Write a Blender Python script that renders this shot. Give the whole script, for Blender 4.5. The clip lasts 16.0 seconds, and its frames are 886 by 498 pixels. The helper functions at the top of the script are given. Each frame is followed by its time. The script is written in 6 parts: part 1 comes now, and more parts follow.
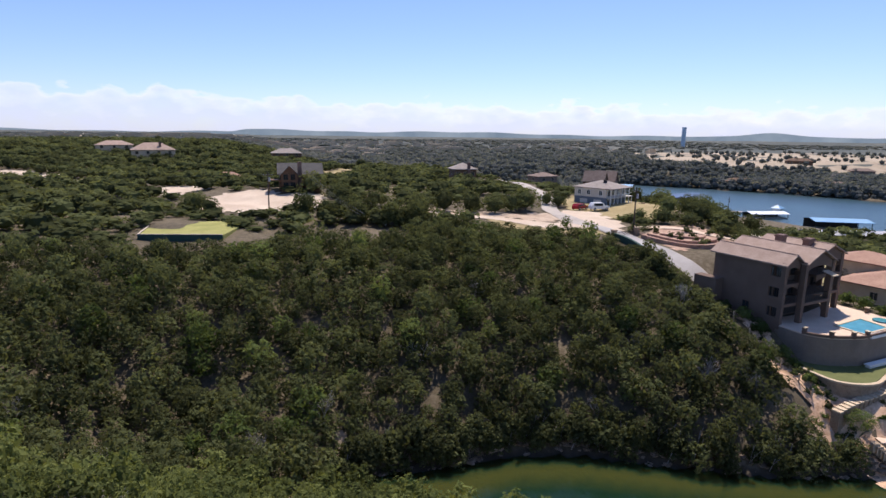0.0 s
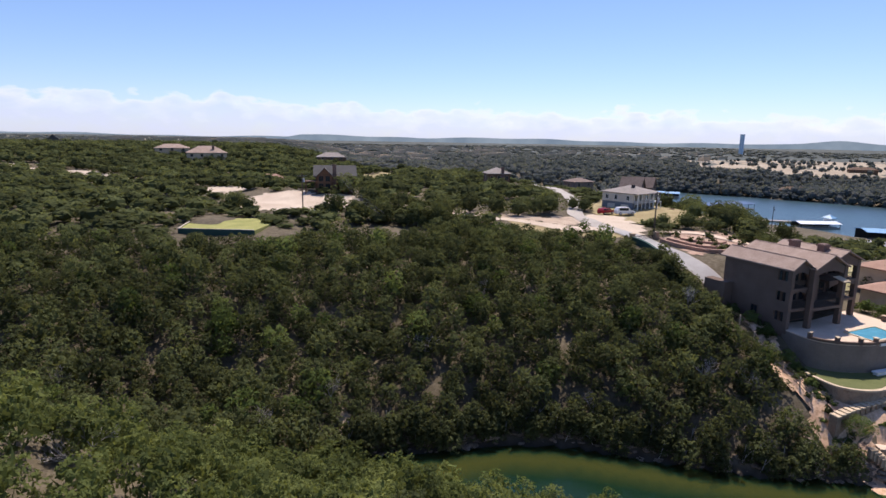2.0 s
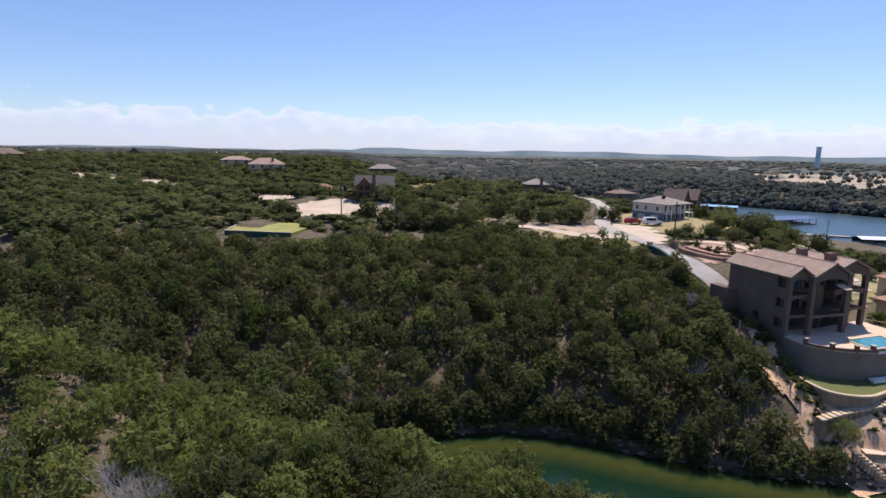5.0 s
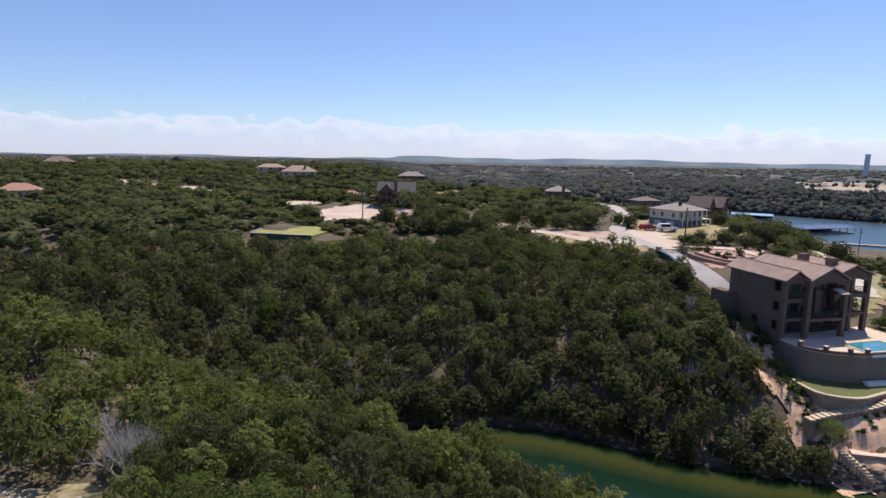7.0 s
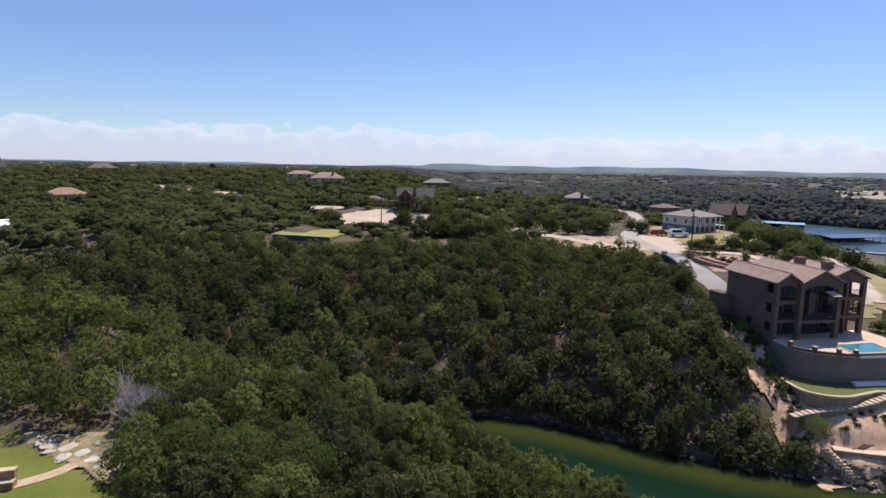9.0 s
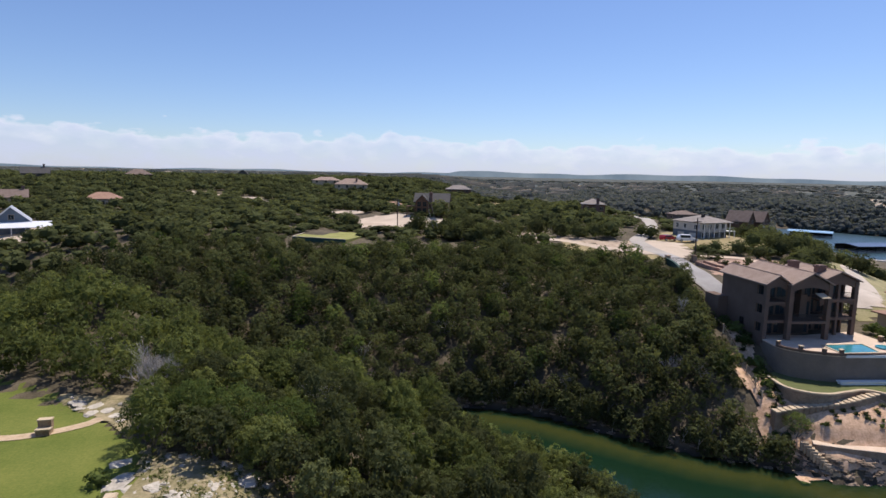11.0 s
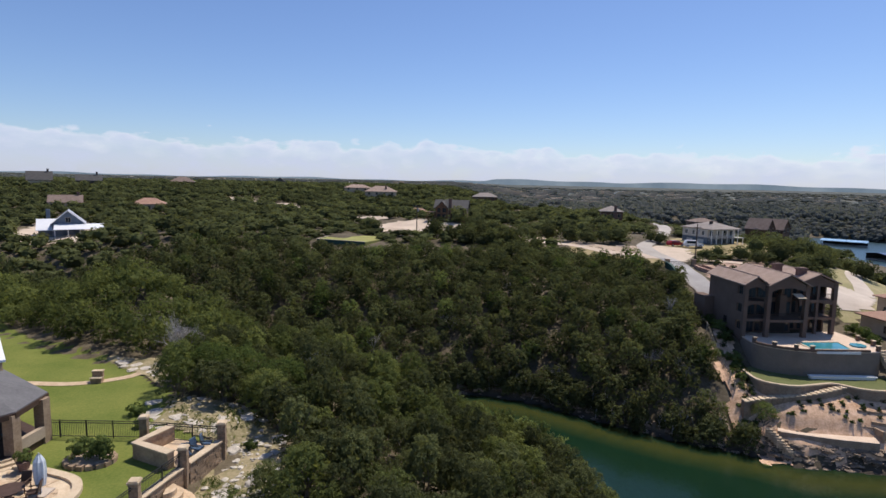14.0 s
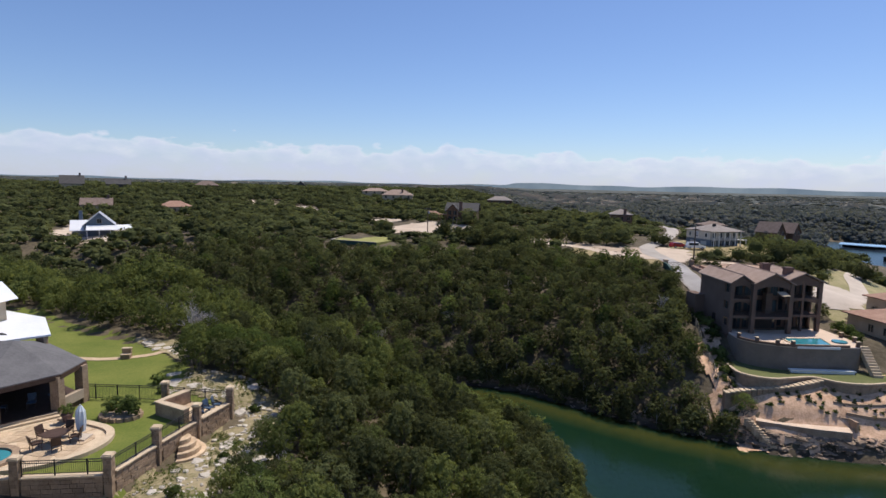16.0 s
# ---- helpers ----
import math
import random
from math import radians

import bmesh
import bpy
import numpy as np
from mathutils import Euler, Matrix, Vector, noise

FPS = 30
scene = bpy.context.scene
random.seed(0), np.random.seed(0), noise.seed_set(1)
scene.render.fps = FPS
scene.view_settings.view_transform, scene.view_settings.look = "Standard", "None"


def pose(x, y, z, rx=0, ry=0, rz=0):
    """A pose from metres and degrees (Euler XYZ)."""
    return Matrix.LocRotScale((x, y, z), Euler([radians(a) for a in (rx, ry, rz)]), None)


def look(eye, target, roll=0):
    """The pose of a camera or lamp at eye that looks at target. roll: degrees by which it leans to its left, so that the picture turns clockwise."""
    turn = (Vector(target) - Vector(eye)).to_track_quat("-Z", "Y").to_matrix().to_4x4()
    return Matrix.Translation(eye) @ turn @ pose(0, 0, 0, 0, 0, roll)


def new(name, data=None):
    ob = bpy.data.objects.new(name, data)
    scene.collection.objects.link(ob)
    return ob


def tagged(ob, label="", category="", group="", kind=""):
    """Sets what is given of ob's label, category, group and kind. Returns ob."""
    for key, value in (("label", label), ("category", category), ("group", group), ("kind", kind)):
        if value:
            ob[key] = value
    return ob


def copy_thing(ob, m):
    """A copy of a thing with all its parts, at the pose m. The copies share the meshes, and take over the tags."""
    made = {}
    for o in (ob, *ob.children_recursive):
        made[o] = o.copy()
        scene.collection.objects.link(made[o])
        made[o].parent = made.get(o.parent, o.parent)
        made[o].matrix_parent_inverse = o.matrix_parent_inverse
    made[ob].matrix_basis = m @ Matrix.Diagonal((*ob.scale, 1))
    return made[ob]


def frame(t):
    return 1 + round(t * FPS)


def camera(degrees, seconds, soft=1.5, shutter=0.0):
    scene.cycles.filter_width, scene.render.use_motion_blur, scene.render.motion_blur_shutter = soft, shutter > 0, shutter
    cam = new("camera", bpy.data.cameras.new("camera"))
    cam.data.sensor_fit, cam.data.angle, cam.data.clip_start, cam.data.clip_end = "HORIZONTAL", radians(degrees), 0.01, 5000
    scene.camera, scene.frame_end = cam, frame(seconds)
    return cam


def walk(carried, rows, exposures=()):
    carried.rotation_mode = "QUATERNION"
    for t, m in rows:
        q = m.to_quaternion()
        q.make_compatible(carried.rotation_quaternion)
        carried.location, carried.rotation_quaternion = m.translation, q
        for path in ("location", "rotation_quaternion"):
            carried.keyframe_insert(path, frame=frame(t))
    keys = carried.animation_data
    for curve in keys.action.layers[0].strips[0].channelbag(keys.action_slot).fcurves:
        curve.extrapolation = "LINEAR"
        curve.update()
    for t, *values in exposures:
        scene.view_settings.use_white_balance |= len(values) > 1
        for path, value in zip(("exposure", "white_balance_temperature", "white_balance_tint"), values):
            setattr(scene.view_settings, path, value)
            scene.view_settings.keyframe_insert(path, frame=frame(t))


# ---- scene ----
cam = camera(76.0, 16.0)
PATH = [
    (0, (-24.443, 52.7, 37.565), (-23.637, 54.487, 37.168), 0.7),
    (0.5, (-23.494, 51.284, 37.496), (-22.729, 53.089, 37.101), 0.8),
    (1, (-22.571, 49.801, 37.412), (-21.843, 51.623, 37.024), 0.9),
    (1.5, (-21.612, 48.269, 37.335), (-20.925, 50.107, 36.951), 0.8),
    (2, (-20.704, 46.8, 37.185), (-20.056, 48.654, 36.806), 1.0),
    (2.5, (-19.777, 45.336, 37.031), (-19.168, 47.205, 36.66), 1.0),
    (3, (-18.946, 43.939, 36.957), (-18.369, 45.82, 36.595), 1.0),
    (3.5, (-18.072, 42.477, 36.9), (-17.529, 44.369, 36.546), 1.0),
    (4, (-17.199, 41.051, 36.866), (-16.687, 42.954, 36.521), 1.0),
    (4.5, (-16.233, 39.648, 36.856), (-15.754, 41.559, 36.514), 1.0),
    (7, (-11.529, 33.04, 36.701), (-11.204, 34.989, 36.388), 0.9),
    (7.5, (-10.689, 31.685, 36.607), (-10.391, 33.638, 36.3), 1.0),
    (8, (-9.79, 30.297, 36.497), (-9.52, 32.256, 36.195), 1.0),
    (8.5, (-8.906, 28.909, 36.424), (-8.663, 30.872, 36.129), 1.0),
    (9, (-8.031, 27.496, 36.355), (-7.814, 29.464, 36.067), 1.0),
    (11.5, (-3.728, 20.372, 36.052), (-3.631, 22.353, 35.791), 1.1),
    (12, (-2.866, 18.866, 36.049), (-2.791, 20.848, 35.791), 1.1),
    (12.5, (-1.981, 17.348, 36.034), (-1.927, 19.332, 35.782), 1.2),
    (13, (-1.086, 15.815, 36.027), (-1.054, 17.8, 35.779), 1.2),
    (13.5, (-0.191, 14.276, 36.006), (-0.179, 16.261, 35.761), 1.2),
    (14, (0.655, 12.719, 36.044), (0.649, 14.705, 35.805), 1.2),
    (14.5, (1.531, 11.151, 36.022), (1.506, 13.137, 35.786), 1.2),
    (15, (2.401, 9.666, 36.015), (2.36, 11.652, 35.785), 1.2),
    (15.5, (3.284, 8.149, 35.993), (3.223, 10.135, 35.765), 1.2),
    (16, (4.211, 6.598, 35.976), (4.131, 8.584, 35.749), 1.2),
]
walk(cam, [(t, look(eye, goal, lean)) for t, eye, goal, lean in PATH], [(0, 0.28, 6500, 19), (4.5, 0.2, 6500, 18), (9, 0.1, 6500, 16), (16, -0.04, 6500, 14)])

# ---- world, sun, sky backdrop ----
SUN_AZ, SUN_EL = 40.0, 63.0
world = bpy.data.worlds.new("sky")
scene.world = world
world.use_nodes = True
wn = world.node_tree
bg = wn.nodes["Background"]
sky = wn.nodes.new("ShaderNodeTexSky")
sky.sky_type = "NISHITA"
sky.sun_disc = False
sky.sun_elevation = radians(SUN_EL)
sky.sun_rotation = radians(SUN_AZ)
sky.altitude = 300
sky.dust_density = 0.35
sky.ozone_density = 2.5
tint = wn.nodes.new("ShaderNodeMix")
tint.data_type, tint.blend_type = "RGBA", "MULTIPLY"
tint.inputs[0].default_value, tint.inputs[7].default_value = 1.0, (0.90, 1.015, 1.225, 1)
wn.links.new(sky.outputs[0], tint.inputs[6])
wn.links.new(tint.outputs[2], bg.inputs[0])
bg.inputs[1].default_value = 0.10

sun_data = bpy.data.lights.new("sun", "SUN")
sun_data.energy, sun_data.angle, sun_data.color = 4.5, radians(0.55), (1.0, 0.93, 0.80)
sun_ob = new("sun", sun_data)
sun_dir = Vector((math.sin(radians(SUN_AZ)) * math.cos(radians(SUN_EL)), math.cos(radians(SUN_AZ)) * math.cos(radians(SUN_EL)), math.sin(radians(SUN_EL))))
sun_ob.matrix_world = look(sun_dir * 300, (0, 0, 0))
scene.view_settings.exposure = 0.0

# ---- materials ----


def principled(name, rough=0.8, metal=0.0, spec=0.3):
    m = bpy.data.materials.new(name)
    m.use_nodes = True
    b = m.node_tree.nodes["Principled BSDF"]
    b.inputs["Roughness"].default_value = rough
    b.inputs["Metallic"].default_value = metal
    b.inputs["Specular IOR Level"].default_value = spec
    return m, m.node_tree, b


def ramp(nt, stops, fac):
    r = nt.nodes.new("ShaderNodeValToRGB")
    els = r.color_ramp.elements
    while len(els) < len(stops):
        els.new(0.5)
    for e, (p, c) in zip(els, stops):
        e.position, e.color = p, (*c, 1)
    nt.links.new(fac, r.inputs[0])
    return r.outputs[0]


def noise_tex(nt, scale, detail=4, vec=None, rough=0.6):
    n = nt.nodes.new("ShaderNodeTexNoise")
    n.inputs["Scale"].default_value, n.inputs["Detail"].default_value, n.inputs["Roughness"].default_value = scale, detail, rough
    if vec is not None:
        nt.links.new(vec, n.inputs["Vector"])
    return n.outputs["Fac"]


def position(nt):
    return nt.nodes.new("ShaderNodeNewGeometry").outputs["Position"]


def mix_col(nt, fac, a, b, blend="MIX"):
    m = nt.nodes.new("ShaderNodeMix")
    m.data_type, m.blend_type = "RGBA", blend
    for sock, v in ((m.inputs[0], fac), (m.inputs[6], a), (m.inputs[7], b)):
        if isinstance(v, (int, float)):
            sock.default_value = v
        elif isinstance(v, tuple):
            sock.default_value = (*v, 1)
        else:
            nt.links.new(v, sock)
    return m.outputs[2]


def math_node(nt, op, a, b=0.0, clamp=False):
    m = nt.nodes.new("ShaderNodeMath")
    m.operation, m.use_clamp = op, clamp
    for sock, v in ((m.inputs[0], a), (m.inputs[1], b)):
        if isinstance(v, (int, float)):
            sock.default_value = v
        else:
            nt.links.new(v, sock)
    return m.outputs[0]


def bump(nt, height, strength, distance=0.05):
    b = nt.nodes.new("ShaderNodeBump")
    b.inputs["Strength"].default_value, b.inputs["Distance"].default_value = strength, distance
    nt.links.new(height, b.inputs["Height"])
    return b.outputs[0]


def surface(name, lo, hi, coarse=0.6, fine=8.0, rough=0.85, bumpy=0.3, metal=0.0, spec=0.3, varied=0.0):
    """A surface with broad stains and fine grain between two colours; varied: tint by object."""
    m, nt, b = principled(name, rough, metal, spec)
    pos = position(nt)
    broad, grain = noise_tex(nt, coarse, 5, pos), noise_tex(nt, fine, 3, pos)
    both = math_node(nt, "ADD", math_node(nt, "MULTIPLY", broad, 0.6), math_node(nt, "MULTIPLY", grain, 0.4))
    col = ramp(nt, [(0.34, lo), (0.66, hi)], both)
    if varied:
        info = nt.nodes.new("ShaderNodeObjectInfo")
        k = math_node(nt, "ADD", math_node(nt, "MULTIPLY", info.outputs["Random"], varied), 1 - varied / 2)
        grey = nt.nodes.new("ShaderNodeCombineColor")
        for s in grey.inputs[:3]:
            nt.links.new(k, s)
        col = mix_col(nt, 1.0, col, grey.outputs[0], "MULTIPLY")
    nt.links.new(col, b.inputs["Base Color"])
    if bumpy:
        nt.links.new(bump(nt, both, bumpy), b.inputs["Normal"])
    return m


def leaf_material(name, dark, mid, light):
    """Foliage: hue by tree, by clump and by leaf, some light let through."""
    m = bpy.data.materials.new(name)
    m.use_nodes = True
    nt = m.node_tree
    nt.nodes.remove(nt.nodes["Principled BSDF"])
    out = nt.nodes["Material Output"]
    att = nt.nodes.new("ShaderNodeAttribute")
    att.attribute_name = "tint"
    info = nt.nodes.new("ShaderNodeObjectInfo")
    tree = math_node(nt, "FRACT", math_node(nt, "ADD", att.outputs["Fac"], info.outputs["Random"]))
    isl = nt.nodes.new("ShaderNodeNewGeometry")
    pos = isl.outputs["Position"]
    broad, clump = noise_tex(nt, 0.06, 3, pos), noise_tex(nt, 0.8, 3, pos)
    k = math_node(nt, "ADD", math_node(nt, "MULTIPLY", math_node(nt, "POWER", tree, 1.6), 0.55), math_node(nt, "MULTIPLY", clump, 0.26))
    k = math_node(nt, "ADD", k, math_node(nt, "MULTIPLY", isl.outputs["Random Per Island"], 0.20))
    k = math_node(nt, "ADD", k, math_node(nt, "MULTIPLY", broad, 0.3))
    col = ramp(nt, [(0.3, dark), (0.55, mid), (0.9, light)], k)
    dif, tra, mix = nt.nodes.new("ShaderNodeBsdfDiffuse"), nt.nodes.new("ShaderNodeBsdfTranslucent"), nt.nodes.new("ShaderNodeMixShader")
    mix.inputs[0].default_value = 0.48
    nt.links.new(col, dif.inputs[0])
    nt.links.new(mix_col(nt, 1.0, col, (1.2, 1.12, 0.72), "MULTIPLY"), tra.inputs[0])
    nt.links.new(dif.outputs[0], mix.inputs[1])
    nt.links.new(tra.outputs[0], mix.inputs[2])
    nt.links.new(mix.outputs[0], out.inputs[0])
    return m


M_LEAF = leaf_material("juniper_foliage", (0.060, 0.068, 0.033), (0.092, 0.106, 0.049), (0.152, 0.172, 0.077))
# lighter, yellower copy of the juniper leaves: sun on the near slope put in
M_LEAF_SUNNY = leaf_material("sunlit_juniper_foliage", (0.072, 0.086, 0.035), (0.122, 0.148, 0.052), (0.206, 0.234, 0.082))
M_OAK = leaf_material("oak_foliage", (0.062, 0.086, 0.030), (0.104, 0.142, 0.046), (0.172, 0.214, 0.074))
# far leaves carry the blue-grey of distance haze in their base colours
M_HAZE_LEAF = leaf_material("haze_tinted_foliage", (0.096, 0.112, 0.114), (0.136, 0.152, 0.152), (0.186, 0.194, 0.186))
M_BARK = surface("bark", (0.10, 0.085, 0.07), (0.22, 0.19, 0.16), 3, 20, 0.95, 0.6)
M_DEAD = surface("dead_wood", (0.26, 0.24, 0.225), (0.45, 0.42, 0.40), 3, 20, 0.95, 0.4)
M_STUCCO = surface("brown_stucco", (0.135, 0.090, 0.068), (0.185, 0.125, 0.095), 0.5, 14, 0.9, 0.2)
# lighter brown than the house stucco: stronger light on the pool wall put in
M_POOLWALL = surface("lit_brown_wall", (0.185, 0.145, 0.115), (0.27, 0.215, 0.17), 0.5, 9, 0.9, 0.4)
M_TILE = surface("tan_roof_tiles", (0.27, 0.19, 0.15), (0.40, 0.30, 0.245), 0.8, 5, 0.85, 0.5)
M_BRICK = surface("chimney_brick", (0.125, 0.080, 0.070), (0.20, 0.13, 0.11), 2, 12, 0.9, 0.3)
M_GLASSY, _nt, _b = principled("window_glass", 0.08, 0.0, 0.6)
_b.inputs["Base Color"].default_value = (0.02, 0.028, 0.035, 1)
# near-black: shade of covered interiors put into colour; also used for a dark chimney
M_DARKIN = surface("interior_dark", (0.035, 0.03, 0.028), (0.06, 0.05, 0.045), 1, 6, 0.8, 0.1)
M_TRIM = surface("tan_trim", (0.34, 0.27, 0.20), (0.46, 0.37, 0.28), 1, 10, 0.85, 0.2)
M_WHITE = surface("white_paint", (0.72, 0.72, 0.70), (0.82, 0.82, 0.80), 0.5, 8, 0.6, 0.1)
M_CREAM = surface("cream_siding", (0.50, 0.46, 0.40), (0.62, 0.58, 0.52), 0.5, 8, 0.8, 0.15)
M_BLUEW = surface("blue_grey_wall", (0.11, 0.135, 0.17), (0.16, 0.19, 0.23), 0.5, 8, 0.7, 0.15)
M_TANW = surface("tan_wall", (0.46, 0.36, 0.25), (0.58, 0.47, 0.34), 0.6, 8, 0.9, 0.2)
M_SHINGLE = surface("grey_shingles", (0.065, 0.063, 0.062), (0.105, 0.10, 0.098), 0.8, 6, 0.9, 0.4)
M_SHINGLE_T = surface("weathered_tan_shingles", (0.22, 0.19, 0.17), (0.33, 0.29, 0.265), 0.8, 6, 0.9, 0.4)
M_SHINGLE_B = surface("brown_shingles", (0.16, 0.115, 0.095), (0.25, 0.19, 0.16), 0.8, 6, 0.9, 0.4)
M_RED = surface("red_brown_roof", (0.29, 0.165, 0.115), (0.42, 0.26, 0.19), 0.8, 5, 0.85, 0.4)
M_PAVROOF = surface("faded_grey_shingles", (0.105, 0.104, 0.108), (0.160, 0.156, 0.160), 0.8, 6, 0.9, 0.4)
M_METALROOF = surface("white_metal_roof", (0.74, 0.76, 0.78), (0.84, 0.85, 0.86), 0.3, 4, 0.35, 0.05, 0.0, 0.5)
M_BLUEROOF = surface("blue_metal_roof", (0.16, 0.33, 0.52), (0.24, 0.43, 0.62), 0.2, 3, 0.4, 0.05, 0.0, 0.5)
M_GREYMETAL = surface("grey_metal_roof", (0.36, 0.36, 0.38), (0.48, 0.48, 0.50), 0.2, 3, 0.45, 0.05, 0.0, 0.5)
M_NAVYROOF = surface("navy_metal_roof", (0.05, 0.075, 0.14), (0.075, 0.105, 0.19), 0.2, 3, 0.3, 0.05, 0.0, 0.6)
M_LOG = surface("dark_log_wall", (0.09, 0.05, 0.03), (0.17, 0.10, 0.065), 1, 10, 0.8, 0.4)
M_STONE = surface("limestone_wall", (0.22, 0.150, 0.098), (0.40, 0.295, 0.205), 1.2, 6, 0.9, 0.8, varied=0.35)
M_CAP = surface("limestone_cap", (0.48, 0.37, 0.25), (0.64, 0.52, 0.37), 1.5, 10, 0.9, 0.3, varied=0.15)
M_FLAG = surface("flagstone", (0.40, 0.285, 0.18), (0.62, 0.485, 0.34), 1.5, 8, 0.85, 0.4, varied=0.35)
M_ROCK = surface("white_limestone", (0.36, 0.32, 0.265), (0.62, 0.57, 0.50), 1.5, 7, 0.95, 0.8, varied=0.2)
M_SHOREROCK = surface("shore_rock", (0.085, 0.064, 0.048), (0.38, 0.285, 0.205), 1.2, 5, 0.95, 0.8)
M_LAWN = surface("mown_lawn", (0.090, 0.126, 0.018), (0.190, 0.204, 0.046), 0.22, 6, 0.95, 0.5)
M_TURF = surface("terrace_turf", (0.080, 0.098, 0.030), (0.150, 0.160, 0.062), 0.4, 6, 0.95, 0.5)
M_PASTURE = surface("brown_pasture", (0.27, 0.215, 0.15), (0.44, 0.365, 0.27), 0.02, 0.2, 0.95, 0.3)
M_DRYGRASS = surface("dry_grass", (0.24, 0.19, 0.09), (0.40, 0.32, 0.17), 0.25, 4, 0.95, 0.5)
M_DIRT = surface("pale_caliche_dirt", (0.46, 0.36, 0.27), (0.62, 0.52, 0.41), 0.15, 3, 0.95, 0.4)
M_ROUGHDIRT = surface("brown_scrub_dirt", (0.33, 0.245, 0.175), (0.54, 0.43, 0.33), 0.35, 4, 0.95, 0.5)
M_GRAVEL = surface("pink_gravel", (0.42, 0.245, 0.14), (0.82, 0.57, 0.39), 0.9, 4, 0.95, 0.5)
M_REDSOIL = surface("reddish_gravel", (0.32, 0.20, 0.14), (0.54, 0.38, 0.29), 0.5, 4, 0.95, 0.5)
M_REDSTONE = surface("red_sandstone", (0.24, 0.14, 0.10), (0.46, 0.30, 0.22), 1.2, 6, 0.9, 0.8)
M_PLOTGRASS = surface("plot_grass", (0.20, 0.21, 0.055), (0.36, 0.34, 0.12), 0.3, 4, 0.95, 0.5)
M_YARDGRASS = surface("half_dry_grass", (0.19, 0.19, 0.075), (0.42, 0.35, 0.20), 0.3, 4, 0.95, 0.5)
M_SCRUB = surface("rocky_scrub", (0.14, 0.13, 0.05), (0.43, 0.35, 0.225), 0.7, 4, 0.95, 0.6)
M_CONC = surface("concrete", (0.46, 0.39, 0.32), (0.60, 0.52, 0.44), 0.3, 6, 0.9, 0.15)
M_ROADCONC = surface("worn_road_concrete", (0.34, 0.305, 0.27), (0.47, 0.425, 0.375), 0.3, 6, 0.9, 0.2)
M_DECK = surface("travertine_deck", (0.56, 0.425, 0.315), (0.68, 0.54, 0.42), 0.6, 9, 0.8, 0.15)
M_ASPHALT = surface("grey_drive", (0.30, 0.285, 0.275), (0.42, 0.40, 0.385), 0.3, 8, 0.9, 0.2)
M_IRON = surface("black_iron", (0.02, 0.02, 0.02), (0.035, 0.033, 0.03), 2, 20, 0.6, 0.05)
M_POLE = surface("creosote_pole", (0.07, 0.05, 0.04), (0.13, 0.10, 0.08), 2, 20, 0.9, 0.3)
M_GREENTARP = surface("dark_green_screen", (0.018, 0.055, 0.045), (0.035, 0.085, 0.07), 0.5, 6, 0.8, 0.2)
M_BLUECLOTH = surface("pale_blue_canvas", (0.52, 0.58, 0.65), (0.66, 0.71, 0.77), 2, 14, 0.9, 0.3)
M_BROWNWOOD = surface("dark_patio_wood", (0.05, 0.03, 0.02), (0.10, 0.06, 0.045), 3, 20, 0.6, 0.2)
M_REDCAR = surface("red_car_paint", (0.26, 0.015, 0.02), (0.32, 0.02, 0.025), 1, 4, 0.25, 0.0, 0.0, 0.6)
M_WHITECAR = surface("white_car_paint", (0.74, 0.75, 0.77), (0.80, 0.80, 0.82), 1, 4, 0.25, 0.0, 0.0, 0.6)
M_TYRE = surface("tyre_rubber", (0.02, 0.02, 0.02), (0.03, 0.03, 0.03), 4, 20, 0.9, 0.1)
M_BLUEGEAR = surface("blue_black_plastic", (0.03, 0.05, 0.09), (0.08, 0.13, 0.20), 5, 20, 0.5, 0.1)
# blue-grey tower steel, lightened with haze put into the colour
M_TOWER = surface("hazy_blue_grey_steel", (0.42, 0.53, 0.63), (0.50, 0.61, 0.70), 0.05, 1, 0.6, 0.0)
# ridges glow by themselves; the haze before them is put into the glow colour
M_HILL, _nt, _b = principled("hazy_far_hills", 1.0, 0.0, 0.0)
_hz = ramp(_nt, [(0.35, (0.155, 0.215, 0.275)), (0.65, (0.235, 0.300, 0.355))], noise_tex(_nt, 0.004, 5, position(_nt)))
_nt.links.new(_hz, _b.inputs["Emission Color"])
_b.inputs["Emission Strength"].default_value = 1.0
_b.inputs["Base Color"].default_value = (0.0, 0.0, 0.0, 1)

# water: dark green body, clear enough at the edge to show the bed, sky on top
M_WATER = bpy.data.materials.new("lake_water")
M_WATER.use_nodes = True
_nt = M_WATER.node_tree
_nt.nodes.remove(_nt.nodes["Principled BSDF"])
_dif, _tr, _gl = _nt.nodes.new("ShaderNodeBsdfDiffuse"), _nt.nodes.new("ShaderNodeBsdfTransparent"), _nt.nodes.new("ShaderNodeBsdfGlossy")
_dif.inputs[0].default_value = (0.011, 0.042, 0.022, 1)
_tr.inputs[0].default_value = (0.55, 0.75, 0.45, 1)
_gl.inputs["Roughness"].default_value = 0.06
_m1, _m2, _fr = _nt.nodes.new("ShaderNodeMixShader"), _nt.nodes.new("ShaderNodeMixShader"), _nt.nodes.new("ShaderNodeFresnel")
_fr.inputs[0].default_value = 1.33
_m1.inputs[0].default_value = 0.5
_pos = position(_nt)
_wave = math_node(_nt, "ADD", noise_tex(_nt, 0.5, 3, _pos), math_node(_nt, "MULTIPLY", noise_tex(_nt, 2.5, 3, _pos), 0.5))
_nrm = bump(_nt, _wave, 0.25, 0.12)
_nt.links.new(_nrm, _gl.inputs["Normal"])
_nt.links.new(_nrm, _fr.inputs["Normal"])
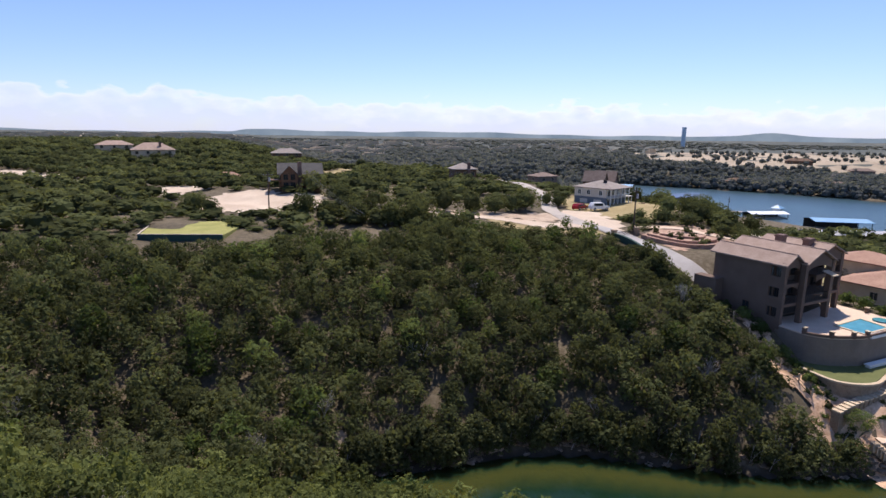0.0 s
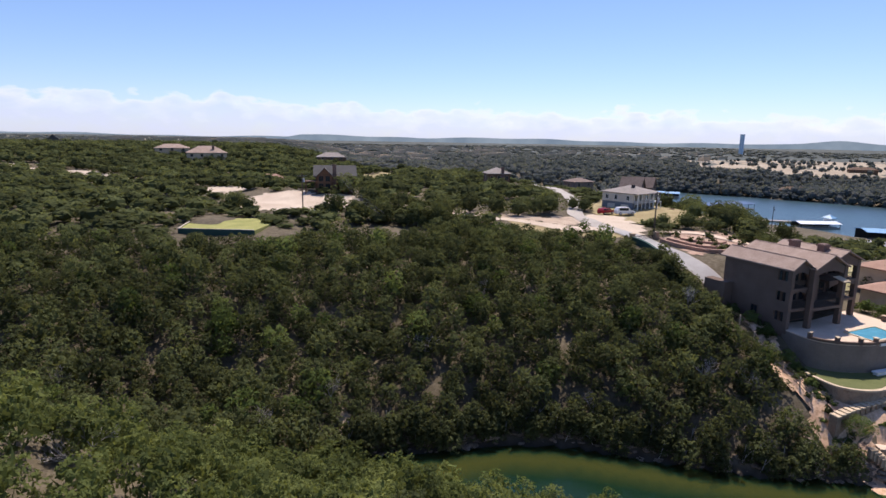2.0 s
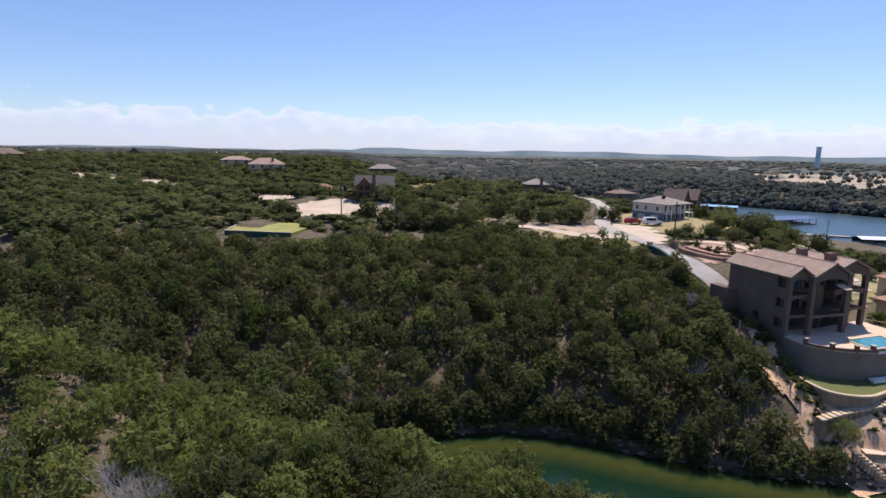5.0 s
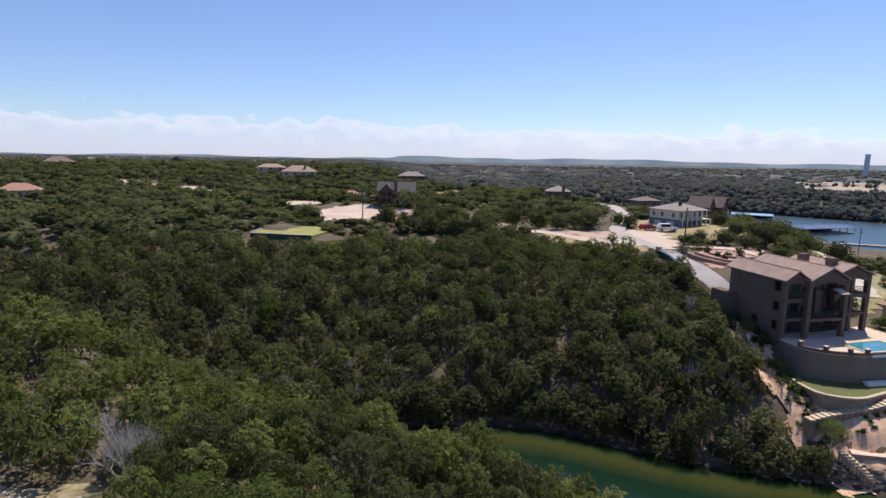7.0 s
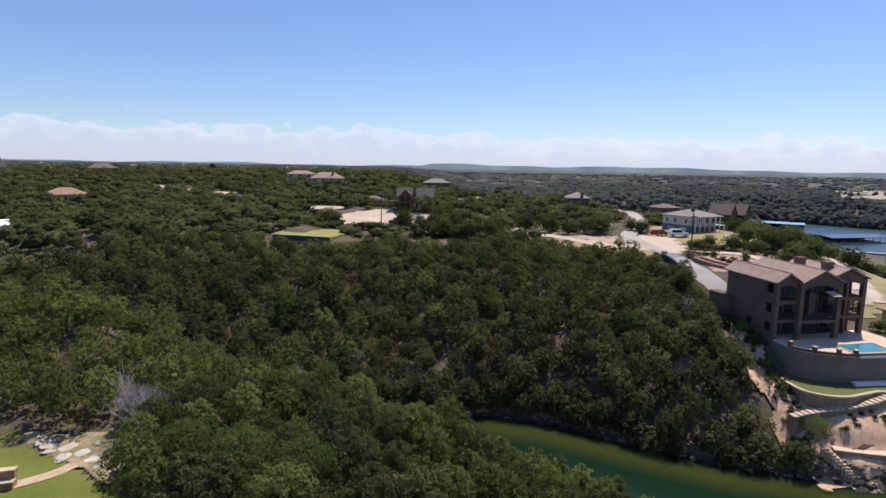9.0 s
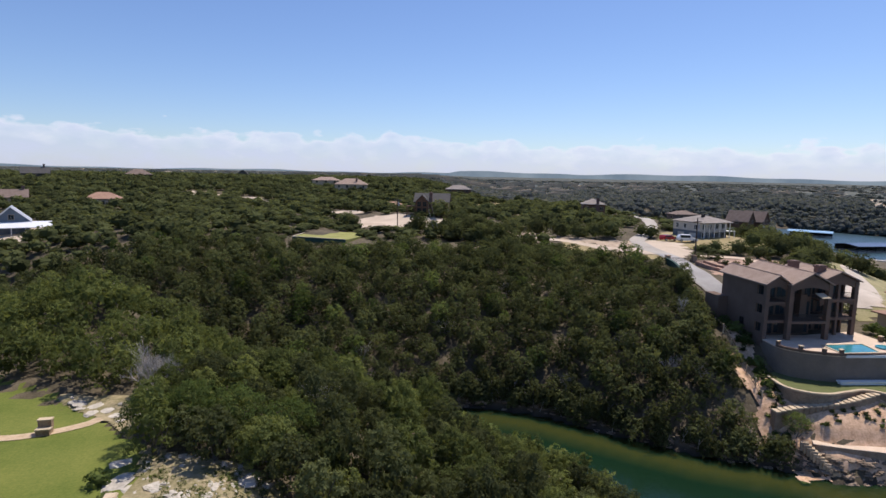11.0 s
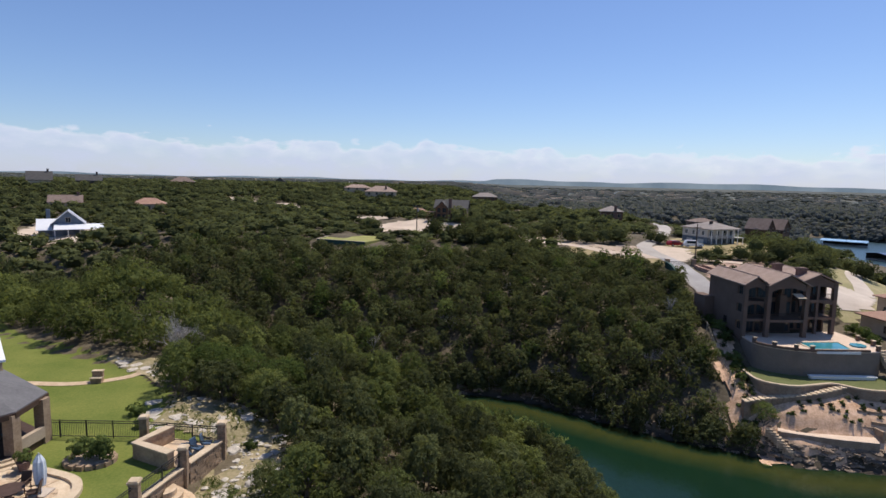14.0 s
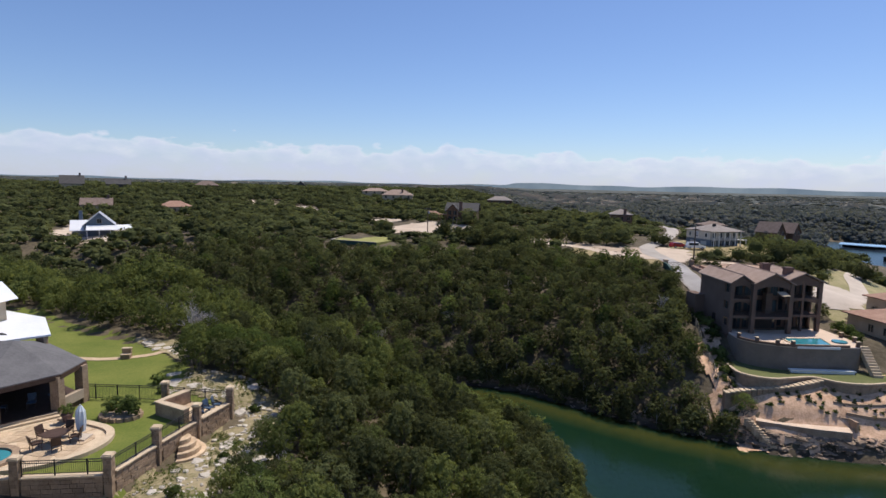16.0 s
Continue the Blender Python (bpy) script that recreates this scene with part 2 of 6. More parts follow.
for a, b in ((_dif.outputs[0], _m1.inputs[1]), (_tr.outputs[0], _m1.inputs[2]), (_fr.outputs[0], _m2.inputs[0]), (_m1.outputs[0], _m2.inputs[1]), (_gl.outputs[0], _m2.inputs[2]), (_m2.outputs[0], _nt.nodes["Material Output"].inputs[0])):
    _nt.links.new(a, b)

# open lake: wind-ruffled blue
M_LAKE, _nt, _b = principled("ruffled_lake", 0.28, 0.0, 0.5)
_nt.links.new(ramp(_nt, [(0.3, (0.010, 0.042, 0.060)), (0.7, (0.018, 0.066, 0.090))], noise_tex(_nt, 0.02, 5, position(_nt))), _b.inputs["Base Color"])
_nt.links.new(bump(_nt, noise_tex(_nt, 0.6, 4, position(_nt)), 0.7, 0.5), _b.inputs["Normal"])

M_POOL, _nt, _b = principled("pool_water", 0.05, 0.0, 0.5)
_nt.links.new(ramp(_nt, [(0.35, (0.03, 0.20, 0.25)), (0.65, (0.06, 0.29, 0.34))], noise_tex(_nt, 0.7, 4, position(_nt))), _b.inputs["Base Color"])
_nt.links.new(bump(_nt, noise_tex(_nt, 3, 3, position(_nt)), 0.15), _b.inputs["Normal"])

# ground: limestone soil, leaf litter and dry grass, darkened to look like shade between trees, orange bed below the
# waterline
M_GROUND, _nt, _b = principled("hill_ground", 0.95)
_pos = position(_nt)
_c = ramp(_nt, [(0.32, (0.055, 0.047, 0.030)), (0.5, (0.115, 0.092, 0.058)), (0.72, (0.20, 0.165, 0.12))], math_node(_nt, "ADD", math_node(_nt, "MULTIPLY", noise_tex(_nt, 0.08, 5, _pos), 0.5), math_node(_nt, "MULTIPLY", noise_tex(_nt, 1.2, 4, _pos), 0.5)))
_sep = _nt.nodes.new("ShaderNodeSeparateXYZ")
_nt.links.new(_pos, _sep.inputs[0])
_wet = math_node(_nt, "MULTIPLY", math_node(_nt, "SUBTRACT", 0.02, _sep.outputs[2]), 3.0, True)
# dark of the undercut bank put into the colour just above the water
_c = mix_col(_nt, math_node(_nt, "MULTIPLY", math_node(_nt, "SUBTRACT", 0.75, _sep.outputs[2]), 1.4, True), _c, (0.045, 0.036, 0.028))
_c = mix_col(_nt, _wet, _c, (0.50, 0.21, 0.05))
_deepbed = math_node(_nt, "MULTIPLY", math_node(_nt, "SUBTRACT", -0.35, _sep.outputs[2]), 1.1, True)
_c = mix_col(_nt, _deepbed, _c, (0.012, 0.022, 0.012))
_nt.links.new(_c, _b.inputs["Base Color"])
_nt.links.new(bump(_nt, noise_tex(_nt, 1.5, 5, _pos), 0.6, 0.3), _b.inputs["Normal"])

# far plain: scrub with pale grass clearings
M_PLAIN, _nt, _b = principled("far_plain", 0.95)
_pos = position(_nt)
_c = ramp(_nt, [(0.42, (0.060, 0.070, 0.062)), (0.58, (0.090, 0.096, 0.080)), (0.70, (0.23, 0.20, 0.155))], math_node(_nt, "ADD", math_node(_nt, "MULTIPLY", noise_tex(_nt, 0.004, 5, _pos), 0.6), math_node(_nt, "MULTIPLY", noise_tex(_nt, 0.03, 4, _pos), 0.4)))
_nt.links.new(_c, _b.inputs["Base Color"])

# ---- helpers for geometry ----


def part(name, bm, material, parent=None, label="", smooth=False):
    """Link a bmesh as one mesh object under a thing or part (world placed by the parent)."""
    me = bpy.data.meshes.new(name)
    bmesh.ops.recalc_face_normals(bm, faces=bm.faces)
    bm.to_mesh(me)
    bm.free()
    me.materials.append(material)
    if smooth:
        me.polygons.foreach_set("use_smooth", [True] * len(me.polygons))
    ob = new(name, me)
    if parent is not None:
        ob.parent = parent
    if label:
        ob["label"] = label
    return ob


def thing(name, x, y, z, turn, label, category, group="", kind=""):
    e = new(name)
    e.matrix_basis = pose(x, y, z, 0, 0, turn)
    e.empty_display_size = 0.5
    return tagged(e, label, category, group, kind)


def box(bm, x0, x1, y0, y1, z0, z1):
    v = [bm.verts.new(c) for c in ((x0, y0, z0), (x1, y0, z0), (x1, y1, z0), (x0, y1, z0), (x0, y0, z1), (x1, y0, z1), (x1, y1, z1), (x0, y1, z1))]
    for f in ((3, 2, 1, 0), (4, 5, 6, 7), (0, 1, 5, 4), (1, 2, 6, 5), (2, 3, 7, 6), (3, 0, 4, 7)):
        bm.faces.new([v[i] for i in f])
    return bm


def slab(*a):
    return box(bmesh.new(), *a)


def prism(bm, outline, z0, z1):
    """An upright prism on a plan outline."""
    lo, hi = [bm.verts.new((x, y, z0)) for x, y in outline], [bm.verts.new((x, y, z1)) for x, y in outline]
    bm.faces.new(lo[::-1])
    bm.faces.new(hi)
    n = len(lo)
    for i in range(n):
        bm.faces.new((lo[i], lo[(i + 1) % n], hi[(i + 1) % n], hi[i]))
    return bm


def plate(bm, outline, y0, y1):
    """A plate standing in the xz plane, between two depths."""
    a, b = [bm.verts.new((x, y0, z)) for x, z in outline], [bm.verts.new((x, y1, z)) for x, z in outline]
    bm.faces.new(a)
    bm.faces.new(b[::-1])
    n = len(a)
    for i in range(n):
        bm.faces.new((a[i], a[(i + 1) % n], b[(i + 1) % n], b[i]))
    return bm


def plate_x(bm, outline, x0, x1):
    """A plate standing in the yz plane."""
    a, b = [bm.verts.new((x0, y, z)) for y, z in outline], [bm.verts.new((x1, y, z)) for y, z in outline]
    bm.faces.new(a)
    bm.faces.new(b[::-1])
    n = len(a)
    for i in range(n):
        bm.faces.new((a[i], a[(i + 1) % n], b[(i + 1) % n], b[i]))
    return bm


def rod(bm, p, q, r0, r1=None, sides=6):
    """A tapered rod between two points."""
    p, q = Vector(p), Vector(q)
    r1 = r0 if r1 is None else r1
    d = (q - p).normalized()
    u = d.orthogonal().normalized()
    w = d.cross(u)
    rings = []
    for c, r in ((p, r0), (q, r1)):
        rings.append([bm.verts.new(c + (u * math.cos(2 * math.pi * i / sides) + w * math.sin(2 * math.pi * i / sides)) * r) for i in range(sides)])
    for i in range(sides):
        bm.faces.new((rings[0][i], rings[0][(i + 1) % sides], rings[1][(i + 1) % sides], rings[1][i]))
    bm.faces.new(rings[0][::-1])
    bm.faces.new(rings[1])
    return bm


def wall_line(bm, pts, width, z0, z1):
    """A wall of some width along a plan line, mitred; z0 and z1 are numbers or functions of the place."""
    n = len(pts)
    ring = []
    for i, (x, y) in enumerate(pts):
        a, b = Vector(pts[max(i - 1, 0)]), Vector(pts[min(i + 1, n - 1)])
        d = (b - a).normalized()
        s = Vector((-d.y, d.x)) * width / 2
        lo = z0(x, y) if callable(z0) else z0
        hi = z1(x, y) if callable(z1) else z1
        ring.append([bm.verts.new((x + k * s.x, y + k * s.y, z)) for k, z in ((1, lo), (-1, lo), (-1, hi), (1, hi))])
    for a, b in zip(ring, ring[1:]):
        for i in range(4):
            bm.faces.new((a[i], a[(i + 1) % 4], b[(i + 1) % 4], b[i]))
    bm.faces.new(ring[0][::-1])
    bm.faces.new(ring[-1])
    return bm


def smooth_line(pts, steps=6):
    """A rounded line through plan points (Catmull-Rom)."""
    out = []
    p = [np.array(q, float) for q in pts]
    for i in range(len(p) - 1):
        a, b, c, d = p[max(i - 1, 0)], p[i], p[i + 1], p[min(i + 2, len(p) - 1)]
        for k in range(steps):
            t = k / steps
            out.append(tuple(0.5 * (2 * b + (c - a) * t + (2 * a - 5 * b + 4 * c - d) * t * t + (3 * b - a - 3 * c + d) * t ** 3)))
    out.append(tuple(p[-1]))
    return out


def mesh_np(name, verts, faces, material, tint=None, smooth=False):
    """A mesh object out of arrays: n x 3 places and m x k corners."""
    me = bpy.data.meshes.new(name)
    m, k = faces.shape
    me.vertices.add(len(verts))
    me.vertices.foreach_set("co", np.ascontiguousarray(verts, dtype=np.float32).ravel())
    me.loops.add(m * k)
    me.loops.foreach_set("vertex_index", np.ascontiguousarray(faces, dtype=np.int32).ravel())
    me.polygons.add(m)
    me.polygons.foreach_set("loop_start", np.arange(0, m * k, k, dtype=np.int32))
    if smooth:
        me.polygons.foreach_set("use_smooth", np.ones(m, dtype=bool))
    if tint is not None:
        me.attributes.new("tint", "FLOAT", "POINT").data.foreach_set("value", tint.astype(np.float32))
    me.update(calc_edges=True)
    me.materials.append(material)
    return me


def inside(poly, x, y):
    """Which of the plan points lie inside the polygon."""
    x, y = np.asarray(x, float), np.asarray(y, float)
    r = np.zeros(x.shape, bool)
    for (ax, ay), (bx, by) in zip(poly, poly[1:] + poly[:1]):
        cross = ((ay > y) != (by > y)) & (x < (bx - ax) * (y - ay) / ((by - ay) if by != ay else 1e-9) + ax)
        r ^= cross
    return r


def line_distance(line, x, y, closed=False):
    x, y = np.asarray(x, float), np.asarray(y, float)
    best = np.full(x.shape, 1e9)
    for (ax, ay), (bx, by) in zip(line, line[1:] + (line[:1] if closed else [])):
        dx, dy = bx - ax, by - ay
        t = np.clip(((x - ax) * dx + (y - ay) * dy) / (dx * dx + dy * dy + 1e-9), 0, 1)
        best = np.minimum(best, np.hypot(x - ax - t * dx, y - ay - t * dy))
    return best


def step(a, b, v):
    t = np.clip((np.asarray(v, float) - a) / (b - a), 0, 1)
    return t * t * (3 - 2 * t)


# ---- the lie of the land ----
INLET = [(-12, 107.5), (-5, 108), (1, 106.2), (8, 106), (16.5, 102.5), (24, 97.0), (34, 90.3), (43.4, 86.3), (48, 83.2), (55, 82.3), (64, 81.5), (90, 78), (150, 62), (240, 70), (330, 0), (330, -300), (24, -300), (22, 0), (20, 40), (17.5, 62), (13, 79), (6, 90), (-4, 97.5), (-12, 104)]
LAKE = [(272, 440), (327, 357), (351, 308), (367, 258), (420, 120), (520, -60), (330, -60), (235, 90), (205, 175), (204, 215), (200, 270), (207, 330), (238, 390)]
DRAW = [(-12, 107), (-38, 114), (-75, 126), (-130, 152)]


def shore_distance(x, y):
    """Metres inland, negative on the water."""
    best = np.full(np.shape(x), 1e9)
    for poly in (INLET, LAKE):
        d = line_distance(poly, x, y, True)
        best = np.minimum(best, np.where(inside(poly, x, y), -d, d))
    return best


def ripple(x, y, s, k):
    return np.sin(x / s + k) * np.cos(y / (s * 1.3) + 2.1 * k) + 0.5 * np.sin(x / (s * 0.43) + y / (s * 0.61) + 3.3 * k)


def ground(x, y):
    """The height of the land over the water, in metres."""
    x, y = np.asarray(x, float), np.asarray(y, float)
    d = shore_distance(x, y)
    near = step(96, 78, y + 0.35 * np.maximum(x, 0)) * step(40, 22, x)
    west = step(60, -60, x - 0.10 * (y - 200))
    top = 19.7 + 0.7 * step(138, 165, y) * step(100, 80, x) + west * 8.0 * step(270, 440, np.hypot(x, y)) - 7 * step(240, 420, y) * step(20, 140, x)
    top = top - 3.0 * step(-70, -110, x) * step(110, 150, y) * step(260, 200, y)
    far_hill = top * (1 - np.exp(-np.maximum(d, 0) / 20.5))
    near_hill = np.minimum(21.5 * (1 - np.exp(-np.maximum(d, 0) / 17.5)), 18.7)
    h = far_hill * (1 - near) + near_hill * near
    dd = line_distance(DRAW, x, y)
    h = h - 8.5 * np.exp(-(dd / 17) ** 2) * step(-150, -90, x) * step(4, 22, d)
    # saddle towards the head of the inlet, a bluff along the near shore, a rise west of the draw
    h = h - 3.3 * np.exp(-((y - 84) / 11) ** 2) * step(-27, -19, x) * step(11, 3, x) * step(1, 6, d)
    h = h + 4.2 * np.exp(-((x + 37) / 8) ** 2 - ((y - 83) / 8) ** 2)
    h = h + 2.6 * step(0, 2.5, d) * step(11, 5, d) * step(80, 70, y) * step(4, 10, x) * near
    h = h - np.minimum(h - 0.8, 3.0) * np.exp(-((x + 12) / 10) ** 2 - ((y - 102) / 6) ** 2) * step(0.5, 3, d)
    h = h + 2.2 * np.exp(-(np.hypot(x - 2, y - 214) / 20) ** 2)
    garden = step(40.5, 45.5, x) * step(100, 80, x) * step(122, 112, y)
    terrace = np.interp(d, [0, 1, 3.0, 3.8, 5.4, 8.2, 9.4, 13, 18, 30, 40], [0, 1.8, 3.1, 4.4, 5.7, 7.2, 7.6, 8.2, 11.7, 12.1, 15.0])
    h = h * (1 - garden) + terrace * garden
    east = step(0, 42, x - 62 - 19 * step(122, 158, y)) * step(420, 370, y) * step(90, 104, y)
    h = h * (1 - east) + np.minimum(h, 11.5 - 8.5 * step(95, 175, x)) * east
    rough = step(1, 9, d) * (1 - garden)
    rocky = step(2.2, -0.4, line_distance(ROCKY, x, y, True) * np.where(inside(ROCKY, x, y), -1, 1))
    h = h * (1 - rocky) + np.minimum(h, 17.35) * rocky
    lawn = step(0.5, -0.9, line_distance(YARD, x, y, True) * np.where(inside(YARD, x, y), -1, 1))
    h = h + rough * (1 - lawn) * (0.45 * ripple(x, y, 9, 1) + 0.25 * ripple(x, y, 4, 2))
    r = np.hypot(x, y)
    h = h + step(700, 2600, r) * (3 * ripple(x, y, 420, 3) - 3 * west + 5 * step(2500, 4400, r) - 3 * step(-100, 400, x))
    h = h * (1 - lawn) + 18.33 * lawn
    bank = np.where(d < 0, np.interp(-d, [0, 4.5, 7, 12], [0, -0.45, -2.4, -7]), 0)
    return np.where(d < 0, bank, h + 0.25 * step(0, 0.6, d))


ROCKY = [(-32, 24), (-8.5, 24), (-8.0, 40), (-7.5, 47), (-11, 51), (-13.4, 49.4), (-13.5, 47.8), (-14.4, 44.4), (-15.2, 40.6), (-15.9, 36.5), (-21, 35.7), (-32, 33.8)]
YARD = [(-90, 22), (-30, 34.6), (-21, 35.9), (-16.0, 36.7), (-15.35, 40.6), (-14.55, 44.4), (-13.7, 48.0), (-19, 53.5), (-22.5, 57.5), (-25.8, 60.8), (-30.4, 64.3), (-36, 67.0), (-43, 70.5), (-50, 76), (-90, 84)]


def g(x, y):
    return float(ground(np.array([x]), np.array([y]))[0])

# ---- ground, water, far hills, clouds ----


def axis(lo, fine_lo, fine_hi, hi, s, grow=1.16):
    a = list(np.arange(fine_lo, fine_hi + 0.01, s))
    d, v = s, fine_hi
    while v < hi:
        d *= grow
        v = min(v + d, hi)
        a.append(v)
    d, v, left = s, fine_lo, []
    while v > lo:
        d *= grow
        v = max(v - d, lo)
        left.append(v)
    return np.array(left[::-1] + a)


gx, gy = axis(-4600, -130, 150, 4600, 1.4), axis(-1500, -10, 250, 4600, 1.4)
GX, GY = np.meshgrid(gx, gy)
GZ = ground(GX.ravel(), GY.ravel())
gi = np.arange(len(gx) * len(gy)).reshape(len(gy), len(gx))
quads = np.stack([gi[:-1, :-1], gi[:-1, 1:], gi[1:, 1:], gi[1:, :-1]], -1).reshape(-1, 4)
ground_mesh = mesh_np("ground", np.stack([GX.ravel(), GY.ravel(), GZ], -1), quads, M_GROUND, smooth=True)
ground_mesh.materials.append(M_PLAIN)
centre_r = np.hypot(GX.ravel()[quads].mean(1), GY.ravel()[quads].mean(1))
ground_mesh.polygons.foreach_set("material_index", (centre_r > 520).astype(np.int32))
ground_mesh.update()
tagged(new("ground", ground_mesh), "rolling limestone hill ground with dry soil and grass", "ground", kind="structure")

bm = bmesh.new()
prism(bm, [(-60, -400), (150, -400), (150, 120), (-60, 120)], -0.02, 0.0)
bmesh.ops.delete(bm, geom=[f for f in bm.faces if f.calc_center_median().z < -0.001], context="FACES")
tagged(part("water", bm, M_WATER), "dark green lake water, orange at the shallow bank", "water", kind="structure")

bm = bmesh.new()
prism(bm, [(150.01, -400), (700, -400), (700, 460), (195, 460), (150.01, 120)], -0.02, 0.0)
bmesh.ops.delete(bm, geom=[f for f in bm.faces if f.calc_center_median().z < -0.001], context="FACES")
tagged(part("water_lake", bm, M_LAKE), "wide blue lake ruffled by wind", "water", kind="structure")

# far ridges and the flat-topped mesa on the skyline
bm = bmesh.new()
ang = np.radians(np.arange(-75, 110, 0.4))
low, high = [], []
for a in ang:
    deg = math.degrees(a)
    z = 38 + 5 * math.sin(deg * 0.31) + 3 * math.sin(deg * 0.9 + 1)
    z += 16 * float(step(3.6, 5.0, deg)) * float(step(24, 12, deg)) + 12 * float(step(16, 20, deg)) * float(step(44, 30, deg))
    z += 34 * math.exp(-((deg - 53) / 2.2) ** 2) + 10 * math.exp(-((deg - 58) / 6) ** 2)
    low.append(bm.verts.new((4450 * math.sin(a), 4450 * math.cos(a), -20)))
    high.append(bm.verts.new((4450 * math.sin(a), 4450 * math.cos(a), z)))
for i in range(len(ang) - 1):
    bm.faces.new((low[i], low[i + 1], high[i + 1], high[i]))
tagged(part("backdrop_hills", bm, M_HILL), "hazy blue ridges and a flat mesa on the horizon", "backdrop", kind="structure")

# cumulus band low over the horizon
M_CLOUD = bpy.data.materials.new("cloud_band")
M_CLOUD.use_nodes = True
_nt = M_CLOUD.node_tree
_nt.nodes.remove(_nt.nodes["Principled BSDF"])
_co = _nt.nodes.new("ShaderNodeTexCoord").outputs["Object"]
_sep = _nt.nodes.new("ShaderNodeSeparateXYZ")
_nt.links.new(_co, _sep.inputs[0])
_map = _nt.nodes.new("ShaderNodeMapping")
_map.inputs["Scale"].default_value = (1, 1, 2.2)
_nt.links.new(_co, _map.inputs[0])
_puff = noise_tex(_nt, 0.0052, 6, _map.outputs[0], 0.6)
_long = noise_tex(_nt, 0.0013, 3, _co)
_topz = math_node(_nt, "SUBTRACT", 150, math_node(_nt, "MULTIPLY", _sep.outputs[0], 0.013))
_topz = math_node(_nt, "ADD", _topz, math_node(_nt, "MULTIPLY", _puff, 230))
_topz = math_node(_nt, "ADD", _topz, math_node(_nt, "MULTIPLY", _long, 200))
_vor = _nt.nodes.new("ShaderNodeTexVoronoi")
_vor.feature = "SMOOTH_F1"
_vor.inputs["Scale"].default_value = 0.0062
_nt.links.new(_map.outputs[0], _vor.inputs["Vector"])
_topz = math_node(_nt, "SUBTRACT", _topz, math_node(_nt, "MULTIPLY", _vor.outputs["Distance"], 150))
_deep = math_node(_nt, "SUBTRACT", _topz, _sep.outputs[2])
_alpha = math_node(_nt, "MULTIPLY", _deep, 1 / 42, True)
_rim = math_node(_nt, "SUBTRACT", 1.0, math_node(_nt, "MULTIPLY", _deep, 1 / 150), True)
_streak = math_node(_nt, "ADD", 0.20, math_node(_nt, "MULTIPLY", noise_tex(_nt, 0.004, 5, _map.outputs[0]), 0.85), True)
_a = math_node(_nt, "MULTIPLY", _alpha, _streak)
_em, _tr, _mx = _nt.nodes.new("ShaderNodeEmission"), _nt.nodes.new("ShaderNodeBsdfTransparent"), _nt.nodes.new("ShaderNodeMixShader")
_nt.links.new(ramp(_nt, [(0.0, (0.58, 0.65, 0.84)), (0.6, (0.70, 0.75, 0.90)), (1.0, (0.92, 0.92, 0.98))], _rim), _em.inputs[0])
_nt.links.new(_a, _mx.inputs[0])
_nt.links.new(_tr.outputs[0], _mx.inputs[1])
_nt.links.new(_em.outputs[0], _mx.inputs[2])
_nt.links.new(_mx.outputs[0], _nt.nodes["Material Output"].inputs[0])
bm = bmesh.new()
ring = [(4700 * math.sin(radians(a)), 4700 * math.cos(radians(a))) for a in range(-100, 141, 4)]
lo, hi = [bm.verts.new((x, y, -30)) for x, y in ring], [bm.verts.new((x, y, 900)) for x, y in ring]
for i in range(len(ring) - 1):
    bm.faces.new((lo[i], lo[i + 1], hi[i + 1], hi[i]))
clouds = part("backdrop_clouds", bm, M_CLOUD)
clouds.visible_shadow = False
tagged(clouds, "band of low white cumulus over the horizon", "backdrop", kind="structure")

# ---- roads, lots and clearings ----
DIRT_ROAD = smooth_line([(53, 146.5), (42, 152.5), (30, 162), (16, 173), (5, 183), (-6, 190)], 4)
PAVED = smooth_line([(52, 114), (51, 121), (51.5, 128), (53, 138), (53, 146), (52, 155), (55, 166), (66, 184), (78, 212), (86, 240), (98, 270)], 4)
EAST_ROAD = smooth_line([(89, 130), (93, 137), (97, 145), (106, 156), (120, 168), (140, 184), (165, 200)], 4)
COURT = [(73, 114.5), (80, 116), (90, 128), (87, 133.5), (82, 133), (72, 119)]
GARDEN_PATH = smooth_line([(60, 143.5), (66, 138), (68.5, 132), (73, 129.6), (80, 131)], 4)
